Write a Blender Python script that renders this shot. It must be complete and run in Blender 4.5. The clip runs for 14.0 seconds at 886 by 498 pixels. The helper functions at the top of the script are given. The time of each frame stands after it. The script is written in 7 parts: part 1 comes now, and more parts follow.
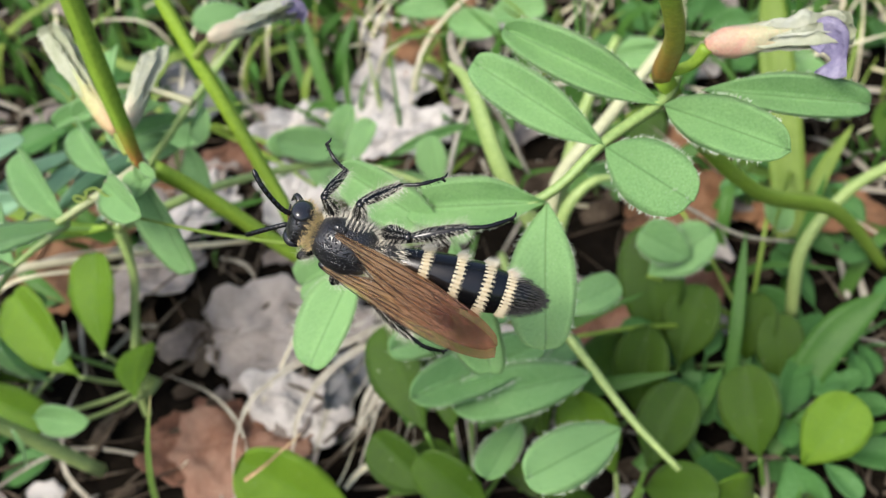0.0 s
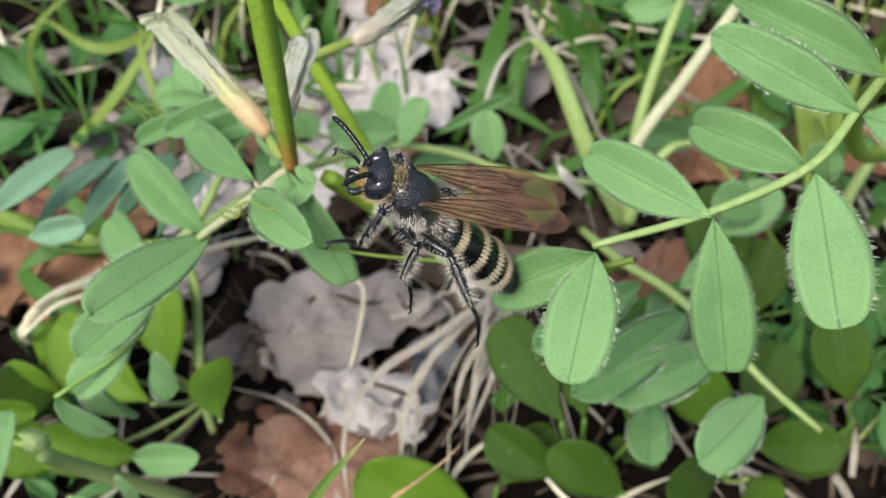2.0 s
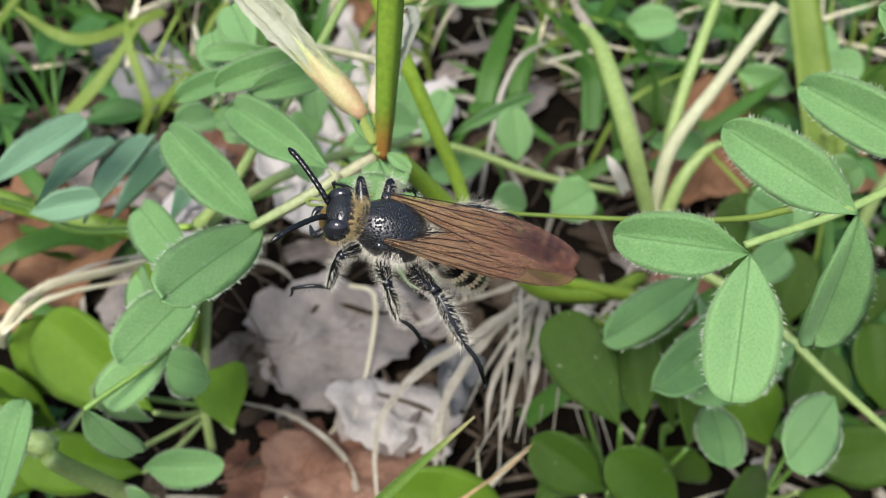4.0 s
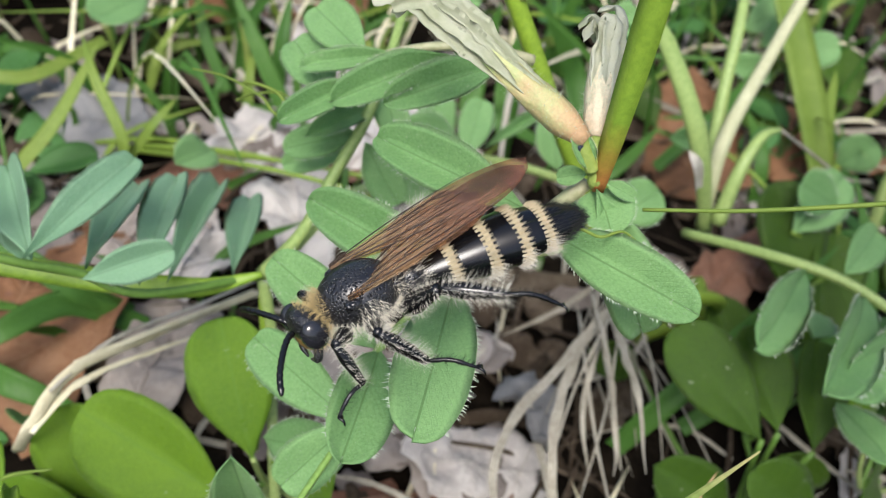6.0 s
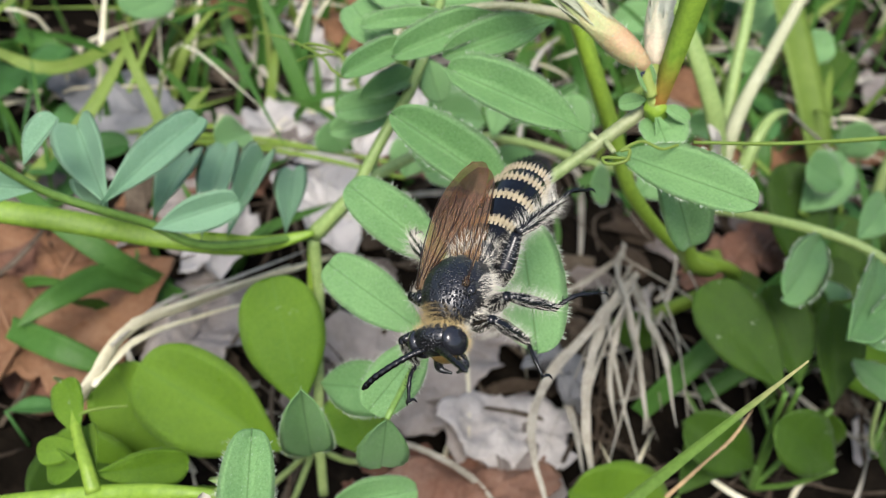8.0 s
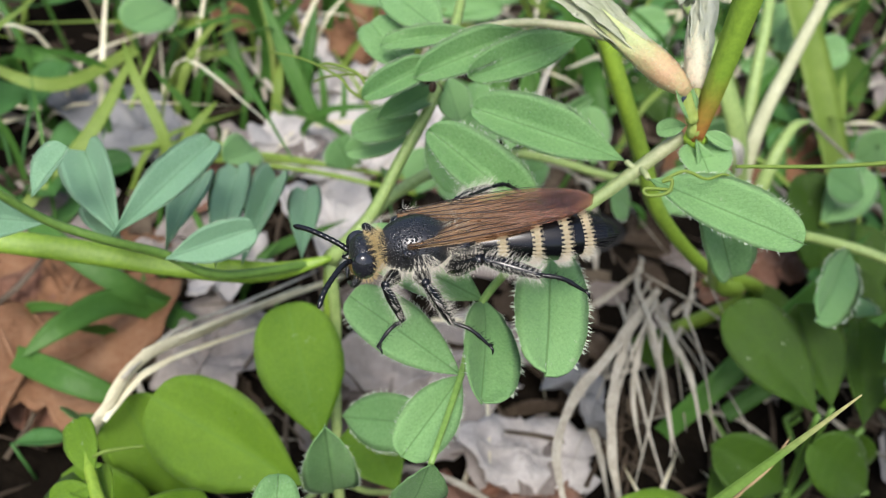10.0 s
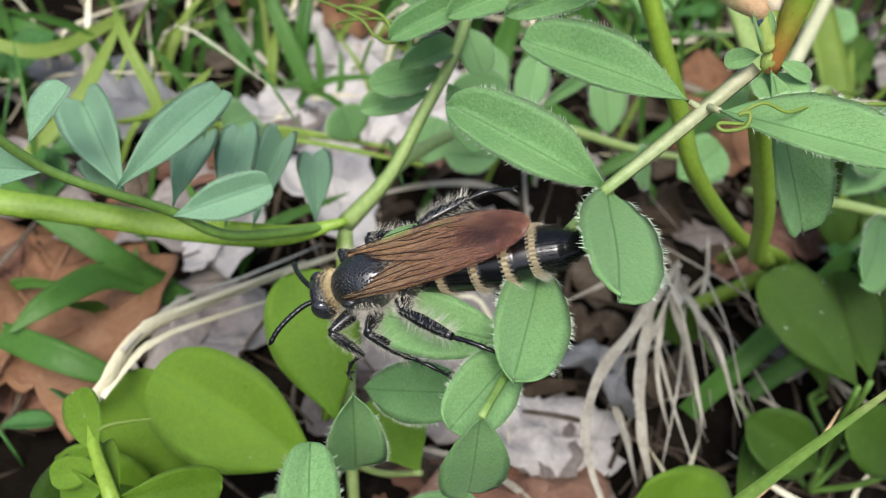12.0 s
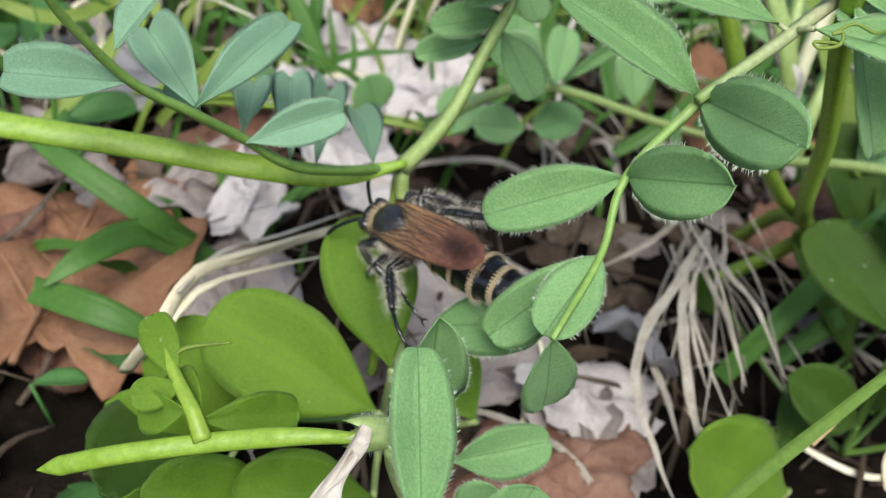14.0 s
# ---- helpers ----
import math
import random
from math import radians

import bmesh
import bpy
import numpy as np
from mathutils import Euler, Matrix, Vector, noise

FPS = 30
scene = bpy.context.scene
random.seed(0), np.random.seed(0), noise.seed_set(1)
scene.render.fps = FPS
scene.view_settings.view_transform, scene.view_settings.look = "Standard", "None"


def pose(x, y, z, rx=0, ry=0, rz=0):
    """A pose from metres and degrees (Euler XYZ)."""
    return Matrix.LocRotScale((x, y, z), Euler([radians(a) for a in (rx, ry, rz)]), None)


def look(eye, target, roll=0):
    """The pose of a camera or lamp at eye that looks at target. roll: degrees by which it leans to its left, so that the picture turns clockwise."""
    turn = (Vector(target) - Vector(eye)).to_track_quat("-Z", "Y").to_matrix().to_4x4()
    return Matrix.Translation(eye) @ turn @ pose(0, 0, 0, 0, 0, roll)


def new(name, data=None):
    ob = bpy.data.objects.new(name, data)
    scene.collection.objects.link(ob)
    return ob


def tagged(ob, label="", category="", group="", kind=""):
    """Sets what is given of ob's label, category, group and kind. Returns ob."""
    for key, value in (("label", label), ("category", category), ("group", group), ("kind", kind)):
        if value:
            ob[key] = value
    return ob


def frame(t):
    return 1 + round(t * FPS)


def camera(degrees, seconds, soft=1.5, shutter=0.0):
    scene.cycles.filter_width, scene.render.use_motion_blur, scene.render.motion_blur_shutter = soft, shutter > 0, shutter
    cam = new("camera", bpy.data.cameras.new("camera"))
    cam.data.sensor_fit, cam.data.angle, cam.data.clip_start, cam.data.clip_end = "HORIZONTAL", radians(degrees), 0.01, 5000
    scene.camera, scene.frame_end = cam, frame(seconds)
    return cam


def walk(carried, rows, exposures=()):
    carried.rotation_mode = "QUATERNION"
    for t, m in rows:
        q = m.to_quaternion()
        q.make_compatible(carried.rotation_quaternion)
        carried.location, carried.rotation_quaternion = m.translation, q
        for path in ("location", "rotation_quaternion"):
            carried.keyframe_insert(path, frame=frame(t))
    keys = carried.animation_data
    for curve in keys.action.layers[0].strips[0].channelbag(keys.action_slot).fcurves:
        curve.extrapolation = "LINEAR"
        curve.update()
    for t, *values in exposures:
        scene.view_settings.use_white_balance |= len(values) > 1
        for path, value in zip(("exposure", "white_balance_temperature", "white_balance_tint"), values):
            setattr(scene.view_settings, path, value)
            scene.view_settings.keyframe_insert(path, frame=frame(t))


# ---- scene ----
# Lengths in the plan below are in centimetres; C turns them into metres.
C = 0.01

cam = camera(48.9, 14.0, soft=0.9)
cam.data.dof.use_dof = True
cam.data.dof.focus_distance = 0.061
cam.data.dof.aperture_fstop = 64.0
PATH = [
    (0, (2.029, 0.044, 12.683), (1.739, 1.349, 11.195), -7.9),
    (0.5, (1.069, 0.087, 12.803), (0.875, 1.371, 11.282), -6.5),
    (1, (-1.076, 0.236, 12.904), (-1.020, 1.490, 11.347), 0.1),
    (1.5, (-1.759, 1.017, 13.181), (-1.649, 2.187, 11.562), 1.1),
    (2, (-1.533, 0.859, 13.049), (-1.474, 2.056, 11.447), -1.3),
    (4.5, (-3.708, 0.895, 11.502), (-3.378, 2.184, 10.009), 8.1),
    (5, (-3.840, 1.535, 11.740), (-3.530, 2.757, 10.187), 6.6),
    (5.5, (-4.694, 2.415, 11.302), (-4.259, 3.569, 9.728), 9.4),
    (6, (-6.015, 2.373, 10.272), (-5.359, 3.620, 8.853), 12.1),
    (6.5, (-6.349, 2.306, 9.864), (-5.657, 3.577, 8.483), 12.5),
    (7, (-6.573, 2.153, 9.613), (-5.865, 3.445, 8.260), 12.2),
    (7.5, (-6.704, 2.052, 9.934), (-6.004, 3.314, 8.548), 12.5),
    (8, (-6.919, 1.740, 9.973), (-6.208, 3.022, 8.613), 12.5),
    (10.5, (-7.022, 2.416, 9.762), (-6.295, 3.694, 8.407), 12.0),
    (11, (-7.028, 2.555, 9.452), (-6.282, 3.838, 8.111), 12.4),
    (11.5, (-7.138, 2.448, 9.281), (-6.380, 3.737, 7.952), 12.5),
    (12, (-7.298, 2.538, 9.080), (-6.519, 3.799, 7.738), 13.3),
    (12.5, (-7.767, 2.524, 8.775), (-6.922, 3.767, 7.456), 15.1),
    (13, (-8.099, 2.174, 8.221), (-7.216, 3.471, 6.981), 14.6),
    (13.5, (-8.435, 2.273, 8.014), (-7.501, 3.548, 6.788), 16.2),
    (14, (-8.276, 2.437, 8.232), (-7.393, 3.704, 6.961), 15.5),
]
walk(cam, [(t, look(Vector(eye) * C, Vector(target) * C, roll)) for t, eye, target, roll in PATH],
     exposures=[(0.0, 0.83, 6400, 9), (1.0, 0.75, 6350, 9), (2.0, 0.67, 6300, 10), (4.5, 0.66, 6250, 10), (14.0, 0.67, 6150, 11)])

# ---- world and sun: bright overcast ----
world = bpy.data.worlds.new("overcast_sky")
world.use_nodes = True
wn, wl = world.node_tree.nodes, world.node_tree.links
sky = wn.new("ShaderNodeTexSky")
sky.sky_type = "NISHITA"
sky.sun_disc = False
sky.sun_elevation = radians(58)
sky.sun_rotation = radians(215)
sky.air_density, sky.dust_density, sky.ozone_density = 1.0, 4.0, 0.6
wn["Background"].inputs["Strength"].default_value = 0.105
wl.new(sky.outputs["Color"], wn["Background"].inputs["Color"])
scene.world = world

sun = new("sun", bpy.data.lights.new("sun", "SUN"))
sun.data.energy, sun.data.angle, sun.data.color = 2.0, radians(25), (1.0, 0.95, 0.87)
sun.matrix_world = look((-3.0, -4.0, 8.0), (0, 0, 0))

# ---- materials ----
def nodes_of(name):
    m = bpy.data.materials.new(name)
    m.use_nodes = True
    return m, m.node_tree.nodes, m.node_tree.links, m.node_tree.nodes["Principled BSDF"]


def noise_node(n, l, coord, scale, detail=4.0, rough=0.6):
    t = n.new("ShaderNodeTexNoise")
    t.inputs["Scale"].default_value, t.inputs["Detail"].default_value, t.inputs["Roughness"].default_value = scale, detail, rough
    l.new(coord, t.inputs["Vector"])
    return t.outputs["Fac"]


def ramp_node(n, l, fac, stops):
    r = n.new("ShaderNodeValToRGB")
    while len(r.color_ramp.elements) < len(stops):
        r.color_ramp.elements.new(0.5)
    for e, (p, c) in zip(r.color_ramp.elements, stops):
        e.position, e.color = p, (*c, 1)
    l.new(fac, r.inputs["Fac"])
    return r.outputs["Color"]


def math_node(n, l, op, a, b=None, c=None):
    t = n.new("ShaderNodeMath")
    t.operation = op
    for i, v in enumerate((a, b, c)):
        if v is None:
            continue
        if isinstance(v, (int, float)):
            t.inputs[i].default_value = v
        else:
            l.new(v, t.inputs[i])
    return t.outputs[0]


def mix_node(n, l, fac, a, b, blend="MIX"):
    t = n.new("ShaderNodeMix")
    t.data_type, t.blend_type = "RGBA", blend
    for socket, v in ((t.inputs["Factor"], fac), (t.inputs["A"], a), (t.inputs["B"], b)):
        if isinstance(v, (int, float)):
            socket.default_value = v
        elif isinstance(v, tuple):
            socket.default_value = (*v, 1)
        else:
            l.new(v, socket)
    return t.outputs["Result"]


def bump_node(n, l, height, strength, distance, bsdf):
    b = n.new("ShaderNodeBump")
    b.inputs["Strength"].default_value, b.inputs["Distance"].default_value = strength, distance
    l.new(height, b.inputs["Height"])
    l.new(b.outputs["Normal"], bsdf.inputs["Normal"])


def leaf_material(name, dark, light, vein, rough=0.55, through_light=0.2, veins=16.0, grain=1.0, shine=0.5):
    """A leaf blade: coordinates run 0 to 1 along x and -0.5 to 0.5 across y."""
    m, n, l, p = nodes_of(name)
    tc = n.new("ShaderNodeTexCoord").outputs["Object"]
    geo = n.new("ShaderNodeNewGeometry").outputs["Position"]
    sep = n.new("ShaderNodeSeparateXYZ")
    l.new(tc, sep.inputs[0])
    ay = math_node(n, l, "ABSOLUTE", sep.outputs["Y"])
    mid = math_node(n, l, "LESS_THAN", ay, 0.016)
    slant = math_node(n, l, "SUBTRACT", sep.outputs["X"], math_node(n, l, "MULTIPLY", ay, 0.8))
    wobble = math_node(n, l, "MULTIPLY", noise_node(n, l, tc, 5.0), 0.09)
    side = math_node(n, l, "SINE", math_node(n, l, "MULTIPLY", math_node(n, l, "ADD", slant, wobble), 6.283 * veins))
    fine = math_node(n, l, "POWER", math_node(n, l, "MAXIMUM", side, 0.0), 6.0)
    veins_fac = math_node(n, l, "MAXIMUM", math_node(n, l, "MULTIPLY", mid, 0.55), math_node(n, l, "MULTIPLY", fine, 0.12))
    rnd = n.new("ShaderNodeObjectInfo").outputs["Random"]
    big = noise_node(n, l, geo, 130.0)
    small = noise_node(n, l, geo, 4200.0, 5.0, 0.85)
    cell = n.new("ShaderNodeTexVoronoi")
    cell.feature = "DISTANCE_TO_EDGE"
    cell.inputs["Scale"].default_value = 3600.0
    l.new(geo, cell.inputs["Vector"])
    net = math_node(n, l, "MINIMUM", math_node(n, l, "MULTIPLY", cell.outputs["Distance"], 4.0), 1.0)
    tone = math_node(n, l, "ADD", math_node(n, l, "MULTIPLY", big, 0.5), math_node(n, l, "MULTIPLY", small, 1.0 * grain + 0.2))
    tone = math_node(n, l, "ADD", tone, math_node(n, l, "MULTIPLY", math_node(n, l, "SUBTRACT", net, 0.4), 0.07 * grain))
    tone = math_node(n, l, "ADD", tone, math_node(n, l, "MULTIPLY", math_node(n, l, "SUBTRACT", rnd, 0.5), 0.25))
    col = ramp_node(n, l, tone, [(0.45 + 0.5 * (grain - 1) * 0.8, dark), (1.0 + 0.5 * (grain - 1) * 0.8, light)])
    col = mix_node(n, l, veins_fac, col, vein)
    dust = math_node(n, l, "GREATER_THAN", noise_node(n, l, geo, 900.0, 2.0), 0.73)
    col = mix_node(n, l, math_node(n, l, "MULTIPLY", dust, 0.35), col, (0.45, 0.5, 0.36))
    l.new(col, p.inputs["Base Color"])
    l.new(ramp_node(n, l, big, [(0.3, (rough - 0.12,) * 3), (0.7, (rough + 0.12,) * 3)]), p.inputs["Roughness"])
    p.inputs["Specular IOR Level"].default_value = shine
    p.inputs["Sheen Weight"].default_value, p.inputs["Sheen Roughness"].default_value = 0.06, 0.4
    height = math_node(n, l, "ADD", math_node(n, l, "ADD", math_node(n, l, "MULTIPLY", small, 0.6), math_node(n, l, "MULTIPLY", net, 0.08)), math_node(n, l, "MULTIPLY", veins_fac, -0.8))
    bump_node(n, l, height, 0.55, 0.0003, p)
    tr = n.new("ShaderNodeBsdfTranslucent")
    l.new(mix_node(n, l, 0.6, col, (light[0] * 1.6, light[1] * 1.5, light[2] * 0.6)), tr.inputs["Color"])
    ms = n.new("ShaderNodeMixShader")
    ms.inputs[0].default_value = through_light
    l.new(p.outputs[0], ms.inputs[1])
    l.new(tr.outputs[0], ms.inputs[2])
    l.new(ms.outputs[0], n["Material Output"].inputs["Surface"])
    return m


def fibre_material(name, stops, rough=0.6, scale=300.0, stretch=8.0, bump=0.5, through_light=0.0, shine=0.3):
    """Stems, straw, dry leaves and soil: mottled colours at two scales with fine relief."""
    m, n, l, p = nodes_of(name)
    geo = n.new("ShaderNodeNewGeometry").outputs["Position"]
    big = noise_node(n, l, geo, scale, 5.0)
    small = noise_node(n, l, geo, scale * stretch, 4.0)
    rnd = n.new("ShaderNodeObjectInfo").outputs["Random"]
    isl = n.new("ShaderNodeNewGeometry").outputs["Random Per Island"]
    tone = math_node(n, l, "ADD", math_node(n, l, "MULTIPLY", big, 0.65), math_node(n, l, "MULTIPLY", small, 0.35))
    tone = math_node(n, l, "ADD", tone, math_node(n, l, "MULTIPLY", math_node(n, l, "SUBTRACT", rnd, 0.5), 0.2))
    tone = math_node(n, l, "ADD", tone, math_node(n, l, "MULTIPLY", math_node(n, l, "SUBTRACT", isl, 0.5), 0.2))
    col = ramp_node(n, l, tone, stops)
    l.new(col, p.inputs["Base Color"])
    p.inputs["Roughness"].default_value = rough
    p.inputs["Specular IOR Level"].default_value = shine
    bump_node(n, l, small, bump, 0.0004, p)
    if through_light:
        tr = n.new("ShaderNodeBsdfTranslucent")
        l.new(col, tr.inputs["Color"])
        ms = n.new("ShaderNodeMixShader")
        ms.inputs[0].default_value = through_light
        l.new(p.outputs[0], ms.inputs[1])
        l.new(tr.outputs[0], ms.inputs[2])
        l.new(ms.outputs[0], n["Material Output"].inputs["Surface"])
    return m


def stem_material(name, low, high, z0, z1, rough=0.45, own=False):
    """A stem whose colour changes along its height in the plan, or above its own foot (reddened nodes, pale bases), with fine ribs."""
    m, n, l, p = nodes_of(name)
    geo = n.new("ShaderNodeNewGeometry").outputs["Position"]
    sep = n.new("ShaderNodeSeparateXYZ")
    l.new(n.new("ShaderNodeTexCoord").outputs["Object"] if own else geo, sep.inputs[0])
    fac = math_node(n, l, "DIVIDE", math_node(n, l, "SUBTRACT", sep.outputs["Z"], z0 * C), (z1 - z0) * C)
    fac = math_node(n, l, "ADD", fac, math_node(n, l, "MULTIPLY", math_node(n, l, "SUBTRACT", noise_node(n, l, geo, 500.0), 0.5), 0.5))
    col = ramp_node(n, l, fac, [(0.0, low), (1.0, high)])
    tint = ramp_node(n, l, noise_node(n, l, geo, 1800.0), [(0.3, (0.75, 0.8, 0.7)), (0.75, (1.15, 1.12, 1.1))])
    l.new(mix_node(n, l, 1.0, col, tint, "MULTIPLY"), p.inputs["Base Color"])
    p.inputs["Roughness"].default_value = rough
    p.inputs["Subsurface Weight"].default_value = 0.0
    bump_node(n, l, noise_node(n, l, geo, 3500.0), 0.25, 0.0002, p)
    return m


def calyx_material(name, pale, flush):
    """A hairy calyx: flushed pink at its foot and along its veins, pale green towards its teeth."""
    m, n, l, p = nodes_of(name)
    geo = n.new("ShaderNodeNewGeometry").outputs["Position"]
    tc = n.new("ShaderNodeTexCoord").outputs["Object"]
    far = n.new("ShaderNodeVectorMath")
    far.operation = "LENGTH"
    l.new(tc, far.inputs[0])
    up = math_node(n, l, "DIVIDE", far.outputs["Value"], 0.95 * C)
    blotch = math_node(n, l, "SUBTRACT", math_node(n, l, "ADD", math_node(n, l, "MULTIPLY", noise_node(n, l, geo, 300.0, 3.0), 0.7), math_node(n, l, "MULTIPLY", noise_node(n, l, geo, 2600.0, 4.0, 0.8), 0.4)), math_node(n, l, "MULTIPLY", up, 0.42))
    col = ramp_node(n, l, blotch, [(0.20, pale), (0.54, flush)])
    tint = ramp_node(n, l, noise_node(n, l, geo, 4200.0), [(0.3, (0.85, 0.86, 0.85)), (0.7, (1.08, 1.07, 1.06))])
    l.new(mix_node(n, l, 1.0, col, tint, "MULTIPLY"), p.inputs["Base Color"])
    p.inputs["Roughness"].default_value = 0.55
    bump_node(n, l, noise_node(n, l, geo, 3200.0), 0.3, 0.0003, p)
    return m


def plain_material(name, colour, rough=0.5, spec=0.5, sheen=0.0):
    m, n, l, p = nodes_of(name)
    geo = n.new("ShaderNodeNewGeometry").outputs["Position"]
    tint = ramp_node(n, l, noise_node(n, l, geo, 1500.0), [(0.25, tuple(c * 0.7 for c in colour)), (0.8, tuple(c * 1.2 for c in colour))])
    l.new(tint, p.inputs["Base Color"])
    p.inputs["Roughness"].default_value = rough
    p.inputs["Specular IOR Level"].default_value = spec
    return m


M_VETCH = leaf_material("vetch_leaf", (0.088, 0.225, 0.064), (0.262, 0.478, 0.180), (0.065, 0.165, 0.042))
M_VETCH_YOUNG = leaf_material("vetch_leaf_blue", (0.135, 0.290, 0.160), (0.255, 0.450, 0.275), (0.100, 0.215, 0.115))
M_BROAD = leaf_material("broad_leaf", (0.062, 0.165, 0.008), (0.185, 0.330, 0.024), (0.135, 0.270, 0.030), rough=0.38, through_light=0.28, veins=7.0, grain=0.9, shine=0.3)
# Darkened copy of broad_leaf: shade from taller plants is put into its colour.
M_BROAD_SHADED = leaf_material("broad_leaf_shaded", (0.018, 0.052, 0.004), (0.064, 0.136, 0.009), (0.050, 0.115, 0.010), rough=0.42, veins=7.0, grain=0.9, shine=0.3)
M_GRASS = fibre_material("grass_blade", [(0.2, (0.042, 0.135, 0.018)), (0.6, (0.085, 0.205, 0.036)), (0.9, (0.150, 0.275, 0.068))], 0.45, 120.0, 14.0, 0.3, 0.25)
M_GRASS_PALE = fibre_material("grass_blade_yellow", [(0.2, (0.130, 0.220, 0.030)), (0.6, (0.230, 0.330, 0.060)), (0.9, (0.340, 0.380, 0.120))], 0.5, 120.0, 14.0, 0.3, 0.25)
M_COVER = fibre_material("low_herb", [(0.2, (0.038, 0.120, 0.024)), (0.55, (0.085, 0.220, 0.055)), (0.9, (0.155, 0.330, 0.125))], 0.5, 130.0, 14.0, 0.4, 0.25)
M_STEM = stem_material("vetch_stem", (0.220, 0.330, 0.045), (0.280, 0.430, 0.040), 0.0, 6.0)
M_STEM_RED = stem_material("vetch_stem_reddened", (0.420, 0.150, 0.045), (0.230, 0.370, 0.040), 0.05, 0.60, own=True)
M_LEAN_BLADE = stem_material("pale_edged_blade", (0.170, 0.290, 0.060), (0.640, 0.560, 0.300), 4.3, 5.1)
M_RACHIS_DARK = stem_material("vetch_leaf_stalk_deep", (0.120, 0.230, 0.040), (0.170, 0.290, 0.060), 3.0, 5.0)
M_RACHIS = stem_material("vetch_leaf_stalk", (0.220, 0.370, 0.085), (0.450, 0.430, 0.290), 4.7, 5.9)
M_PALE_STEM = stem_material("pale_stem", (0.360, 0.460, 0.170), (0.290, 0.410, 0.130), 0.5, 5.0)
M_STRAW = fibre_material("straw", [(0.15, (0.330, 0.275, 0.145)), (0.42, (0.640, 0.585, 0.390)), (0.7, (0.820, 0.780, 0.590))], 0.65, 150.0, 10.0, 0.6)
M_ROOT = fibre_material("dry_stalk", [(0.2, (0.120, 0.100, 0.072)), (0.5, (0.380, 0.350, 0.280)), (0.82, (0.640, 0.610, 0.520))], 0.75, 220.0, 9.0, 0.8)
M_DEAD_GREY = fibre_material("dead_leaf_grey", [(0.2, (0.140, 0.112, 0.096)), (0.5, (0.330, 0.290, 0.262)), (0.85, (0.480, 0.438, 0.405))], 0.8, 110.0, 9.0, 0.8, 0.1)
M_DEAD_WHITE = fibre_material("dead_leaf_pale", [(0.2, (0.290, 0.262, 0.238)), (0.5, (0.540, 0.508, 0.478)), (0.85, (0.700, 0.672, 0.640))], 0.8, 150.0, 9.0, 0.8, 0.1)
M_DEAD_BLUE = fibre_material("dead_leaf_bluish", [(0.2, (0.151, 0.148, 0.151)), (0.5, (0.238, 0.238, 0.241)), (0.85, (0.338, 0.338, 0.331))], 0.7, 150.0, 9.0, 0.6, 0.1)
M_DEAD_BROWN = fibre_material("dead_leaf_brown", [(0.2, (0.105, 0.048, 0.022)), (0.5, (0.260, 0.132, 0.066)), (0.85, (0.390, 0.240, 0.140))], 0.7, 140.0, 9.0, 0.8, 0.1)
M_DEAD_RED = fibre_material("dead_leaf_reddish", [(0.2, (0.108, 0.043, 0.025)), (0.5, (0.216, 0.108, 0.068)), (0.85, (0.324, 0.209, 0.151))], 0.75, 140.0, 9.0, 0.8, 0.1)
# Litter and soil are darkened: the shade of the gaps is in their colour.
M_LITTER = fibre_material("dry_litter", [(0.2, (0.022, 0.016, 0.010)), (0.55, (0.070, 0.052, 0.036)), (0.88, (0.230, 0.190, 0.140))], 0.9, 220.0, 9.0, 0.8, 0.0, 0.1)
M_SOIL = fibre_material("soil_with_shade", [(0.25, (0.003, 0.0025, 0.002)), (0.55, (0.009, 0.007, 0.005)), (0.85, (0.030, 0.023, 0.016))], 0.95, 90.0, 11.0, 1.0, 0.0, 0.03)
M_POD = stem_material("seed_pod", (0.210, 0.350, 0.032), (0.260, 0.400, 0.044), 2.0, 5.0, 0.45)
M_STEM_RB = stem_material("vetch_stem_orange", (0.400, 0.150, 0.030), (0.250, 0.370, 0.040), 7.3, 8.7)
M_RACHIS_B = stem_material("vetch_leaf_stalk_green", (0.250, 0.390, 0.120), (0.310, 0.430, 0.150), 5.0, 7.5)
M_PEDICEL = fibre_material("flower_stalk", [(0.25, (0.230, 0.330, 0.060)), (0.6, (0.360, 0.440, 0.120)), (0.9, (0.460, 0.300, 0.130))], 0.5, 260.0, 8.0, 0.4)
M_CALYX = calyx_material("calyx", (0.460, 0.520, 0.230), (0.560, 0.360, 0.200))
M_CALYX_R = calyx_material("calyx_pink", (0.540, 0.570, 0.330), (0.640, 0.360, 0.270))
M_CALYX_PALE = calyx_material("calyx_pale", (0.580, 0.620, 0.440), (0.620, 0.520, 0.380))
M_DRY_PETAL = fibre_material("dry_white_petal", [(0.2, (0.420, 0.380, 0.300)), (0.5, (0.620, 0.580, 0.500)), (0.85, (0.760, 0.740, 0.690))], 0.7, 300.0, 7.0, 0.7, 0.15)
M_PETAL = fibre_material("withered_petal", [(0.25, (0.430, 0.480, 0.290)), (0.5, (0.600, 0.625, 0.470)), (0.85, (0.740, 0.750, 0.680))], 0.45, 260.0, 6.0, 0.4, 0.40)
M_VIOLET = fibre_material("violet_petal", [(0.25, (0.110, 0.095, 0.200)), (0.5, (0.290, 0.265, 0.400)), (0.8, (0.560, 0.540, 0.620))], 0.7, 400.0, 6.0, 0.6, 0.2)
M_LEAF_HAIR = plain_material("leaf_hair", (0.520, 0.600, 0.450), 0.5)
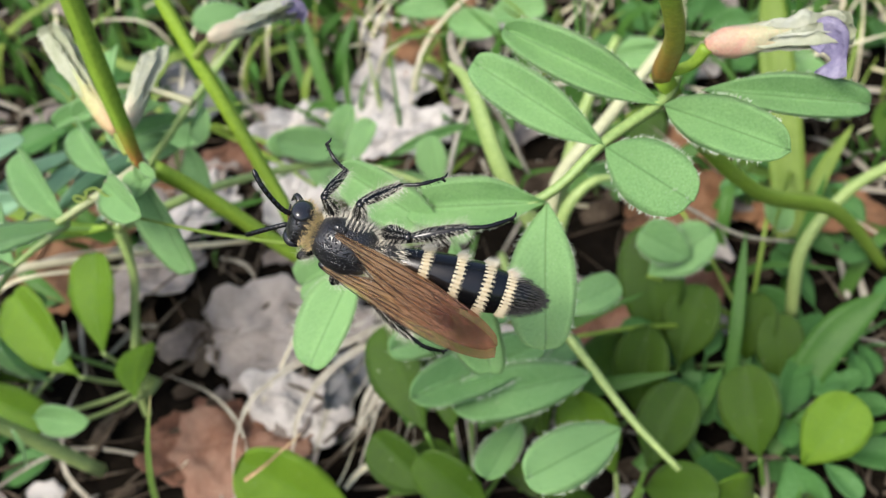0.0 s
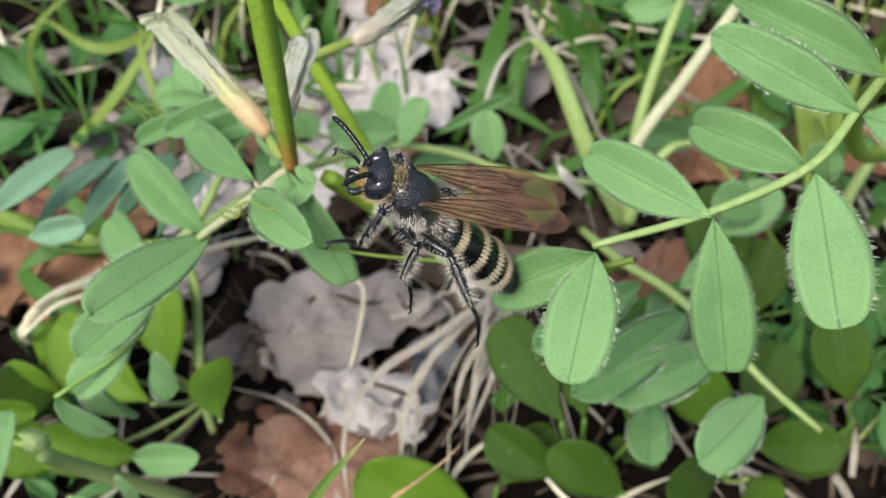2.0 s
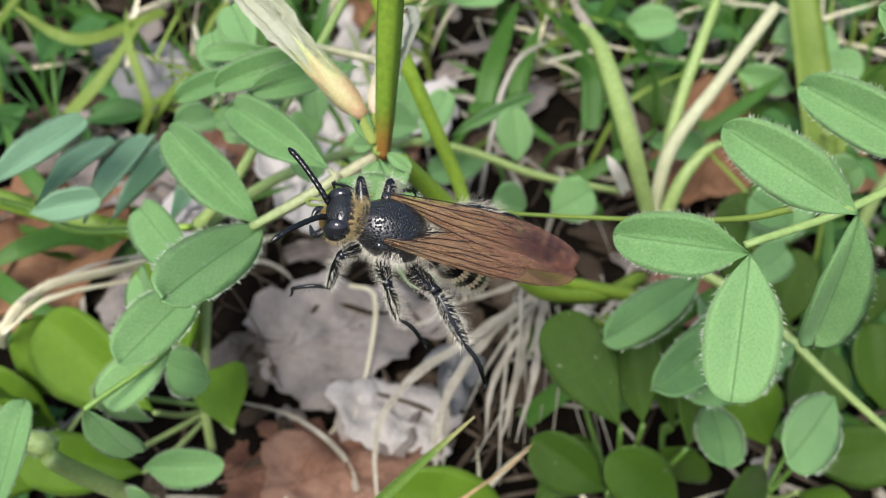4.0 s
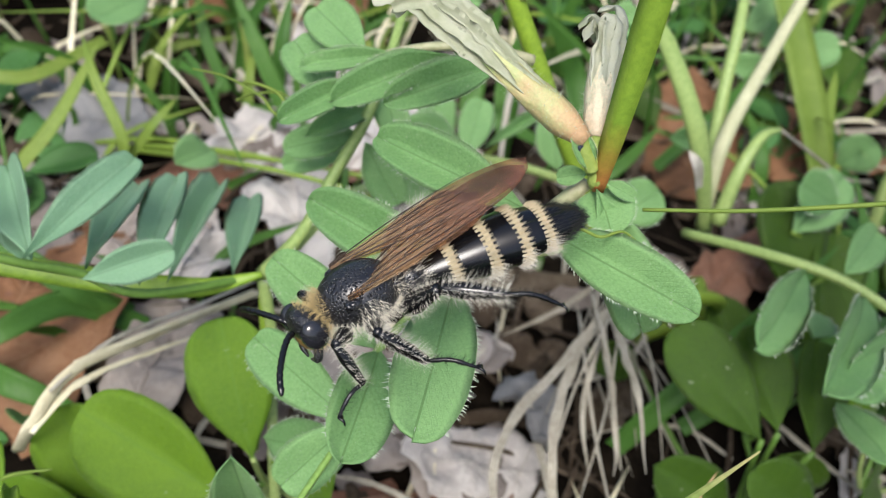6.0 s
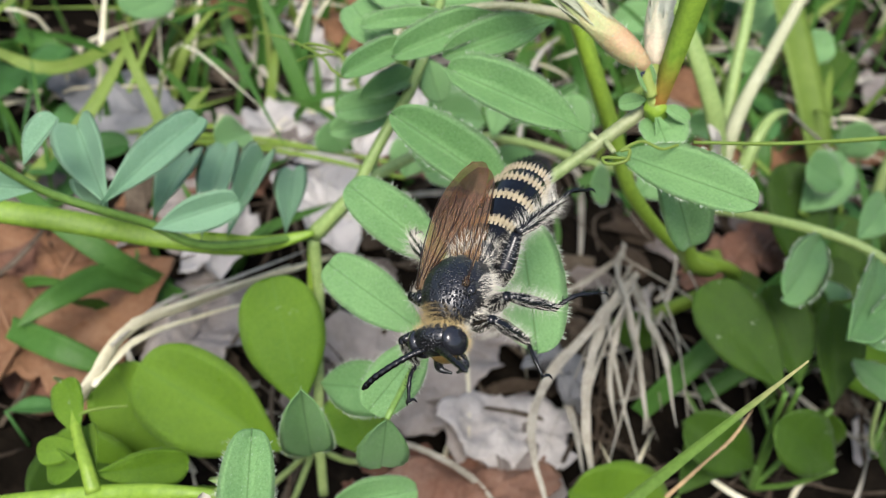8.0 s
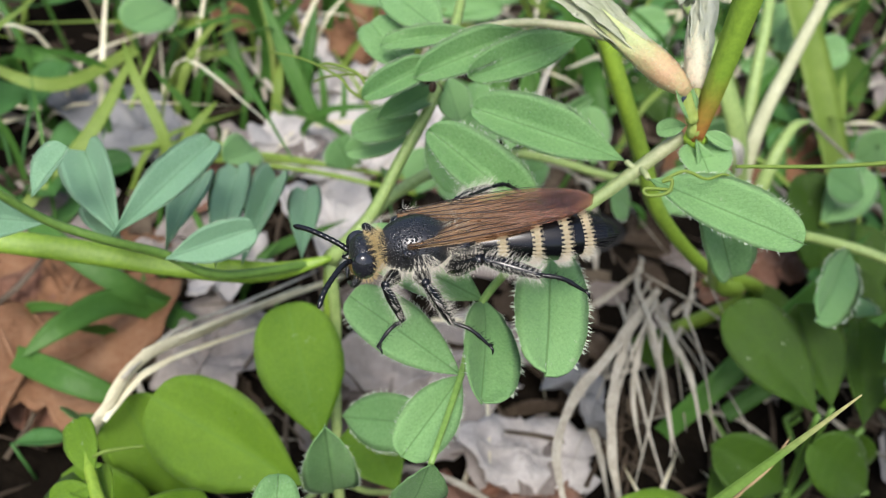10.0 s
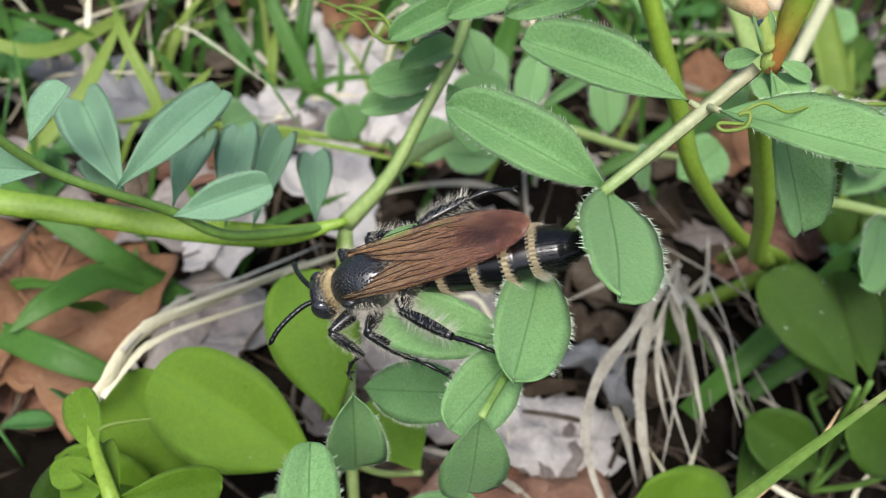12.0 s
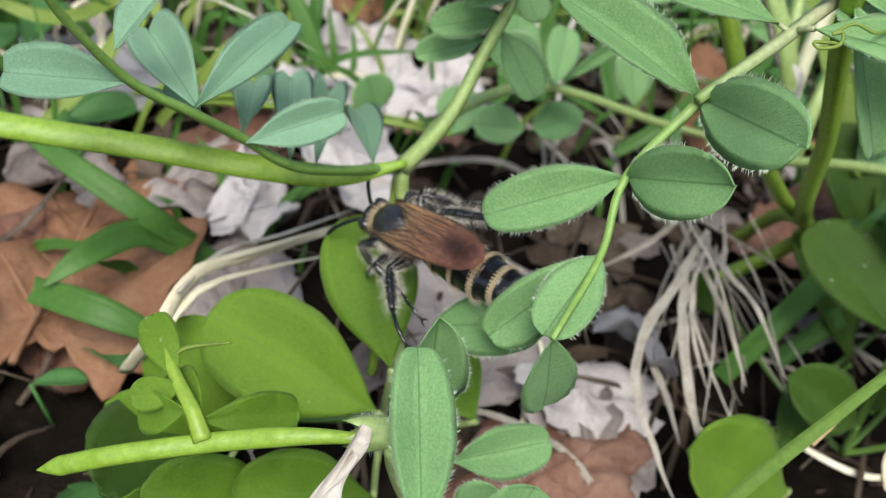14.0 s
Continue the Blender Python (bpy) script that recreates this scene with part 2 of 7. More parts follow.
M_DRY_TIP = plain_material("dry_grass_tip", (0.480, 0.330, 0.170), 0.7)


def cuticle_material():
    m, n, l, p = nodes_of("black_cuticle")
    tc = n.new("ShaderNodeTexCoord").outputs["Object"]
    v = n.new("ShaderNodeTexVoronoi")
    v.inputs["Scale"].default_value = 5400.0
    l.new(tc, v.inputs["Vector"])
    p.inputs["Base Color"].default_value = (0.006, 0.006, 0.008, 1)
    r = ramp_node(n, l, noise_node(n, l, tc, 900.0), [(0.3, (0.24,) * 3), (0.8, (0.40,) * 3)])
    l.new(r, p.inputs["Roughness"])
    p.inputs["Specular IOR Level"].default_value = 1.0
    pit = math_node(n, l, "SMOOTH_MIN", v.outputs["Distance"], 0.4, 0.25)
    bump_node(n, l, pit, 1.0, 0.00032, p)
    return m


def wing_material():
    """Amber wing membrane, finely creased lengthwise, clear and tawny at its root, with a smoky violet field before the tip; x runs out along the wing, y back from its front edge."""
    m, n, l, p = nodes_of("wing_membrane")
    tc = n.new("ShaderNodeTexCoord").outputs["Object"]
    sep = n.new("ShaderNodeSeparateXYZ")
    l.new(tc, sep.inputs[0])
    dx = math_node(n, l, "DIVIDE", math_node(n, l, "SUBTRACT", sep.outputs["X"], 1.16 * C), 0.34 * C)
    dy = math_node(n, l, "DIVIDE", math_node(n, l, "SUBTRACT", math_node(n, l, "ABSOLUTE", sep.outputs["Y"]), 0.15 * C), 0.17 * C)
    r2 = math_node(n, l, "ADD", math_node(n, l, "MULTIPLY", dx, dx), math_node(n, l, "MULTIPLY", dy, dy))
    r2 = math_node(n, l, "ADD", r2, math_node(n, l, "MULTIPLY", noise_node(n, l, tc, 500.0), 0.7))
    warp = n.new("ShaderNodeMapping")
    warp.inputs["Scale"].default_value = (0.12, 1.0, 1.0)
    l.new(tc, warp.inputs["Vector"])
    streak = noise_node(n, l, warp.outputs[0], 2600.0, 4.0, 0.6)
    fine = noise_node(n, l, warp.outputs[0], 7500.0, 3.0)
    along = math_node(n, l, "DIVIDE", sep.outputs["X"], 1.5 * C)
    base = ramp_node(n, l, along, [(0.0, (0.600, 0.450, 0.270)), (0.35, (0.470, 0.310, 0.185)), (0.62, (0.320, 0.170, 0.105)), (0.86, (0.190, 0.078, 0.055)), (1.0, (0.270, 0.120, 0.075))])
    tone = ramp_node(n, l, streak, [(0.30, (0.72, 0.68, 0.66)), (0.5, (1.0, 1.0, 1.0)), (0.72, (1.22, 1.24, 1.24))])
    smoke = ramp_node(n, l, r2, [(0.35, (0.200, 0.150, 0.260)), (1.6, (1, 1, 1))])
    col = mix_node(n, l, 1.0, mix_node(n, l, 1.0, base, tone, "MULTIPLY"), smoke, "MULTIPLY")
    l.new(col, p.inputs["Base Color"])
    p.inputs["Roughness"].default_value = 0.27
    p.inputs["Specular IOR Level"].default_value = 0.7
    p.inputs["Coat Weight"].default_value, p.inputs["Coat Roughness"].default_value = 0.35, 0.15
    height = math_node(n, l, "ADD", math_node(n, l, "MULTIPLY", streak, 0.8), math_node(n, l, "MULTIPLY", fine, 0.5))
    bump_node(n, l, height, 1.0, 0.0006, p)
    clear = ramp_node(n, l, math_node(n, l, "ADD", along, math_node(n, l, "MULTIPLY", math_node(n, l, "SUBTRACT", fine, 0.5), 0.3)), [(0.1, (0.64,) * 3), (0.75, (0.38,) * 3)])
    tr = n.new("ShaderNodeBsdfTransparent")
    tr.inputs["Color"].default_value = (0.90, 0.62, 0.36, 1)
    ms = n.new("ShaderNodeMixShader")
    l.new(clear, ms.inputs[0])
    l.new(p.outputs[0], ms.inputs[1])
    l.new(tr.outputs[0], ms.inputs[2])
    l.new(ms.outputs[0], n["Material Output"].inputs["Surface"])
    return m


M_CUTICLE = cuticle_material()
M_GLOSS = plain_material("glossy_cuticle", (0.004, 0.0045, 0.006), 0.22, 0.6)
M_WING = wing_material()
M_VEIN = plain_material("wing_vein", (0.030, 0.013, 0.007), 0.35)
M_EYE = plain_material("wasp_eye", (0.020, 0.021, 0.026), 0.16, 0.8)
M_BAND = plain_material("cream_band", (0.470, 0.395, 0.245), 0.8)
M_GOLD = plain_material("golden_hair", (0.600, 0.470, 0.230), 0.5)
M_PALE_HAIR = plain_material("pale_hair", (0.780, 0.740, 0.620), 0.5)
M_CREAM_HAIR = plain_material("cream_hair", (0.600, 0.520, 0.350), 0.5)
M_DARK_HAIR = plain_material("black_hair", (0.006, 0.006, 0.006), 0.6)
M_FACE = plain_material("wasp_face", (0.220, 0.140, 0.040), 0.5)
M_LEG = plain_material("wasp_leg", (0.006, 0.006, 0.007), 0.25, 0.6)
M_ANT = plain_material("ant_body", (0.080, 0.030, 0.015), 0.35)
M_NECTARY = plain_material("nectary", (0.045, 0.055, 0.090), 0.4)
M_CULM = fibre_material("pale_culm", [(0.2, (0.330, 0.340, 0.180)), (0.55, (0.520, 0.530, 0.340)), (0.85, (0.680, 0.680, 0.500))], 0.6, 150.0, 10.0, 0.4)

# ---- shape helpers ----
ORIGIN = {}


def mesh_from(name, verts, faces, mats, slots=None, smooth=True):
    me = bpy.data.meshes.new(name)
    me.from_pydata([tuple(v) for v in verts], [], faces)
    for m in mats:
        me.materials.append(m)
    me.polygons.foreach_set("use_smooth", [smooth] * len(faces))
    if slots:
        me.polygons.foreach_set("material_index", slots)
    me.update()
    return me


def place(name, me, at, parent=None, label="", turn=None):
    """Link a mesh with its origin at a point of the plan (cm), under a thing or a part that stands unturned in the plan."""
    ob = new(name, me)
    o = Vector(at)
    base = ORIGIN[parent] if parent else Vector((0, 0, 0))
    ob.parent = parent
    ob.matrix_basis = Matrix.Translation((o - base) * C) @ (turn if turn else Matrix())
    ORIGIN[ob] = o
    if label:
        ob["label"] = label
    return ob


def thing(name, at, label, category, group="", kind=""):
    ob = new(name)
    ob.empty_display_size = 0.005
    ob.location = Vector(at) * C
    ORIGIN[ob] = Vector(at)
    return tagged(ob, label, category, group, kind)


def smooth_path(points, steps=6):
    """Points along a smooth curve through the given ones (Catmull-Rom)."""
    p = [Vector(q) for q in points]
    if len(p) == 2:
        return [p[0].lerp(p[1], i / steps) for i in range(steps + 1)]
    p = [p[0] * 2 - p[1], *p, p[-1] * 2 - p[-2]]
    out = []
    for i in range(1, len(p) - 2):
        a, b, c, d = p[i - 1:i + 3]
        for k in range(steps):
            t = k / steps
            out.append(0.5 * (2 * b + (c - a) * t + (2 * a - 5 * b + 4 * c - d) * t * t + (3 * b - a - 3 * c + d) * t ** 3))
    out.append(p[-2])
    return out


def frames_along(path):
    """Along, side and up at each point of a path, carried without twist."""
    out, up = [], None
    for i, q in enumerate(path):
        d = (path[min(i + 1, len(path) - 1)] - path[max(i - 1, 0)]).normalized()
        if up is None:
            up = Vector((0, 0, 1)) if abs(d.z) < 0.9 else Vector((0, 1, 0))
        up = (up - d * up.dot(d)).normalized()
        out.append((d, d.cross(up), up))
    return out


def tube_data(points, radii, sides=8, steps=6, squash=1.0, ridge=0.0, rough=0.0, seed=0):
    """Verts and faces (cm) of a tube through points; radii run evenly along it; ridge gives it angled ribs."""
    path = smooth_path(points, steps)
    fr = frames_along(path)
    rnd = random.Random(seed)
    verts, faces = [], []
    for i, (q, (d, s, u)) in enumerate(zip(path, fr)):
        f = i / (len(path) - 1) * (len(radii) - 1)
        k = min(int(f), len(radii) - 2)
        r = radii[k] + (radii[k + 1] - radii[k]) * (f - k)
        for j in range(sides):
            a = 2 * math.pi * j / sides
            w = r * (1 + ridge * (1 if j % 2 else -1)) * (1 + rough * (rnd.random() - 0.5))
            verts.append(q + s * (math.cos(a) * w) + u * (math.sin(a) * w * squash))
    n = len(path)
    for i in range(n - 1):
        for j in range(sides):
            a, b = i * sides + j, i * sides + (j + 1) % sides
            faces.append((a, b, b + sides, a + sides))
    faces.append(tuple(range(sides - 1, -1, -1)))
    faces.append(tuple((n - 1) * sides + j for j in range(sides)))
    return verts, faces


def blade_data(points, width, steps=6, fold=0.25, profile=None, twist=0.0, facing=None):
    """A grass blade or strap leaf: a keeled ribbon that tapers to its tip. The points are in cm."""
    path = smooth_path(points, steps)
    n = len(path)
    verts, faces = [], []
    for i, q in enumerate(path):
        t = i / (n - 1)
        d = (path[min(i + 1, n - 1)] - path[max(i - 1, 0)]).normalized()
        up = Vector(facing) if facing else Vector((-0.2, -0.65, 0.75))
        side = d.cross(up)
        side = side.normalized() if side.length > 1e-4 else Vector((1, 0, 0))
        side = Matrix.Rotation(twist * t, 3, d) @ side
        up = side.cross(d).normalized()
        w = width * 0.5 * (profile(t) if profile else (0.75 + 0.5 * t) * (1 - t ** 3) + 0.02)
        for k, across in enumerate((-1.0, -0.5, 0.0, 0.5, 1.0)):
            verts.append(q + side * (across * w) + up * (fold * w * abs(across)))
    for i in range(n - 1):
        for k in range(4):
            a = i * 5 + k
            faces.append((a, a + 1, a + 6, a + 5))
    # underside, a little below, closed at the rims
    m = len(verts)
    thick = 0.03 * width
    verts += [v - Vector((0, 0, thick)) for v in verts]
    faces += [tuple(m + j for j in reversed(f)) for f in list(faces)]
    for i in range(n - 1):
        faces.append((i * 5, i * 5 + 5, m + i * 5 + 5, m + i * 5))
        faces.append((i * 5 + 9, i * 5 + 4, m + i * 5 + 4, m + i * 5 + 9))
    return verts, faces


def local(verts, at):
    o = Vector(at)
    return [(v - o) * C for v in verts]


def tube(name, points, radii, mat, parent=None, label="", **kw):
    v, f = tube_data(points, radii, **kw)
    return place(name, mesh_from(name, local(v, points[0]), f, [mat]), points[0], parent, label)


def blade(name, points, width, mat, parent=None, label="", **kw):
    v, f = blade_data(points, width, **kw)
    return place(name, mesh_from(name, local(v, points[0]), f, [mat]), points[0], parent, label)


def leaf_mesh(name, mats, widest=0.55, base_round=0.5, tip_round=0.35, notch=0.0, fold=0.16, droop=0.08, wave=0.007, hairs=0, seed=0, nx=20):
    """A leaf blade of length 1 and width about 1 (scaled when placed): midrib along x, rims raised, tip drooping, a hair fringe if asked."""
    rnd = random.Random(seed)
    top, rows = [], 4
    half = []
    xs = [1 - (1 - i / nx) ** 1.7 for i in range(nx + 1)]
    for x in xs:
        i = xs.index(x)
        if x < widest:
            w = math.sin(math.pi / 2 * (x / widest)) ** (2 * base_round)
        else:
            w = max(0.0, 1 - ((x - widest) / (1 - widest)) ** 2.4) ** tip_round
        half.append(0.5 * w + (0.004 if 0 < i < nx else 0))
    verts, faces, slots = [], [], []
    off = [rnd.uniform(-1, 1) * wave for _ in range(nx + 1)]
    for layer in (0, 1):
        for i in range(nx + 1):
            x = xs[i]
            for k in range(-rows, rows + 1):
                y = k / rows
                bend = notch * (abs(y) - 0.5) * max(0.0, x - 0.85) / 0.15
                z = fold * 0.5 * abs(y) * half[i] * 2 - droop * x * x + off[i] * y * y
                z += 0.0060 * math.sin(14 * x * 3.1 - abs(y) * 5) * abs(y) * (1 - 0.5 * abs(y)) + 0.012 * math.sin(5.1 * x + 2.3 * seed + 2.0 * y)
                if k == 0:
                    z -= 0.006
                verts.append((x + bend, y * half[i], z - layer * 0.012))
    cols = 2 * rows + 1
    step = (nx + 1) * cols
    for i in range(nx):
        for k in range(cols - 1):
            a = i * cols + k
            faces.append((a, a + cols, a + cols + 1, a + 1))
            faces.append((step + a, step + a + 1, step + a + cols + 1, step + a + cols))
        faces.append((i * cols, step + i * cols, step + (i + 1) * cols, (i + 1) * cols))
        b = i * cols + cols - 1
        faces.append((b, b + cols, step + b + cols, step + b))
    slots = [0] * len(faces)
    for h in range(hairs):
        x = rnd.uniform(0.12, 1.0)
        i = max(j for j in range(nx) if xs[j] <= x)
        f = (x - xs[i]) / (xs[i + 1] - xs[i])
        k = rnd.choice((0, cols - 1)) if x < 0.94 else rnd.randrange(cols)
        i2 = i if x < 0.94 else nx - 1
        a, b = Vector(verts[i2 * cols + k]), Vector(verts[(i2 + 1) * cols + k])
        root = a.lerp(b, f) if x < 0.94 else b
        out = Vector((0.45 + (0.8 if x >= 0.94 else 0), (1 if root.y > 0 else -1) * (1.0 if x < 0.94 else 0.4 * abs(root.y) * 4), rnd.uniform(-0.3, 0.9))).normalized()
        long_ = rnd.uniform(0.018, 0.050)
        tip = root + Vector((out.x * long_, out.y * long_ * 2.1, out.z * long_))
        m = len(verts)
        verts += [root + Vector((-0.0020, 0, 0.0014)), root + Vector((0.0020, 0, -0.0014)), tip]
        faces.append((m, m + 1, m + 2))
        slots.append(1)
    if hairs:
        # short hairs lying on the upper face, and the fine point at the end of the midrib
        for h in range(hairs):
            i, k = rnd.randrange(2, nx - 1), rnd.randrange(1, cols - 1)
            root = Vector(verts[i * cols + k]).lerp(Vector(verts[(i + 1) * cols + k + 1 - 2 * (k > rows)]), rnd.random())
            tip = root + Vector((rnd.uniform(0.006, 0.020), rnd.uniform(-0.012, 0.012), rnd.uniform(0.004, 0.014)))
            m = len(verts)
            verts += [root + Vector((0, -0.0013, 0.001)), root + Vector((0, 0.0013, 0.001)), tip]
            faces.append((m, m + 1, m + 2))
            slots.append(1)
        end = Vector(verts[nx * cols + rows])
        m = len(verts)
        verts += [end + Vector((-0.02, -0.012, 0)), end + Vector((-0.02, 0.012, 0)), end + Vector((-0.02, 0, 0.008)), end + Vector((0.045, rnd.uniform(-0.01, 0.01), -0.012))]
        faces += [(m, m + 1, m + 3), (m + 1, m + 2, m + 3), (m + 2, m, m + 3)]
        slots += [1, 1, 1]
    return mesh_from(name, verts, faces, mats, slots)


def ellipsoid(centre, radii, rings=14, sides=22, shape=None):
    c = Vector(centre)
    verts, faces = [], []
    for i in range(rings + 1):
        a = math.pi * i / rings
        for j in range(sides):
            b = 2 * math.pi * j / sides
            v = Vector((math.sin(a) * math.cos(b) * radii[0], math.cos(a) * radii[1], math.sin(a) * math.sin(b) * radii[2]))
            if shape:
                v = shape(v)
            verts.append(c + v)
    for i in range(rings):
        for j in range(sides):
            p, q = i * sides + j, i * sides + (j + 1) % sides
            faces.append((p, p + sides, q + sides, q))
    return verts, faces


def hair_data(verts, faces, count, length, lean, seed, keep=None, width=0.0035):
    """Hairs on a surface: slim three-sided spikes that stand off it and lean the given way."""
    rnd = random.Random(seed)
    out_v, out_f = [], []
    tries = 0
    while len(out_f) < count * 3 and tries < count * 20:
        tries += 1
        f = rnd.choice(faces)
        w = [rnd.random() + 0.01 for _ in f]
        s = sum(w)
        p = sum((verts[i] * (k / s) for i, k in zip(f, w)), Vector())
        n = (verts[f[1]] - verts[f[0]]).cross(verts[f[2]] - verts[f[0]])
        if n.length < 1e-9 or (keep and not keep(p)):
            continue
        n = -n.normalized()
        d = (n + Vector(lean) + Vector((rnd.uniform(-1, 1), rnd.uniform(-1, 1), rnd.uniform(-1, 1))) * 0.35).normalized()
        side = d.orthogonal().normalized() * width
        m = len(out_v)
        out_v += [p + side, p - side * 0.5 + d.cross(side) * 0.87, p - side * 0.5 - d.cross(side) * 0.87, p + d * length * rnd.uniform(0.55, 1.1)]
        out_f += [(m, m + 1, m + 3), (m + 1, m + 2, m + 3), (m + 2, m, m + 3)]
    return out_v, out_f


def outward(verts, faces, centre):
    """Faces wound so that hair_data's normals point out of a closed shape."""
    out = []
    for f in faces:
        n = (verts[f[1]] - verts[f[0]]).cross(verts[f[2]] - verts[f[0]])
        mid = sum((verts[i] for i in f), Vector()) / len(f)
        out.append(tuple(reversed(f)) if n.dot(mid - Vector(centre)) > 0 else f)
    return out


def solid(name, data, mat, parent, at=(0, 0, 0), label="", smooth=True):
    v, f = data
    return place(name, mesh_from(name, local(v, at), f, [mat], None, smooth), at, parent, label)


def hairs(name, data, count, length, lean, seed, mat, parent, at, label="", keep=None, width=0.0012, centre=None):
    """A coat of hairs on a closed shape, as one part."""
    v, f = data
    c = centre if centre else sum(v, Vector()) / len(v)
    f = [g for g in f if len(g) < 5]
    return solid(name, hair_data(v, outward(v, f, c), count, length, lean, seed, keep, width), mat, parent, at, label, False)


VETCH = [leaf_mesh("leaflet", [M_VETCH, M_LEAF_HAIR], widest=w, base_round=b, tip_round=r, notch=k, fold=f, droop=d, hairs=130, seed=s)
         for s, (w, b, r, k, f, d) in enumerate(((0.52, 0.55, 0.42, 0.04, 0.30, 0.06), (0.58, 0.50, 0.36, 0.06, 0.22, 0.10),
                                                 (0.48, 0.60, 0.45, 0.03, 0.36, 0.04), (0.62, 0.46, 0.32, 0.08, 0.18, 0.12)))]
ROUND = [leaf_mesh("leaflet_round", [M_VETCH, M_LEAF_HAIR], widest=0.62, base_round=0.42, tip_round=0.36, notch=0.05, fold=f, droop=d, hairs=140, seed=10 + s)
         for s, (f, d) in enumerate(((0.10, 0.05), (0.20, 0.12)))]
PINNA = [leaf_mesh("pinna", [M_VETCH_YOUNG, M_LEAF_HAIR], widest=0.62, base_round=0.62, tip_round=0.27, notch=0.06, fold=f, droop=d, hairs=60, seed=20 + s)
         for s, (f, d) in enumerate(((0.30, 0.05), (0.18, 0.10), (0.42, 0.02)))]
# The last two meshes wear the leaf colour that has shade in it.
BROAD = [leaf_mesh("broad_leaf", [m], widest=0.62, base_round=0.62, tip_round=0.42, fold=f, droop=d, wave=0.010, seed=30 + s, nx=24)
         for s, (m, f, d) in enumerate(((M_BROAD, 0.14, 0.10), (M_BROAD, 0.24, 0.18), (M_BROAD_SHADED, 0.16, 0.12), (M_BROAD_SHADED, 0.28, 0.20)))]
TOWARD = Vector((-0.25, -0.62, 0.74))


def leaf(name, me, base, tip, width, parent, facing=TOWARD, label=""):
    """Place a unit leaf mesh from base to tip (cm), its upper face towards facing."""
    b, t = Vector(base), Vector(tip)
    x = t - b
    long_ = x.length
    x.normalize()
    z = Vector(facing)
    z = (z - x * z.dot(x)).normalized()
    y = z.cross(x)
    turn = Matrix((x * long_, y * width, z * long_)).transposed().to_4x4()
    turn = turn @ Matrix.Scale(C, 4)
    return place(name, me, b, parent, label, turn)


def pod_data(points, width, thick, seeds=8):
    """A flattened seed pod with a beaked tip and faint swellings over its seeds."""
    path = smooth_path(points, 12)
    n, sides = len(path), 12
    verts, faces = [], []
    for i, q in enumerate(path):
        t = i / (n - 1)
        d = (path[min(i + 1, n - 1)] - path[max(i - 1, 0)]).normalized()
        up = Vector((-0.15, -0.55, 0.8))
        up = (up - d * up.dot(d)).normalized()
        side = d.cross(up)
        w = width * 0.5 * min(1.0, (t / 0.28) ** 0.8 * 0.75 + 0.25) * max(0.03, min(1.0, (1 - t) / 0.16)) ** 0.8
        swell = 1 + 0.35 * max(0.0, math.sin(math.pi * 2 * seeds * t)) ** 2
        h = thick * 0.5 * min(1.0, t / 0.3 + 0.35) * max(0.1, min(1.0, (1 - t) / 0.14))
        for j in range(sides):
            a = 2 * math.pi * j / sides
            c, s = math.cos(a), math.sin(a)
            verts.append(q + side * (w * math.copysign(abs(c) ** 0.85, c)) + up * (h * s * (swell if abs(c) < 0.8 else 1)))
    for i in range(n - 1):
        for j in range(sides):
            a, b = i * sides + j, i * sides + (j + 1) % sides
            faces.append((a, b, b + sides, a + sides))
    faces += [tuple(range(sides - 1, -1, -1)), tuple((n - 1) * sides + j for j in range(sides))]
    return verts, faces


def pod(points, width, thick, parent, label="", seeds=8):
    v, f = pod_data(points, width, thick, seeds)
    return place("seed_pod", mesh_from("seed_pod", local(v, points[0]), f, [M_POD]), points[0], parent, label)


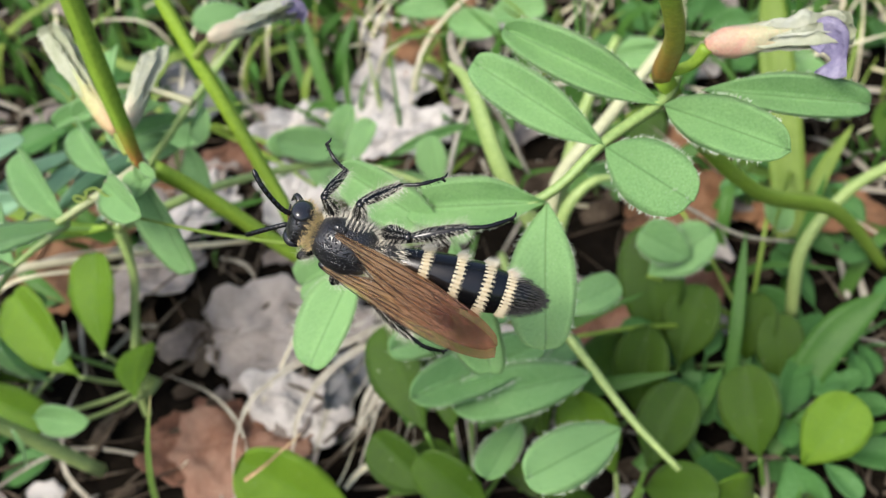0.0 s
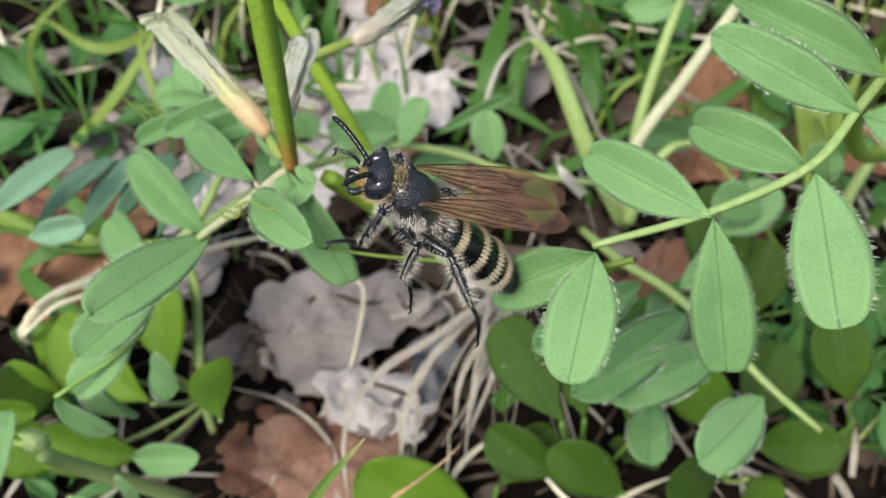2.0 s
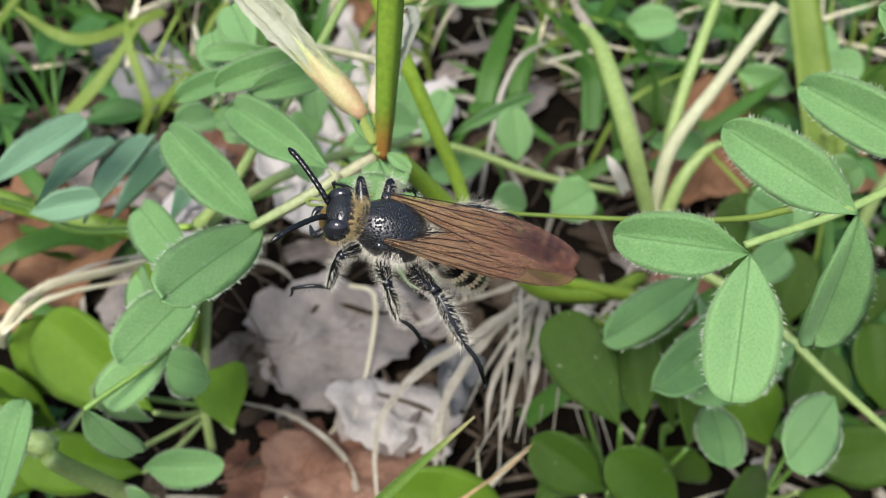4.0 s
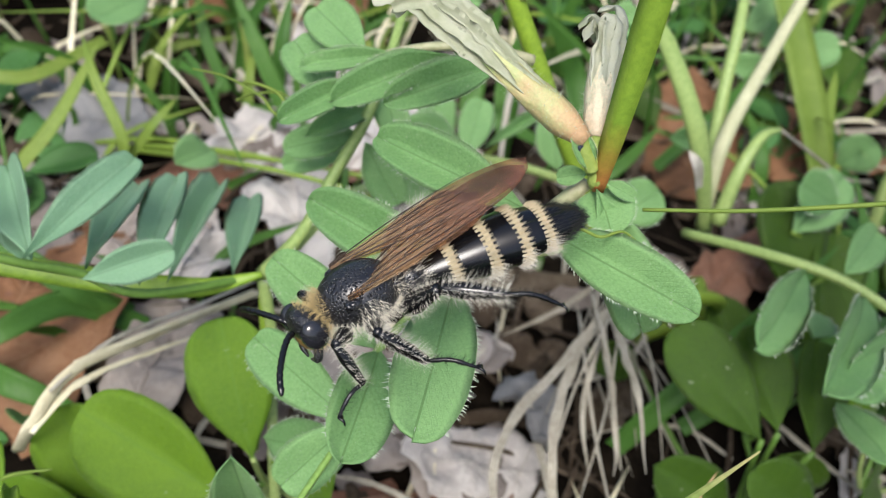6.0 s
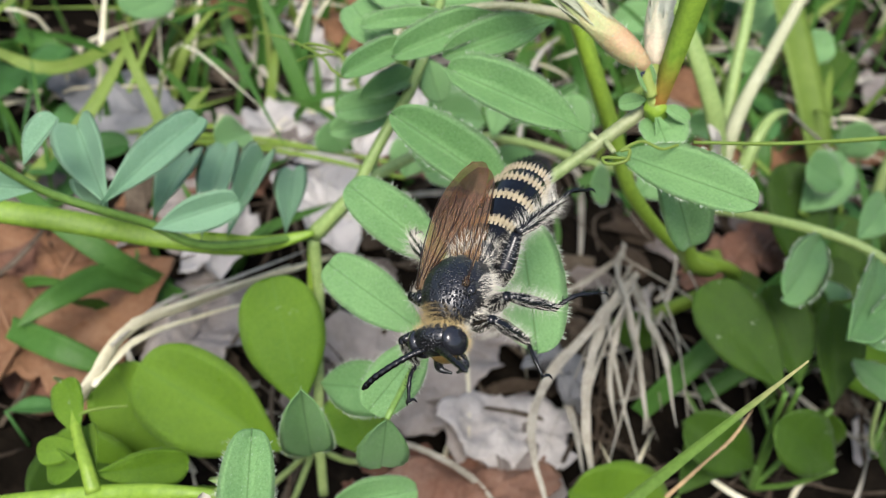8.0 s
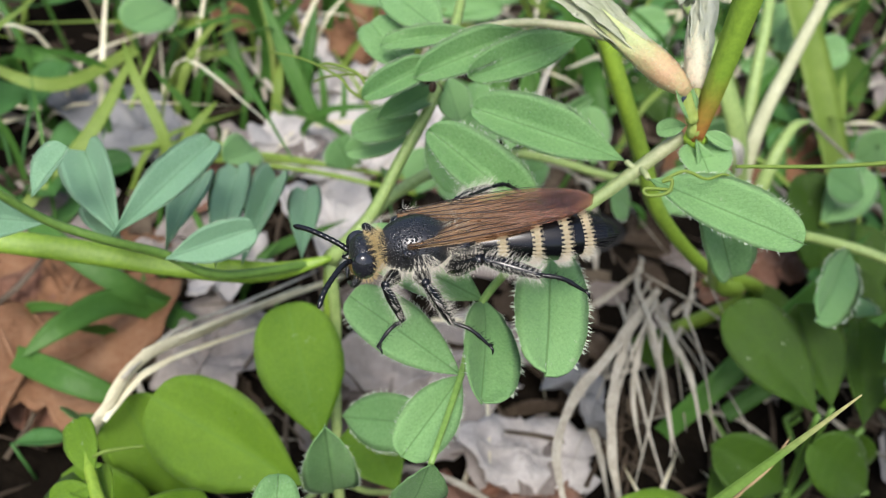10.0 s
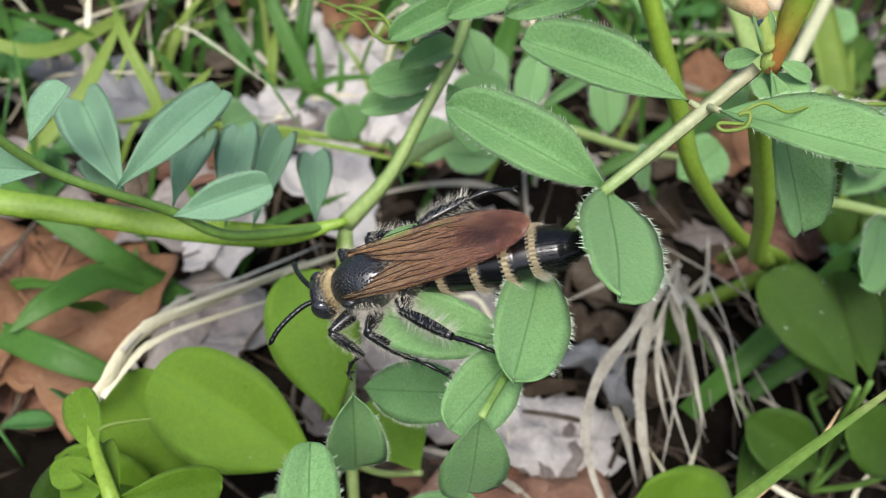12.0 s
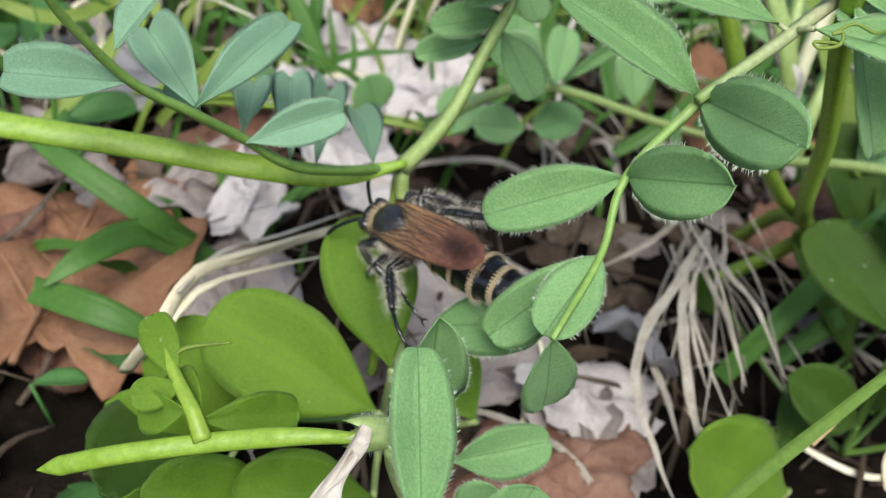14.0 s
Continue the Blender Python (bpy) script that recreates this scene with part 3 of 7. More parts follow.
def flower(base, tip, radius, parent, mat, seed, petal=True, violet=0.0, foot=None):
    """A withering vetch flower: a ribbed calyx tube with five teeth, and shrunken petals that stick out of it."""
    b, t = Vector(base), Vector(tip)
    d = (t - b).normalized()
    long_ = (t - b).length
    s = d.orthogonal().normalized()
    u = d.cross(s)
    rnd = random.Random(seed)
    verts, faces, sides, rings = [], [], 20, 14
    for i in range(rings + 1):
        f = i / rings
        r = radius * (0.40 + 0.40 * min(1, f / 0.20) ** 0.8 + 0.14 * math.sin(3.0 * f))
        for j in range(sides):
            a = 2 * math.pi * j / sides
            tooth = max(0.0, math.cos(2.5 * a) ** 2 - 0.2)
            g = f * (0.62 + 0.38 * (tooth if f > 0.6 else (1 - (f / 0.6)) + tooth * f / 0.6))
            out = s * math.cos(a) + u * math.sin(a)
            rr = r * (1 + 0.045 * math.cos(10 * a) + 0.14 * noise.noise(out * 1.3 + Vector((seed, f * 3.5, 0)))) * (1 - 0.34 * max(0, f - 0.75))
            verts.append(b + d * (g * long_ * 0.56) + out * rr)
    for i in range(rings):
        for j in range(sides):
            a, c = i * sides + j, i * sides + (j + 1) % sides
            faces.append((a, c, c + sides, a + sides))
    faces.append(tuple(range(sides - 1, -1, -1)))
    head = place("flower", mesh_from("flower", local(verts, b), faces, [mat]), b, parent)
    hairs("calyx_hair", (verts, faces[:-1]), 420, 0.05, (0, 0, 0.2), seed, M_LEAF_HAIR, head, b, "fine white hair", None, 0.0010, b + d * long_ * 0.25)
    if foot:
        f0 = Vector(foot)
        tube("pedicel", [f0, f0.lerp(b, 0.5) + d * 0.03, b + d * 0.05], (0.050, 0.050, radius * 0.44), M_PEDICEL, head, "green flower stalk", sides=8)
    if petal:
        for k in range(5):
            side = (s * math.cos(1.26 * k + seed) + u * math.sin(1.26 * k + seed)) * radius
            hook = Vector((rnd.uniform(-1.4, -0.5), rnd.uniform(-0.4, 0.4), rnd.uniform(-1.7, -0.7))) * radius
            reach = rnd.uniform(0.86, 1.0)
            pts = [b + d * long_ * 0.26 + side * 0.35, b + d * long_ * 0.52 + side * 0.55, b + d * long_ * 0.72 * reach + side * rnd.uniform(0.35, 0.75),
                   b + d * long_ * 0.93 * reach + side * rnd.uniform(0.4, 0.8) + hook * 0.15, b + d * long_ * reach + side * rnd.uniform(0.1, 0.7) + hook]
            v, f = blade_data(pts, radius * 1.35, 7, fold=0.7, profile=lambda x: 0.62 + 0.38 * math.sin(3.1 * x) - 0.30 * x ** 4 + 0.07 * math.sin(21 * x), twist=rnd.uniform(-1.1, 1.1))
            v = [q + noise.noise_vector(q * 9.0) * radius * 0.20 + noise.noise_vector(q * 26.0) * radius * 0.07 for q in v]
            place("petal", mesh_from("petal", local(v, pts[0]), f, [M_VIOLET if rnd.random() < violet else M_PETAL]), pts[0], head)
    return head


def dead_leaf(at, size, aspect, heading, tilt, mat, seed, label, crumple=0.12, lobes=0.12):
    """A fallen leaf: a ragged, crumpled, slightly curled sheet with a midrib and side veins, lying at a point of the plan."""
    rnd = random.Random(seed)
    rings, sides = 18, 72
    ph = [rnd.uniform(0, 6.28) for _ in range(6)]

    def reach(a):
        return 1 + lobes * math.sin(3 * a + ph[0]) + 0.7 * lobes * math.sin(7 * a + ph[1]) + 0.22 * lobes * math.sin(17 * a + ph[2]) + 0.18 * lobes * math.sin(29 * a + ph[3])

    def height(x, y):
        q = Vector((x * 2.2 + ph[4], y * 2.2 + ph[5], seed * 1.7))
        f2 = x * x + (y / aspect) ** 2
        z = crumple * (noise.noise(q) * 1.5 + 0.45 * noise.noise(q * 2.7) + 0.14 * noise.noise(q * 6.5))
        z += 0.16 * f2 * math.sin(math.atan2(y, x) * 2 + ph[3]) + 0.03 * math.exp(-(y / 0.04) ** 2)
        rib = abs(math.sin((x - abs(y) * 0.9) * 9))
        return z + 0.03 * math.exp(-(rib / 0.2) ** 2)

    verts, faces = [], []
    for layer in (0, 1):
        for i in range(rings + 1):
            f = i / rings
            for j in range(sides):
                a = 2 * math.pi * j / sides
                x, y = f * reach(a) * math.cos(a), f * reach(a) * math.sin(a) * aspect
                verts.append(Vector((x, y, height(x, y) - layer * 0.02)) * size)
    step = (rings + 1) * sides
    for i in range(rings):
        for j in range(sides):
            a, b = i * sides + j, i * sides + (j + 1) % sides
            if i == 0:
                faces += [(a, a + sides, b + sides), (step + a, step + b + sides, step + a + sides)]
            else:
                faces += [(a, a + sides, b + sides, b), (step + a, step + b, step + b + sides, step + a + sides)]
    for j in range(sides):
        a, b = rings * sides + j, rings * sides + (j + 1) % sides
        faces.append((a, step + a, step + b, b))
    ob = thing("dead_leaf", at, label, "dead leaf", "fallen leaves")
    ob.matrix_basis = Matrix.Translation(Vector(at) * C) @ pose(0, 0, 0, tilt[0], tilt[1], heading)
    place("blade", mesh_from("blade", [v * C for v in verts], faces, [mat]), at, ob)

    def rib_tube(name, pts, r):
        line = [Vector((x, y, height(x, y) + 0.004)) * size for x, y in pts]
        v, f = tube_data(line, (r * size, r * size * 0.9, r * size * 0.45), 6, 3)
        place(name, mesh_from(name, [q * C for q in v], f, [mat]), at, ob)

    rib_tube("midrib", [(-0.95 + 0.2 * k, 0.0) for k in range(10)], 0.022)
    for k in range(4):
        x0 = -0.62 + 0.33 * k
        for sgn in (-1, 1):
            rib_tube("side_vein", [(x0 + 0.42 * q, sgn * 0.62 * aspect * q) for q in (0, 0.33, 0.66, 1.0)], 0.011)
    return ob


def joined(*pieces):
    verts, faces = [], []
    for v, f in pieces:
        n = len(verts)
        verts += v
        faces += [tuple(n + i for i in g) for g in f]
    return verts, faces



# ---- ground ----
def build_ground():
    rings, sides = 110, 120
    verts, faces = [Vector((-2.0, 9.0, -0.15))], []
    for i in range(rings):
        r = 0.35 * (1.115 ** i)
        if i == rings - 1:
            r = 60000.0
        for j in range(sides):
            a = 2 * math.pi * (j + 0.5 * (i % 2)) / sides
            x, y = -2.0 + r * math.cos(a), 9.0 + r * math.sin(a)
            q = Vector((x, y, 0.0))
            z = -0.15 + 0.32 * noise.noise(q * 0.35) + 0.16 * noise.noise(q * 1.3) + 0.07 * noise.noise(q * 3.7)
            if r > 80:
                z = -0.15 + 1.5 * noise.noise(q * 0.01) * min(1.0, r / 400)
            verts.append(Vector((x, y, z)))
    for j in range(sides):
        faces.append((0, 1 + j, 1 + (j + 1) % sides))
    for i in range(rings - 1):
        for j in range(sides):
            a, b = 1 + i * sides + j, 1 + i * sides + (j + 1) % sides
            faces.append((a, a + sides, b + sides, b))
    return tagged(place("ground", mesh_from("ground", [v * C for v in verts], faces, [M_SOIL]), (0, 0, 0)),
                  "soil under leaf litter, near-black with the gaps' shade", "ground", kind="structure")


def ground_z(x, y):
    q = Vector((x, y, 0.0))
    return -0.15 + 0.32 * noise.noise(q * 0.35) + 0.16 * noise.noise(q * 1.3) + 0.07 * noise.noise(q * 3.7)


build_ground()


# ---- fallen leaves ----
dead_leaf((-2.79, 9.10, 0.35), 1.35, 0.72, 20, (0, 0), M_DEAD_GREY, 3, "pinkish-grey dry leaf with a raised midrib on the soil", 0.10)
dead_leaf((-2.23, 7.38, 0.15), 1.00, 0.75, 70, (4, -6), M_DEAD_GREY, 5, "crumpled grey dry leaf partly under another", 0.12)
dead_leaf((-2.19, 7.59, 0.35), 0.85, 0.7, -20, (6, 8), M_DEAD_WHITE, 6, "pale crumpled dry leaf among dead stalks", 0.12)
dead_leaf((-3.63, 7.09, 0.10), 0.95, 0.8, 10, (0, 4), M_DEAD_RED, 7, "reddish-brown dry leaf flat on the soil", 0.1)
dead_leaf((-7.03, 11.30, 0.35), 2.10, 0.62, 62, (-4, 6), M_DEAD_BROWN, 8, "large brown oak leaf, dry and veined", 0.10, 0.16)
dead_leaf((-7.51, 10.91, 0.20), 1.30, 0.7, 80, (0, -8), M_DEAD_RED, 9, "reddish-brown dry leaf under grass", 0.14)
dead_leaf((-2.89, 13.99, 0.30), 1.45, 0.62, 15, (5, 5), M_DEAD_WHITE, 10, "pale grey bleached leaf, crumpled", 0.16)
dead_leaf((-1.31, 16.84, 0.35), 1.25, 0.7, 70, (10, -8), M_DEAD_BROWN, 11, "brown curled dry leaf", 0.16)
dead_leaf((-1.90, 17.65, 0.25), 1.0, 0.7, 20, (-6, 4), M_DEAD_RED, 12, "light brown dry leaf", 0.16)
dead_leaf((-6.10, 15.19, 0.45), 1.75, 0.36, 118, (0, 12), M_DEAD_BLUE, 13, "long bluish-grey dry leaf", 0.10, 0.06)
dead_leaf((-4.56, 13.15, 0.30), 1.0, 0.6, 10, (0, 0), M_DEAD_RED, 14, "pinkish-brown dry leaf scrap on soil", 0.12)
dead_leaf((3.90, 12.67, 0.30), 1.55, 0.7, 60, (0, -6), M_DEAD_BROWN, 15, "brown dry leaf in the shade of vetch", 0.12)
dead_leaf((5.93, 12.20, 0.30), 1.3, 0.65, -30, (0, 0), M_DEAD_BROWN, 16, "brown dry leaf beside grass", 0.12)
dead_leaf((-1.69, 13.69, 0.55), 0.62, 0.6, 100, (25, 0), M_DEAD_WHITE, 17, "small white leaf scrap standing on edge", 0.2)
dead_leaf((-1.83, 12.92, 0.35), 0.85, 0.6, 30, (0, 10), M_DEAD_RED, 18, "pinkish dry leaf scrap", 0.15)
dead_leaf((-1.38, 8.04, 0.75), 0.80, 0.42, 75, (20, 20), M_DEAD_BLUE, 19, "bluish-grey leaf scrap among stalks", 0.16)
dead_leaf((-1.41, 13.37, 0.65), 1.05, 0.5, 25, (12, 0), M_DEAD_WHITE, 20, "bleached white leaf beside the stem", 0.16)
dead_leaf((-2.96, 6.86, 0.30), 1.05, 0.7, 10, (0, 0), M_DEAD_RED, 21, "light brown dry leaf under grey scraps", 0.12)
dead_leaf((-4.89, 11.63, 0.40), 0.95, 0.5, 60, (14, 10), M_DEAD_WHITE, 22, "greyish leaf scrap under the pod", 0.2)
dead_leaf((-5.59, 12.18, 0.25), 1.2, 0.5, 15, (0, 0), M_DEAD_GREY, 23, "grey leaf scrap under the pod", 0.2)
dead_leaf((-5.51, 10.11, 0.30), 1.1, 0.6, 60, (0, 0), M_DEAD_GREY, 24, "greyish-brown leaf under broad leaves", 0.16)
dead_leaf((-3.49, 17.65, 0.30), 1.2, 0.6, 60, (0, 12), M_DEAD_BROWN, 25, "reddish-brown dry leaf behind the stems", 0.16)
dead_leaf((-2.34, 16.88, 0.40), 0.95, 0.55, 100, (16, 0), M_DEAD_WHITE, 26, "pale leaf scrap behind the stems", 0.18)
dead_leaf((2.26, 9.54, 0.35), 0.9, 0.6, 30, (0, 0), M_DEAD_RED, 28, "light brown leaf in shade", 0.12)
dead_leaf((3.47, 9.98, 0.35), 0.8, 0.6, 30, (10, 0), M_DEAD_RED, 29, "pinkish leaf scrap beside a stem", 0.12)


dead_leaf((-3.23, 12.44, 0.30), 1.15, 0.6, 80, (0, 6), M_DEAD_WHITE, 30, "bleached crumpled leaf under the pod's plant", 0.16)
dead_leaf((-1.88, 15.20, 0.35), 1.1, 0.6, 30, (6, 0), M_DEAD_WHITE, 31, "pale dry leaf in the grass", 0.16)


# ---- small litter, moss and far grass ----
def build_litter():
    rnd = random.Random(77)
    pieces = []
    for i in range(800):
        x, y = rnd.uniform(-12, 12), rnd.uniform(4, 22)
        z = ground_z(x, y) + rnd.uniform(0.02, 0.35)
        a = rnd.uniform(0, math.pi)
        long_ = rnd.uniform(0.4, 2.2)
        d = Vector((math.cos(a), math.sin(a), rnd.uniform(-0.15, 0.25))) * long_
        mid = Vector((x, y, z)) + d * 0.5 + Vector((rnd.uniform(-0.2, 0.2), rnd.uniform(-0.2, 0.2), rnd.uniform(0, 0.2)))
        r = rnd.uniform(0.012, 0.045)
        pieces.append(tube_data([(x, y, z), mid, Vector((x, y, z)) + d], (r, r * 1.1, r * 0.5), 5, 4, 0.6))
    v, f = joined(*pieces)
    tagged(place("straw_litter", mesh_from("straw_litter", [q * C for q in v], f, [M_LITTER]), (0, 0, 0)), "scattered dry stalks and straw on the soil", "litter", kind="stuff")
    pieces = []
    for i in range(260):
        x, y = rnd.uniform(-13, 13), rnd.uniform(4, 24)
        z = ground_z(x, y) + rnd.uniform(0.03, 0.25)
        a = rnd.uniform(0, 6.28)
        long_ = rnd.uniform(0.25, 0.8)
        d = Vector((math.cos(a), math.sin(a), rnd.uniform(-0.3, 0.4))) * long_
        pieces.append(blade_data([(x, y, z), Vector((x, y, z)) + d * 0.5 + Vector((0, 0, 0.06)), Vector((x, y, z)) + d], long_ * rnd.uniform(0.3, 0.7), 3, 0.35,
                                 lambda t: 0.35 + 0.65 * math.sin(math.pi * (0.1 + 0.85 * t)), rnd.uniform(-0.8, 0.8)))
    v, f = joined(*pieces)
    tagged(place("leaf_crumbs", mesh_from("leaf_crumbs", [q * C for q in v], f, [M_LITTER]), (0, 0, 0)), "crumbled dead leaf scraps on the soil", "litter", kind="stuff")


def build_grass(name, count, box, heights, widths, mat, seed, label, lean=0.5):
    rnd = random.Random(seed)
    pieces = []
    for i in range(count):
        x, y = rnd.uniform(box[0], box[1]), rnd.uniform(box[2], box[3])
        z = ground_z(x, y)
        h = rnd.uniform(*heights)
        a = rnd.uniform(0, 6.28)
        d = Vector((math.cos(a), math.sin(a), 0)) * h * lean * rnd.uniform(0.3, 1.3)
        p = Vector((x, y, z))
        pieces.append(blade_data([p, p + d * 0.25 + Vector((0, 0, h * 0.55)), p + d + Vector((0, 0, h * rnd.uniform(0.6, 1.0)))], rnd.uniform(*widths), 4, 0.3, None, rnd.uniform(-1, 1)))
    v, f = joined(*pieces)
    return tagged(place(name, mesh_from(name, [q * C for q in v], f, [mat]), (0, 0, 0)), label, "grass", kind="stuff")


def build_scraps():
    """Dead grass blades and curled leaf scraps that cover the soil between the plants."""
    rnd = random.Random(91)
    for name, mat, count, lens, wides, top, label in (("dead_grass", M_ROOT, 170, (1.0, 3.6), (0.05, 0.13), 0.35, "dry grey-white grass blades lying on the soil"),
                                                      ("straw_blades", M_STRAW, 60, (0.8, 3.0), (0.05, 0.12), 0.5, "pale straw blades lying on the soil"),
                                                      ("grey_leaf_scraps", M_DEAD_GREY, 80, (0.5, 1.5), (0.3, 0.7), 0.22, "curled grey scraps of dead leaves"),
                                                      ("brown_leaf_scraps", M_LITTER, 80, (0.5, 1.5), (0.3, 0.7), 0.18, "curled brown scraps of dead leaves"),
                                                      ("bleached_leaf_scraps", M_DEAD_WHITE, 26, (0.4, 1.1), (0.25, 0.6), 0.25, "bleached scraps of dead leaves")):
        pieces = []
        for i in range(count):
            x, y = rnd.uniform(-12, 12), rnd.uniform(4.2, 22)
            a = rnd.uniform(0, 6.28)
            long_ = rnd.uniform(*lens)
            p = Vector((x, y, ground_z(x, y) + rnd.uniform(0.03, top)))
            d = Vector((math.cos(a), math.sin(a), rnd.uniform(-0.1, 0.18))) * long_
            bow = Vector((rnd.uniform(-0.2, 0.2), rnd.uniform(-0.2, 0.2), rnd.uniform(0.0, 0.12))) * long_
            grass = lens[1] > 2
            pieces.append(blade_data([p, p + d * 0.35 + bow, p + d * 0.7 + bow * 0.8, p + d], rnd.uniform(*wides), 4, rnd.uniform(0.2, 0.9),
                                     None if grass else (lambda t, k=rnd.uniform(0, 6): (0.3 + 0.7 * math.sin(math.pi * (0.08 + 0.87 * t))) * (1 + 0.16 * math.sin(19 * t + k))), rnd.uniform(-1.2, 1.2)))
        v, f = joined(*pieces)
        tagged(place(name, mesh_from(name, [q * C for q in v], f, [mat]), (0, 0, 0)), label, "litter", kind="stuff")


build_litter()
build_scraps()
build_grass("far_grass", 330, (-14, 14, 15, 30), (1.0, 3.2), (0.12, 0.3), M_GRASS, 5, "green grass behind the vetch")
build_grass("far_pale_grass", 110, (-14, 12, 14, 28), (0.8, 2.8), (0.08, 0.22), M_GRASS_PALE, 6, "yellowish grass behind the vetch", 0.9)
build_grass("far_thin_grass", 260, (-14, 14, 12.5, 27), (1.4, 4.2), (0.05, 0.13), M_GRASS, 11, "fine green grass behind the vetch", 0.9)
build_grass("far_bright_grass", 170, (-14, 14, 12.5, 26), (1.2, 3.6), (0.05, 0.14), M_GRASS_PALE, 12, "fine yellow-green grass behind the vetch", 1.0)
build_grass("far_straw", 190, (-14, 14, 14.0, 27), (0.8, 3.4), (0.04, 0.11), M_STRAW, 13, "dry straw standing and leaning behind the vetch", 1.5)
build_grass("near_grass", 60, (-12, 10, 10.5, 15), (0.5, 1.5), (0.08, 0.2), M_GRASS, 7, "short green grass among litter", 0.9)
build_grass("side_grass", 70, (3.5, 12, 5, 13), (0.5, 2.2), (0.12, 0.28), M_GRASS, 8, "green grass beside the vetch", 0.8)
for k, box in enumerate(((-40, -15, -25, 50), (15, 40, -25, 50), (-15, 15, 25, 50), (-15, 15, -30, -8))):
    build_grass("outer_grass", 260, box, (2.0, 6.0), (0.25, 0.5), M_GRASS, 50 + k, "meadow grass further off", 0.7)


def build_meadow():
    """The meadow round about, out to several metres: plain narrow blades, too many to count."""
    rnd = random.Random(123)
    verts, faces = [], []
    for i in range(16000):
        r = 45 + 560 * rnd.random() ** 0.8
        a = rnd.uniform(0, 6.283)
        x, y = -2 + r * math.cos(a), 9 + r * math.sin(a)
        h, w, b = rnd.uniform(4, 14), rnd.uniform(0.25, 0.7) * (1 + r / 250), rnd.uniform(0, 6.283)
        z = -0.15 + 1.5 * noise.noise(Vector((x, y, 0)) * 0.01) * min(1.0, r / 400) - 0.5
        s = Vector((math.cos(b), math.sin(b), 0)) * w
        lean = Vector((rnd.uniform(-0.6, 0.6), rnd.uniform(-0.6, 0.6), 0)) * h
        n, p = len(verts), Vector((x, y, z))
        verts += [p - s, p + s, p + s * 0.8 + lean * 0.3 + Vector((0, 0, h * 0.6)), p - s * 0.8 + lean * 0.3 + Vector((0, 0, h * 0.6)), p + lean + Vector((0, 0, h))]
        faces += [(n, n + 1, n + 2, n + 3), (n + 3, n + 2, n + 4)]
    tagged(place("meadow_grass", mesh_from("meadow_grass", [q * C for q in verts], faces, [M_GRASS]), (0, 0, 0)), "green meadow grass all round", "grass", kind="stuff")


build_meadow()


def build_cover(name, count, box, sizes, heights, mat_meshes, seed, label):
    """Low leaves of small herbs, too many to count, as one sheet of stuff."""
    rnd = random.Random(seed)
    verts, faces = [], []
    src = [([v.co.copy() for v in me.vertices], [tuple(f.vertices) for f in me.polygons]) for me in mat_meshes]
    for i in range(count):
        x, y = rnd.uniform(box[0], box[1]), rnd.uniform(box[2], box[3])
        z = ground_z(x, y) + rnd.uniform(*heights)
        long_ = rnd.uniform(*sizes)
        mv, mf = rnd.choice(src)
        turn = pose(0, 0, 0, rnd.uniform(-35, 35), rnd.uniform(-45, 15), rnd.uniform(0, 360)) @ Matrix.Diagonal((long_, long_ * rnd.uniform(0.45, 0.7), long_, 1))
        n = len(verts)
        verts += [(turn @ v) + Vector((x, y, z)) for v in mv]
        faces += [tuple(n + q for q in f) for f in mf]
        tip = Vector((x, y, z))
        sv, sf = tube_data([(x + rnd.uniform(-0.2, 0.2), y + rnd.uniform(-0.2, 0.2), ground_z(x, y)), tip], (0.025, 0.02), 5, 2)
        n = len(verts)
        verts += sv
        faces += [tuple(n + q for q in f) for f in sf]
    return tagged(place(name, mesh_from(name, [Vector(v) * C for v in verts], faces, [M_COVER]), (0, 0, 0)), label, "herbs", kind="stuff")


COVER = [leaf_mesh("cover_leaf", [M_COVER], widest=0.58, base_round=0.55, tip_round=0.4, fold=0.2, droop=0.12, seed=60 + k, nx=8) for k in range(2)]
build_cover("side_low_herbs", 70, (-13, -6.5, 4, 10), (0.5, 1.0), (0.1, 0.6), COVER, 5, "low green herb leaves beside the brown leaf")


def low_herb(x, y, count, spread, sizes, seed, label):
    """A small rosette: stalked leaves round one foot."""
    rnd = random.Random(seed)
    foot = Vector((x, y, ground_z(x, y)))
    t = thing("low_herb", foot, label, "plant", "low herbs")
    for k in range(count):
        a = 6.28 * (k + rnd.random()) / count
        out = Vector((math.cos(a), math.sin(a), 0))
        base = foot + out * spread * rnd.uniform(0.2, 1.0) + Vector((0, 0, rnd.uniform(0.2, 1.1)))
        long_ = rnd.uniform(*sizes)
        tip = base + (out + Vector((rnd.uniform(-0.5, 0.5), rnd.uniform(-0.5, 0.5), rnd.uniform(-0.1, 0.6)))).normalized() * long_
        tube("leaf_stalk", [foot, foot.lerp(base, 0.5) + Vector((0, 0, 0.12)), base], (0.028, 0.024, 0.02), M_COVER, t, sides=5, steps=3)
        leaf("leaf", COVER[k % 2], base, tip, long_ * rnd.uniform(0.45, 0.7), t, (rnd.uniform(-0.5, 0.3), rnd.uniform(-0.7, 0.1), 0.8))


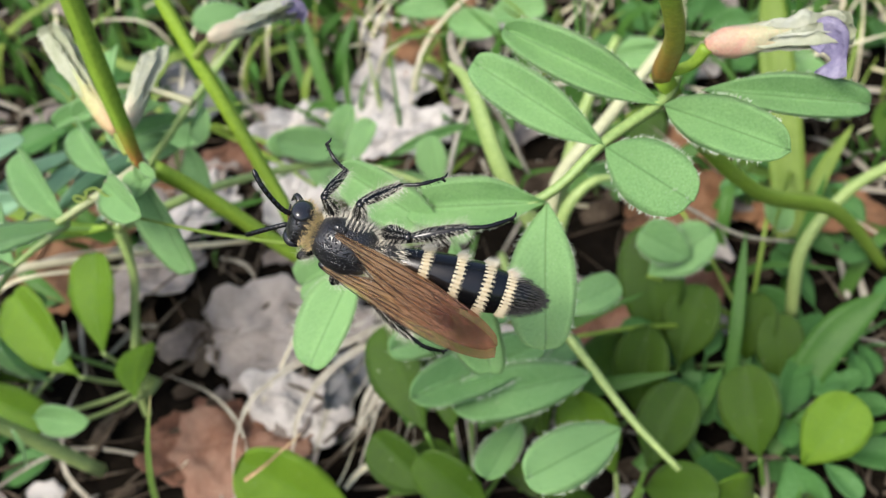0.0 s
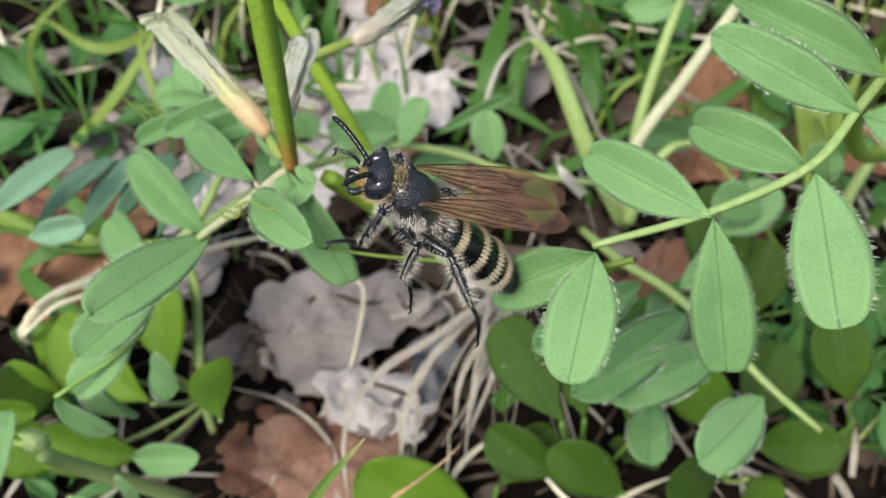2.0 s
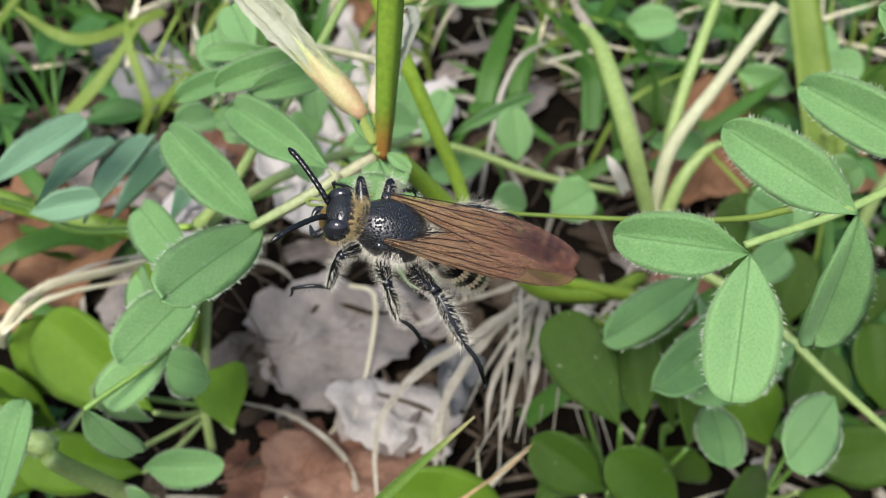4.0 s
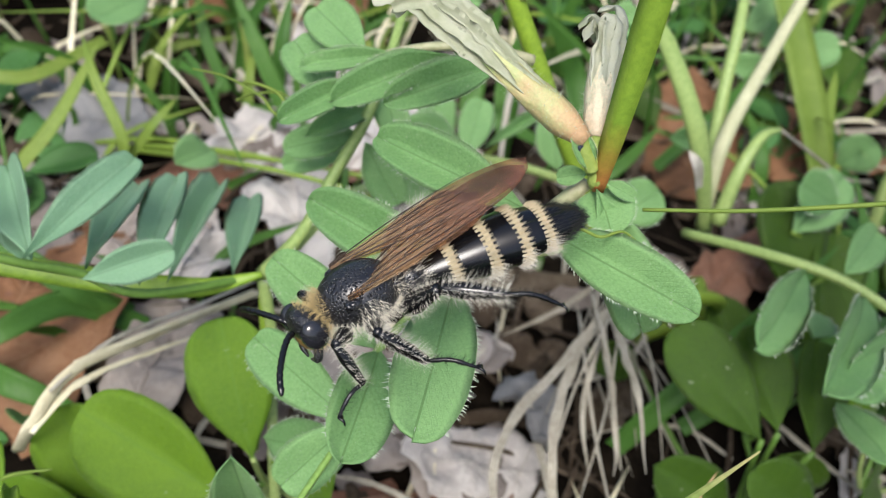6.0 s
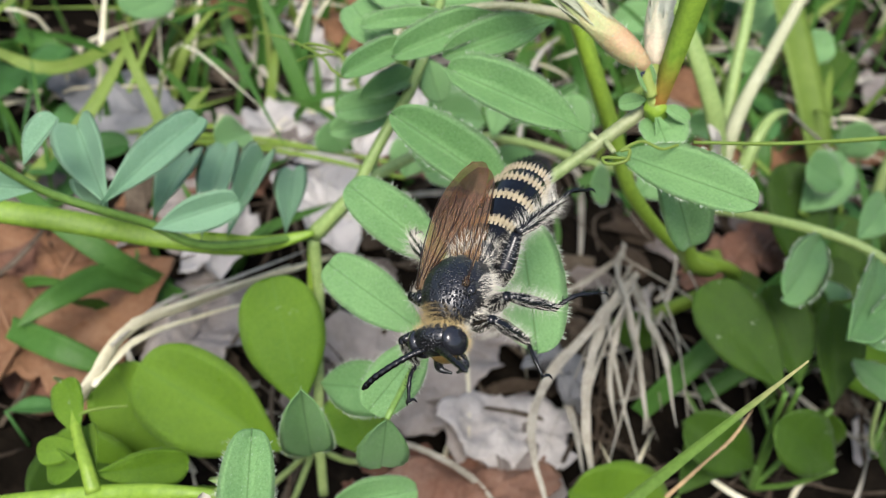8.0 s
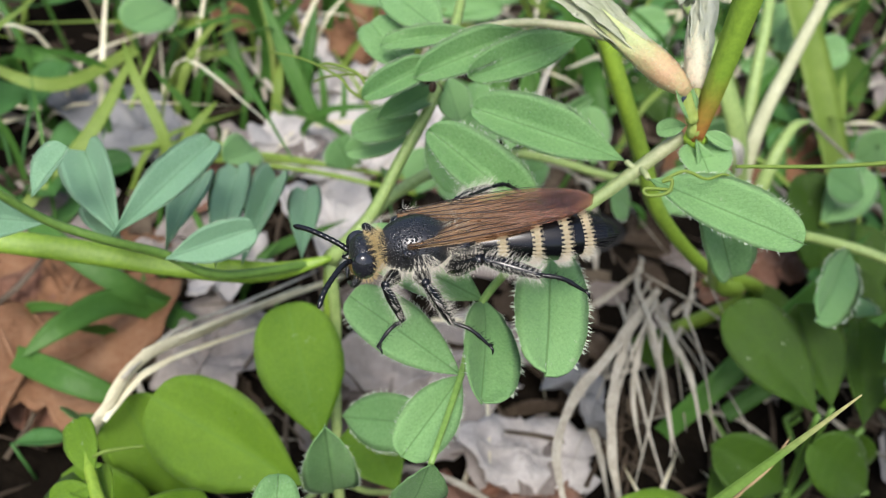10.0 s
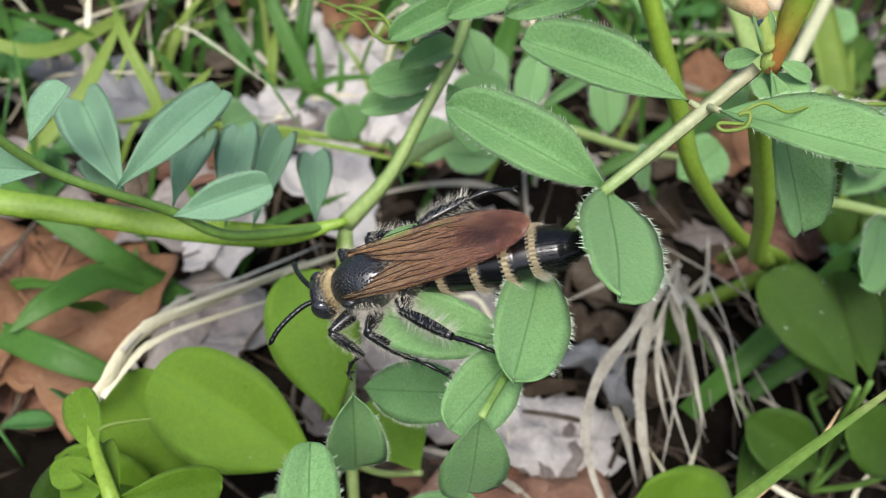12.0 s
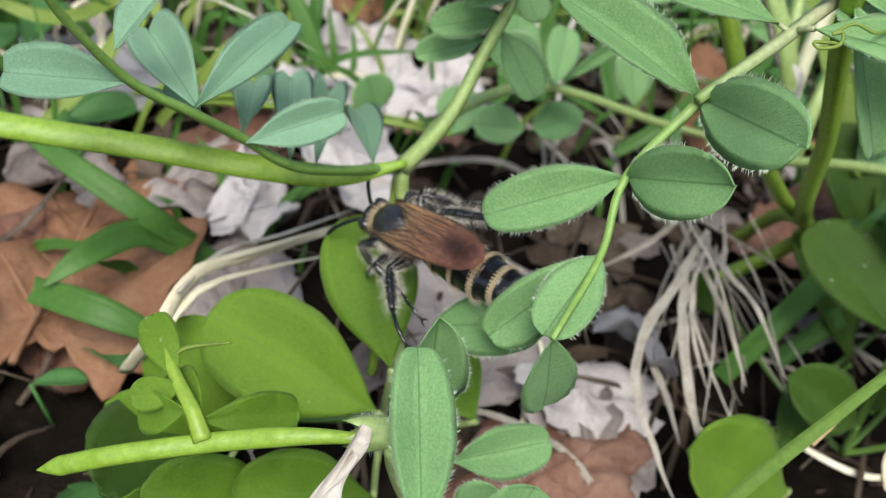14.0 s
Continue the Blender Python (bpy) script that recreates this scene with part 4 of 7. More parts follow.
HERB_SPOTS = random.Random(19)
for k in range(7):
    low_herb(HERB_SPOTS.uniform(3.2, 8.6), HERB_SPOTS.uniform(6.5, 12.2), 8, 0.7, (0.5, 1.0), 300 + k, "low green herb with small leaves among grass")
for k in range(9):
    low_herb(HERB_SPOTS.uniform(-12.5, 12.5), HERB_SPOTS.uniform(13.2, 23.5), 10, 1.0, (0.6, 1.3), 330 + k, "low green herb with small leaves behind the vetch")


# ---- grass and straw seen singly ----
def grass_tuft(at, label, mat, blades):
    t = thing("grass_tuft", at, label, "grass")
    for pts, width in blades:
        blade("grass_blade", pts, width, mat, t)
    return t


grass_tuft((-6.90, 12.41, 0.20), "yellow-green forked grass shoot", M_GRASS_PALE, (
    ([(-7.35, 12.91, 0.60), (-6.39, 13.36, 1.40), (-5.65, 14.32, 2.00)], 0.22),
    ([(-5.80, 12.82, 0.80), (-5.55, 12.58, 1.60), (-5.79, 13.28, 2.20), (-5.86, 13.95, 2.40)], 0.17),
    ([(-5.53, 12.70, 1.20), (-5.16, 12.69, 1.80), (-4.81, 12.94, 2.00)], 0.14),
    ([(-5.52, 15.51, 1.20), (-6.79, 14.46, 1.40), (-7.92, 15.13, 1.60)], 0.22)))
grass_tuft((-0.10, 13.65, 0.20), "dark green grass clump", M_GRASS, (
    ([(-0.13, 13.54, 0.30), (0.11, 14.18, 1.00), (0.43, 14.41, 2.20)], 0.42),
    ([(1.82, 13.24, 0.30), (1.84, 14.05, 1.00), (1.10, 14.22, 2.20)], 0.46),
    ([(0.43, 13.35, 0.30), (0.58, 13.97, 0.90), (0.86, 14.32, 1.80)], 0.36),
    ([(-0.37, 13.52, 0.60), (0.17, 13.01, 0.90), (1.10, 12.54, 0.50)], 0.24),
    ([(0.82, 11.76, 0.40), (1.55, 11.72, 0.90), (2.49, 12.23, 1.20)], 0.24),
    ([(2.46, 11.93, 0.60), (3.79, 12.42, 1.30), (4.96, 13.11, 1.60)], 0.26)))
grass_tuft((-2.89, 14.27, 0.20), "slender green grass blades", M_GRASS, (
    ([(-2.90, 14.29, 0.30), (-3.24, 14.85, 1.10), (-3.59, 15.67, 2.00)], 0.30),
    ([(-3.75, 15.18, 0.30), (-3.99, 15.75, 1.00), (-4.02, 16.43, 1.60)], 0.22),
    ([(-7.23, 16.15, 0.90), (-6.79, 15.71, 1.00), (-6.28, 15.57, 0.80)], 0.24)))
grass_tuft((-5.74, 11.00, 0.20), "broad green grass blades lying in an arc", M_GRASS, (
    ([(-5.78, 10.68, 0.50), (-6.44, 10.64, 1.20), (-7.17, 11.36, 1.50), (-7.70, 12.57, 1.40)], 0.30),
    ([(-5.63, 10.50, 0.40), (-6.43, 10.54, 1.00), (-7.11, 10.13, 1.20), (-7.59, 9.94, 1.00)], 0.34),
    ([(-7.66, 10.13, 0.80), (-7.14, 9.51, 1.00), (-6.42, 9.15, 0.70)], 0.34)))
grass_tuft((-0.02, 7.77, 0.20), "dark green grass blade under the leaves", M_GRASS, (
    ([(-0.52, 7.38, 0.50), (0.05, 7.43, 1.30), (1.14, 7.79, 1.90), (2.83, 8.54, 2.20)], 0.34),
    ([(0.53, 7.48, 0.40), (1.85, 7.66, 1.00), (3.32, 7.82, 1.40)], 0.30)))
grass_tuft((4.17, 8.28, 0.20), "upright green grass blades beside the vetch", M_GRASS, (
    ([(4.14, 8.24, 0.40), (4.22, 8.98, 1.20), (4.33, 10.00, 1.90)], 0.22),
    ([(2.81, 6.76, 0.60), (3.47, 7.29, 1.10), (3.94, 8.01, 1.30)], 0.30),
    ([(4.98, 8.13, 0.50), (5.54, 8.74, 1.20), (6.18, 9.15, 1.60)], 0.60),
    ([(4.58, 7.19, 0.50), (5.20, 7.55, 1.00), (5.55, 7.48, 1.00)], 0.30)))
grass_tuft((5.59, 13.09, 0.20), "wide yellow-green grass blade", M_GRASS_PALE, (
    ([(5.33, 11.19, 0.50), (5.18, 12.28, 1.60), (4.95, 13.52, 2.80), (4.91, 14.54, 3.40)], 0.62),
    ([(5.55, 11.25, 0.30), (5.81, 12.10, 0.90), (6.37, 12.94, 1.40)], 0.3)))

straw = thing("straw_stalk", (-6.96, 9.18, 0.30), "pale bent straw stalk lying over litter", "straw")
tube("stalk", [(-7.08, 8.49, 1.20), (-6.87, 8.27, 1.90), (-6.45, 8.68, 2.10), (-5.66, 9.37, 1.60), (-4.74, 10.05, 1.10), (-3.63, 10.63, 0.70)], (0.065, 0.075, 0.065, 0.06, 0.045, 0.03), M_STRAW, straw, sides=10, squash=0.45, rough=0.3)
tube("stalk", [(-6.41, 8.77, 2.10), (-5.38, 9.56, 1.50), (-4.30, 10.38, 0.90)], (0.03, 0.035, 0.02), M_STRAW, straw, sides=6)
tube("strand", [(-6.88, 8.18, 1.90), (-6.39, 8.60, 2.00), (-5.57, 9.24, 1.50), (-4.67, 9.81, 1.00)], (0.03, 0.045, 0.03, 0.015), M_STRAW, straw, "split straw strand", sides=7, squash=0.4, rough=0.4)
tube("strand", [(-6.66, 8.41, 2.20), (-6.04, 9.15, 1.90), (-5.19, 9.82, 1.40), (-4.06, 10.52, 1.00)], (0.02, 0.03, 0.03, 0.015), M_ROOT, straw, "thin grey straw strand", sides=6, squash=0.5, rough=0.4)

roots = thing("dry_stalk_clump", (0.70, 9.77, 0.80), "clump of dry whitish stalks hanging over soil", "dry stalks")
for pts, r in (([(-0.05, 8.85, 1.45), (-0.75, 8.36, 1.55), (-1.32, 7.94, 1.60), (-2.09, 7.40, 1.60), (-2.52, 6.85, 1.50), (-2.60, 6.28, 1.30), (-2.55, 5.73, 1.00)], 0.040),
               ([(-0.20, 8.75, 1.30), (-0.95, 8.15, 1.45), (-1.45, 7.50, 1.50), (-1.77, 6.94, 1.40), (-1.85, 6.40, 1.10), (-1.75, 5.90, 0.80)], 0.042),
               ([(-0.10, 8.80, 1.25), (-0.35, 8.10, 1.45), (-0.55, 7.40, 1.60), (-0.97, 6.39, 1.66)], 0.042),
               ([(-0.25, 8.70, 1.20), (-0.55, 8.00, 1.30), (-0.80, 7.30, 1.30), (-1.05, 6.70, 1.15)], 0.036),
               ([(-1.52, 7.97, 0.90), (-1.60, 7.30, 0.80), (-1.72, 6.60, 0.60)], 0.034),
               ([(0.30, 9.60, 1.00), (-0.60, 9.20, 1.00), (-1.40, 9.10, 0.80)], 0.030),
               ([(0.50, 9.90, 0.90), (-0.10, 9.20, 1.20), (-0.45, 8.55, 1.30)], 0.036),
               ([(-0.30, 8.60, 1.10), (-0.95, 7.70, 1.00), (-1.15, 6.95, 0.80)], 0.032)):
    wob = random.Random(int(r * 1e5) + len(roots.children))
    line = [q + Vector((wob.uniform(-1, 1), wob.uniform(-1, 1), wob.uniform(-1, 1))) * 0.014 for q in smooth_path(pts, 3)]
    blade("dry_stalk", line, r * 2.9, M_ROOT, roots, steps=4, fold=0.55, profile=lambda t: (0.55 + 0.45 * math.sin(3.0 * t + 0.3)) * (1 - 0.8 * t ** 5) * (1 + 0.12 * math.sin(31 * t)), twist=wob.uniform(-0.9, 0.9))
for k in range(15):
    wob = random.Random(400 + k)
    top = Vector((-0.15 + wob.gauss(0, 0.35), 8.75 + wob.gauss(0, 0.35), wob.uniform(0.9, 1.7)))
    low = top + Vector((wob.gauss(-0.45, 0.75), wob.uniform(-2.6, -0.8), -wob.uniform(0.5, 1.2)))
    low.z = max(low.z, 0.12)
    mid = top.lerp(low, wob.uniform(0.4, 0.6)) + Vector((wob.uniform(-0.12, 0.12), 0, wob.uniform(-0.05, 0.18)))
    r = wob.uniform(0.007, 0.020)
    tube("dry_stalk", [top, mid, low], (r, r * 1.2, r, r * 0.3), M_ROOT, roots, sides=5, steps=5, rough=0.4, squash=0.6)
curls = thing("dry_grass_curl", (-0.16, 12.49, 0.40), "dry curled grass stem behind the wasp's plant", "dry stalks")
tube("curl", [(-0.46, 11.54, 0.50), (-0.30, 12.07, 1.20), (-0.10, 12.56, 1.80), (0.18, 12.86, 2.20), (0.67, 13.24, 2.20)], (0.03, 0.045, 0.05, 0.04, 0.02), M_ROOT, curls, sides=7)
tube("curl", [(-1.12, 10.31, 0.40), (-0.52, 11.87, 0.80), (0.14, 12.03, 0.90), (0.77, 11.70, 0.60)], (0.02, 0.03, 0.03, 0.02), M_ROOT, curls, sides=6)

sheath = thing("grass_shoot", (1.43, 9.40, 1.90), "pale-sheathed grass shoot with a dry bract and straw culms", "grass")
tube("culm", [(1.56, 9.51, 1.70), (0.89, 9.61, 3.30), (0.44, 10.29, 4.30), (0.14, 10.46, 4.60)], (0.09, 0.13, 0.11, 0.03), M_PALE_STEM, sheath, sides=9, squash=0.55)
tube("culm", [(1.51, 9.58, 1.80), (1.61, 9.95, 2.90), (2.31, 10.55, 3.60), (3.03, 11.11, 4.40)], (0.09, 0.10, 0.09, 0.08), M_CULM, sheath, "straw-pale culm", sides=9)
tube("culm", [(1.50, 9.53, 1.80), (1.76, 10.38, 3.00), (2.09, 11.01, 3.80), (2.40, 11.55, 4.20)], (0.10, 0.09, 0.08, 0.07), M_PALE_STEM, sheath, sides=9)
tube("side_shoot", [(1.56, 9.40, 2.00), (1.75, 9.62, 2.70), (2.10, 9.86, 3.00), (2.45, 9.96, 3.00)], (0.11, 0.09, 0.07, 0.03), M_PALE_STEM, sheath, "yellow-green side shoot", sides=8)
tube("dry_thread", [(2.45, 9.96, 3.00), (3.30, 10.09, 2.40), (4.22, 10.03, 1.80), (5.12, 10.26, 1.40)], (0.025, 0.03, 0.02), M_ROOT, sheath, sides=6)
blade("bract", [(0.79, 9.22, 2.90), (0.52, 9.11, 3.40), (0.38, 9.17, 3.60)], 0.16, M_DRY_PETAL, sheath, "white papery bract", fold=0.6)
tube("dry_spike", [(1.20, 9.99, 3.00), (0.79, 10.32, 3.80), (0.35, 10.44, 4.40), (0.17, 10.73, 4.60), (0.12, 10.99, 4.70)], (0.03, 0.05, 0.08, 0.06, 0.05), M_ROOT, sheath, sides=7, rough=0.4)

leaning = thing("leaning_grass_blade", (-3.45, 5.35, 0.0), "narrow green grass blade with a dry pale tip", "grass")
blade("blade", [(-3.45, 5.35, 0.0), (-3.10, 5.18, 2.0), (-2.62, 4.98, 3.6), (-2.08, 4.79, 5.03)], 0.17, M_LEAN_BLADE, leaning, fold=0.7, profile=lambda t: 1.0 - 0.93 * t ** 2.2)
blade("withered_tip", [(-1.97, 5.35, 2.30), (-1.69, 5.41, 2.60), (-1.41, 5.46, 2.90), (-1.14, 5.59, 3.10)], 0.06, M_DRY_TIP, leaning, "brown withered twisted blade tip", fold=0.9, twist=2.5)


# ---- broad-leaved herbs ----
def herb(at, label, leaves, group="broad-leaved herbs"):
    t = thing("broadleaf_herb", at, label, "plant", group)
    root = Vector(at)
    for k, (base, tip, width, kind) in enumerate(leaves):
        b = Vector(base)
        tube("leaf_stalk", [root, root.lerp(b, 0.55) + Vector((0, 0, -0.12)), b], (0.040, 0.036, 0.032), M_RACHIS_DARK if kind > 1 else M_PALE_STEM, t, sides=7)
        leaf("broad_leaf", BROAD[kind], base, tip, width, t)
    return t


herb((-4.56, 7.99, 0.30), "bright green herb with smooth rounded leaves", (
    ((-4.88, 7.59, 1.60), (-5.05, 8.53, 2.70), 0.86, 0),
    ((-5.14, 7.22, 1.50), (-6.45, 8.06, 2.20), 0.98, 1),
    ((-4.24, 6.96, 1.40), (-4.43, 7.81, 1.60), 0.7, 1),
    ((-5.30, 6.72, 1.00), (-6.54, 6.69, 1.60), 0.75, 0),
    ((-6.58, 8.32, 0.80), (-7.42, 7.19, 1.50), 0.9, 2),
    ((-6.15, 6.81, 0.90), (-7.18, 6.75, 1.70), 0.85, 1)))
herb((0.55, 6.15, 0.20), "broad-leaved herb with upright leaves, shade in their green", (
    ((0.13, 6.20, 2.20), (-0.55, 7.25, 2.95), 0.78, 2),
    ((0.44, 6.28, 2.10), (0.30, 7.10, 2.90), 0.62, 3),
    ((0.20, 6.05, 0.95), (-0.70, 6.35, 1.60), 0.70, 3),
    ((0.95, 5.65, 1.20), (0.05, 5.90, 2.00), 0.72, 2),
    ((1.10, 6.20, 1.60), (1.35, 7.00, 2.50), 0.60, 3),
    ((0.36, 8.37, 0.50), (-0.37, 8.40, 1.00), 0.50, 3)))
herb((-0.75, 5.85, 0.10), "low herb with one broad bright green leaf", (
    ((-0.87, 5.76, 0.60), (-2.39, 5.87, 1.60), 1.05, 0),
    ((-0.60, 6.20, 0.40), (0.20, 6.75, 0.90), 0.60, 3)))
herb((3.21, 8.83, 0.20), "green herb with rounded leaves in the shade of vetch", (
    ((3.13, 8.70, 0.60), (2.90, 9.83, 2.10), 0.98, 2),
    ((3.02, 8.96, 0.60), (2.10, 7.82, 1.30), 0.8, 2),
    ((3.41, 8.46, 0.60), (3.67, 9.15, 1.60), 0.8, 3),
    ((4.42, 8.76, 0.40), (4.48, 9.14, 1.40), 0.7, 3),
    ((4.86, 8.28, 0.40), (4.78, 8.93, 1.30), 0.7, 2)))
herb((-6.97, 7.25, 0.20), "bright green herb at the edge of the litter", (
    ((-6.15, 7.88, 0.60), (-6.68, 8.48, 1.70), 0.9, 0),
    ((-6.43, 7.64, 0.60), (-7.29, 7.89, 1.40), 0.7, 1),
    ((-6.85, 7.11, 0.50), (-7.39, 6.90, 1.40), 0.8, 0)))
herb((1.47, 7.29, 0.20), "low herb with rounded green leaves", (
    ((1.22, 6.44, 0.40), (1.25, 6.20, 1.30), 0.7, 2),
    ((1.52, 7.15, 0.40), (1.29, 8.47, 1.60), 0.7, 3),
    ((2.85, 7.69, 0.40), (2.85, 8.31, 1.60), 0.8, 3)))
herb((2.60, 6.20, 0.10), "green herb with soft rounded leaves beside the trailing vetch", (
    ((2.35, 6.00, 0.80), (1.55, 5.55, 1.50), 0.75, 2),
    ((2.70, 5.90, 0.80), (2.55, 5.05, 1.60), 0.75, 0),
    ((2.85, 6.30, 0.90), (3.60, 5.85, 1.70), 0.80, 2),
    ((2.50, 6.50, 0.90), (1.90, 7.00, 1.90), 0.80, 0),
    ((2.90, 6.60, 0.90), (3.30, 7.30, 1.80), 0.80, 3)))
herb((4.60, 6.60, 0.10), "bright green herb with oval leaves among grass", (
    ((4.30, 6.40, 0.70), (3.70, 5.90, 1.50), 0.75, 0),
    ((4.75, 6.30, 0.70), (4.70, 5.50, 1.50), 0.75, 2),
    ((4.90, 6.80, 0.80), (5.50, 7.30, 1.70), 0.80, 0),
    ((4.40, 6.90, 0.80), (4.10, 7.60, 1.80), 0.80, 3)))
herb((4.83, 12.25, 0.20), "small herb with round green leaves behind the shoot", (
    ((4.74, 12.20, 0.40), (5.08, 13.22, 1.00), 0.85, 2),
    ((3.23, 13.13, 0.30), (2.96, 14.09, 0.90), 0.75, 2),
    ((7.27, 13.00, 0.40), (7.47, 14.15, 1.00), 0.9, 2)))


# ---- vetch plants ----
def vetch(at, label):
    return thing("vetch_plant", at, label, "vetch", "vetch plants")


# The plant whose leaf the wasp climbs in the second half.
plant_a = vetch((1.35, 9.1, 0.9), "common vetch with withering flowers, reddened stem and hairy leaflets")
stem_low = tube("stem", [(1.9, 9.9, 0.0), (1.35, 9.05, 1.30), (0.45, 8.15, 2.10), (-0.60, 7.55, 3.00), (-1.23, 7.24, 3.95), (-1.57, 7.14, 4.45), (-1.86, 7.07, 4.88), (-2.20, 6.98, 5.38), (-2.46, 6.84, 5.80)], (0.09, 0.09, 0.09, 0.085, 0.085, 0.085, 0.085), M_STEM, plant_a, sides=10, ridge=0.12)
stem_up = tube("stem", [(-2.46, 6.83, 5.76), (-2.46, 6.84, 6.25), (-2.46, 6.87, 7.0), (-2.46, 6.94, 8.2), (-2.47, 7.05, 9.8)], (0.055, 0.075, 0.092, 0.09, 0.085), M_STEM_RED, plant_a, "green stem reddened at the node", sides=10, ridge=0.16)
node_a = solid("node", ellipsoid((-2.49, 6.84, 5.84), (0.058, 0.055, 0.085), 10, 14), M_PEDICEL, plant_a, (-2.50, 6.82, 5.85), "swollen green node")
tube("stem", [(0.9, 9.2, 0.0), (1.33, 8.54, 1.40), (-0.42, 7.92, 2.80), (-1.44, 7.90, 3.82), (-1.73, 8.13, 4.42), (-2.14, 8.46, 5.27), (-2.55, 8.78, 6.13), (-2.95, 9.11, 6.98), (-3.4, 9.45, 7.9)], (0.10, 0.09, 0.08, 0.08, 0.085, 0.085, 0.08, 0.075), M_STEM, plant_a, "thin yellow-green stem", sides=8, ridge=0.10)
flower_a = flower((-2.62, 6.91, 6.14), (-3.66, 8.11, 6.76), 0.118, plant_a, M_CALYX, 1, True, 0.0, (-2.54, 6.84, 5.92))
flower_p = flower((-2.53, 6.94, 6.14), (-2.22, 7.72, 6.70), 0.105, plant_a, M_CALYX_PALE, 2, True, 0.0, (-2.50, 6.86, 5.92))
flower((-1.99, 8.18, 6.70), (-1.22, 9.05, 6.50), 0.115, plant_a, M_CALYX_PALE, 5, True, 0.0, (-2.50, 8.74, 6.03))
blade("petal", [(-1.36, 8.88, 6.54), (-1.24, 8.98, 6.52), (-1.16, 8.98, 6.42), (-1.18, 8.92, 6.34)], 0.20, M_VIOLET, plant_a, "curled violet petal", fold=0.8, twist=0.4)
SHOOT_A = [stem_up, node_a, flower_a, flower_p]
SHOOT_A.append(leaf("stipule", VETCH[0], (-2.54, 6.84, 5.92), (-2.70, 6.95, 6.20), 0.15, plant_a, label="small pointed stipule with a dark nectary"))
SHOOT_A.append(solid("nectary", ellipsoid((-2.645, 6.90, 6.10), (0.03, 0.02, 0.05), 8, 10), M_NECTARY, plant_a, (-2.645, 6.90, 6.10), "dark blue-grey nectary spot"))
for b, t, w in (((-2.44, 6.80, 5.84), (-2.24, 6.66, 5.78), 0.12), ((-2.52, 6.90, 5.84), (-2.68, 7.02, 5.72), 0.14)):
    SHOOT_A.append(leaf("stipule", VETCH[0], b, t, w, plant_a, label="small pointed stipule"))
SHOOT_A.append(leaf("leaflet", VETCH[1], (-2.50, 6.78, 5.80), (-2.06, 6.18, 4.79), 0.46, plant_a))
SHOOT_A.append(leaf("leaflet", VETCH[2], (-2.4, 6.9, 5.7), (-2.46, 6.51, 5.63), 0.4, plant_a))

# its leaf towards the camera, in an upper and a lower half
RN, RP = Vector((-2.40, 6.96, 5.65)), Vector((-3.32, 6.94, 4.79))
RN = RN + (RN - RP).normalized() * 0.10
rachis_a = tube("leaf_stalk", [RN, RN.lerp(RP, 0.5) + Vector((0, 0, -0.015)), RP], (0.056, 0.052, 0.048, 0.042), M_RACHIS, plant_a, "ridged pale green leaf stalk flushed pink", sides=10, ridge=0.12)
for b, f in (((-0.39, 0.08, -0.28), 0.33), ((-0.36, -0.20, -0.21), 0.30)):
    tube("petiolule", [RN.lerp(RP, f), RN + Vector(b)], (0.03, 0.022), M_RACHIS, rachis_a, sides=6, steps=3)
leaf_f1 = leaf("leaflet", VETCH[0], (-2.83, 6.98, 5.44), (-3.67, 7.93, 5.45), 0.42, rachis_a)
leaf_f2 = leaf("leaflet", VETCH[1], (-2.80, 6.70, 5.51), (-2.22, 5.71, 5.77), 0.42, rachis_a)
leaf_a = leaf("leaflet", VETCH[2], (-3.32, 6.94, 4.79), (-4.24, 7.74, 5.15), 0.46, rachis_a)
leaf_b1 = leaf("leaflet", ROUND[0], (-3.32, 6.94, 4.79), (-4.01, 5.62, 5.00), 0.56, rachis_a)
curl_a = tube("tendril", [(-2.89, 6.41, 5.67), (-3.08, 6.47, 5.66), (-3.08, 6.42, 5.64), (-2.95, 6.38, 5.68), (-2.91, 6.43, 5.75), (-2.96, 6.46, 5.72), (-2.81, 6.45, 5.80), (-2.66, 6.37, 5.77), (-2.50, 6.37, 5.79), (-2.39, 6.32, 5.72)], (0.013, 0.014, 0.014, 0.014, 0.012, 0.008), M_GRASS_PALE, plant_a, "curled yellow-green tendril", sides=6)
rachis_a2 = tube("leaf_stalk", [(-3.32, 6.94, 4.79), (-3.91, 6.69, 4.31), (-4.19, 6.28, 3.96), (-4.84, 5.64, 3.92)], (0.042, 0.035, 0.030, 0.024), M_RACHIS, plant_a, sides=8, ridge=0.08)
leaf_c = leaf("leaflet", VETCH[1], (-3.91, 6.69, 4.31), (-4.58, 7.46, 4.59), 0.44, rachis_a2)
leaf_b2 = leaf("leaflet", ROUND[1], (-3.91, 6.69, 4.31), (-4.48, 5.81, 4.40), 0.50, rachis_a2)
leaf_e = leaf("leaflet", VETCH[3], (-4.19, 6.28, 3.96), (-4.78, 7.11, 4.00), 0.44, rachis_a2)
leaf_b3 = leaf("leaflet", VETCH[3], (-4.19, 6.28, 3.96), (-4.78, 5.90, 3.70), 0.42, rachis_a2)
leaf_t = leaf("leaflet", ROUND[0], (-4.84, 5.64, 3.92), (-4.64, 5.65, 3.05), 0.42, rachis_a2)

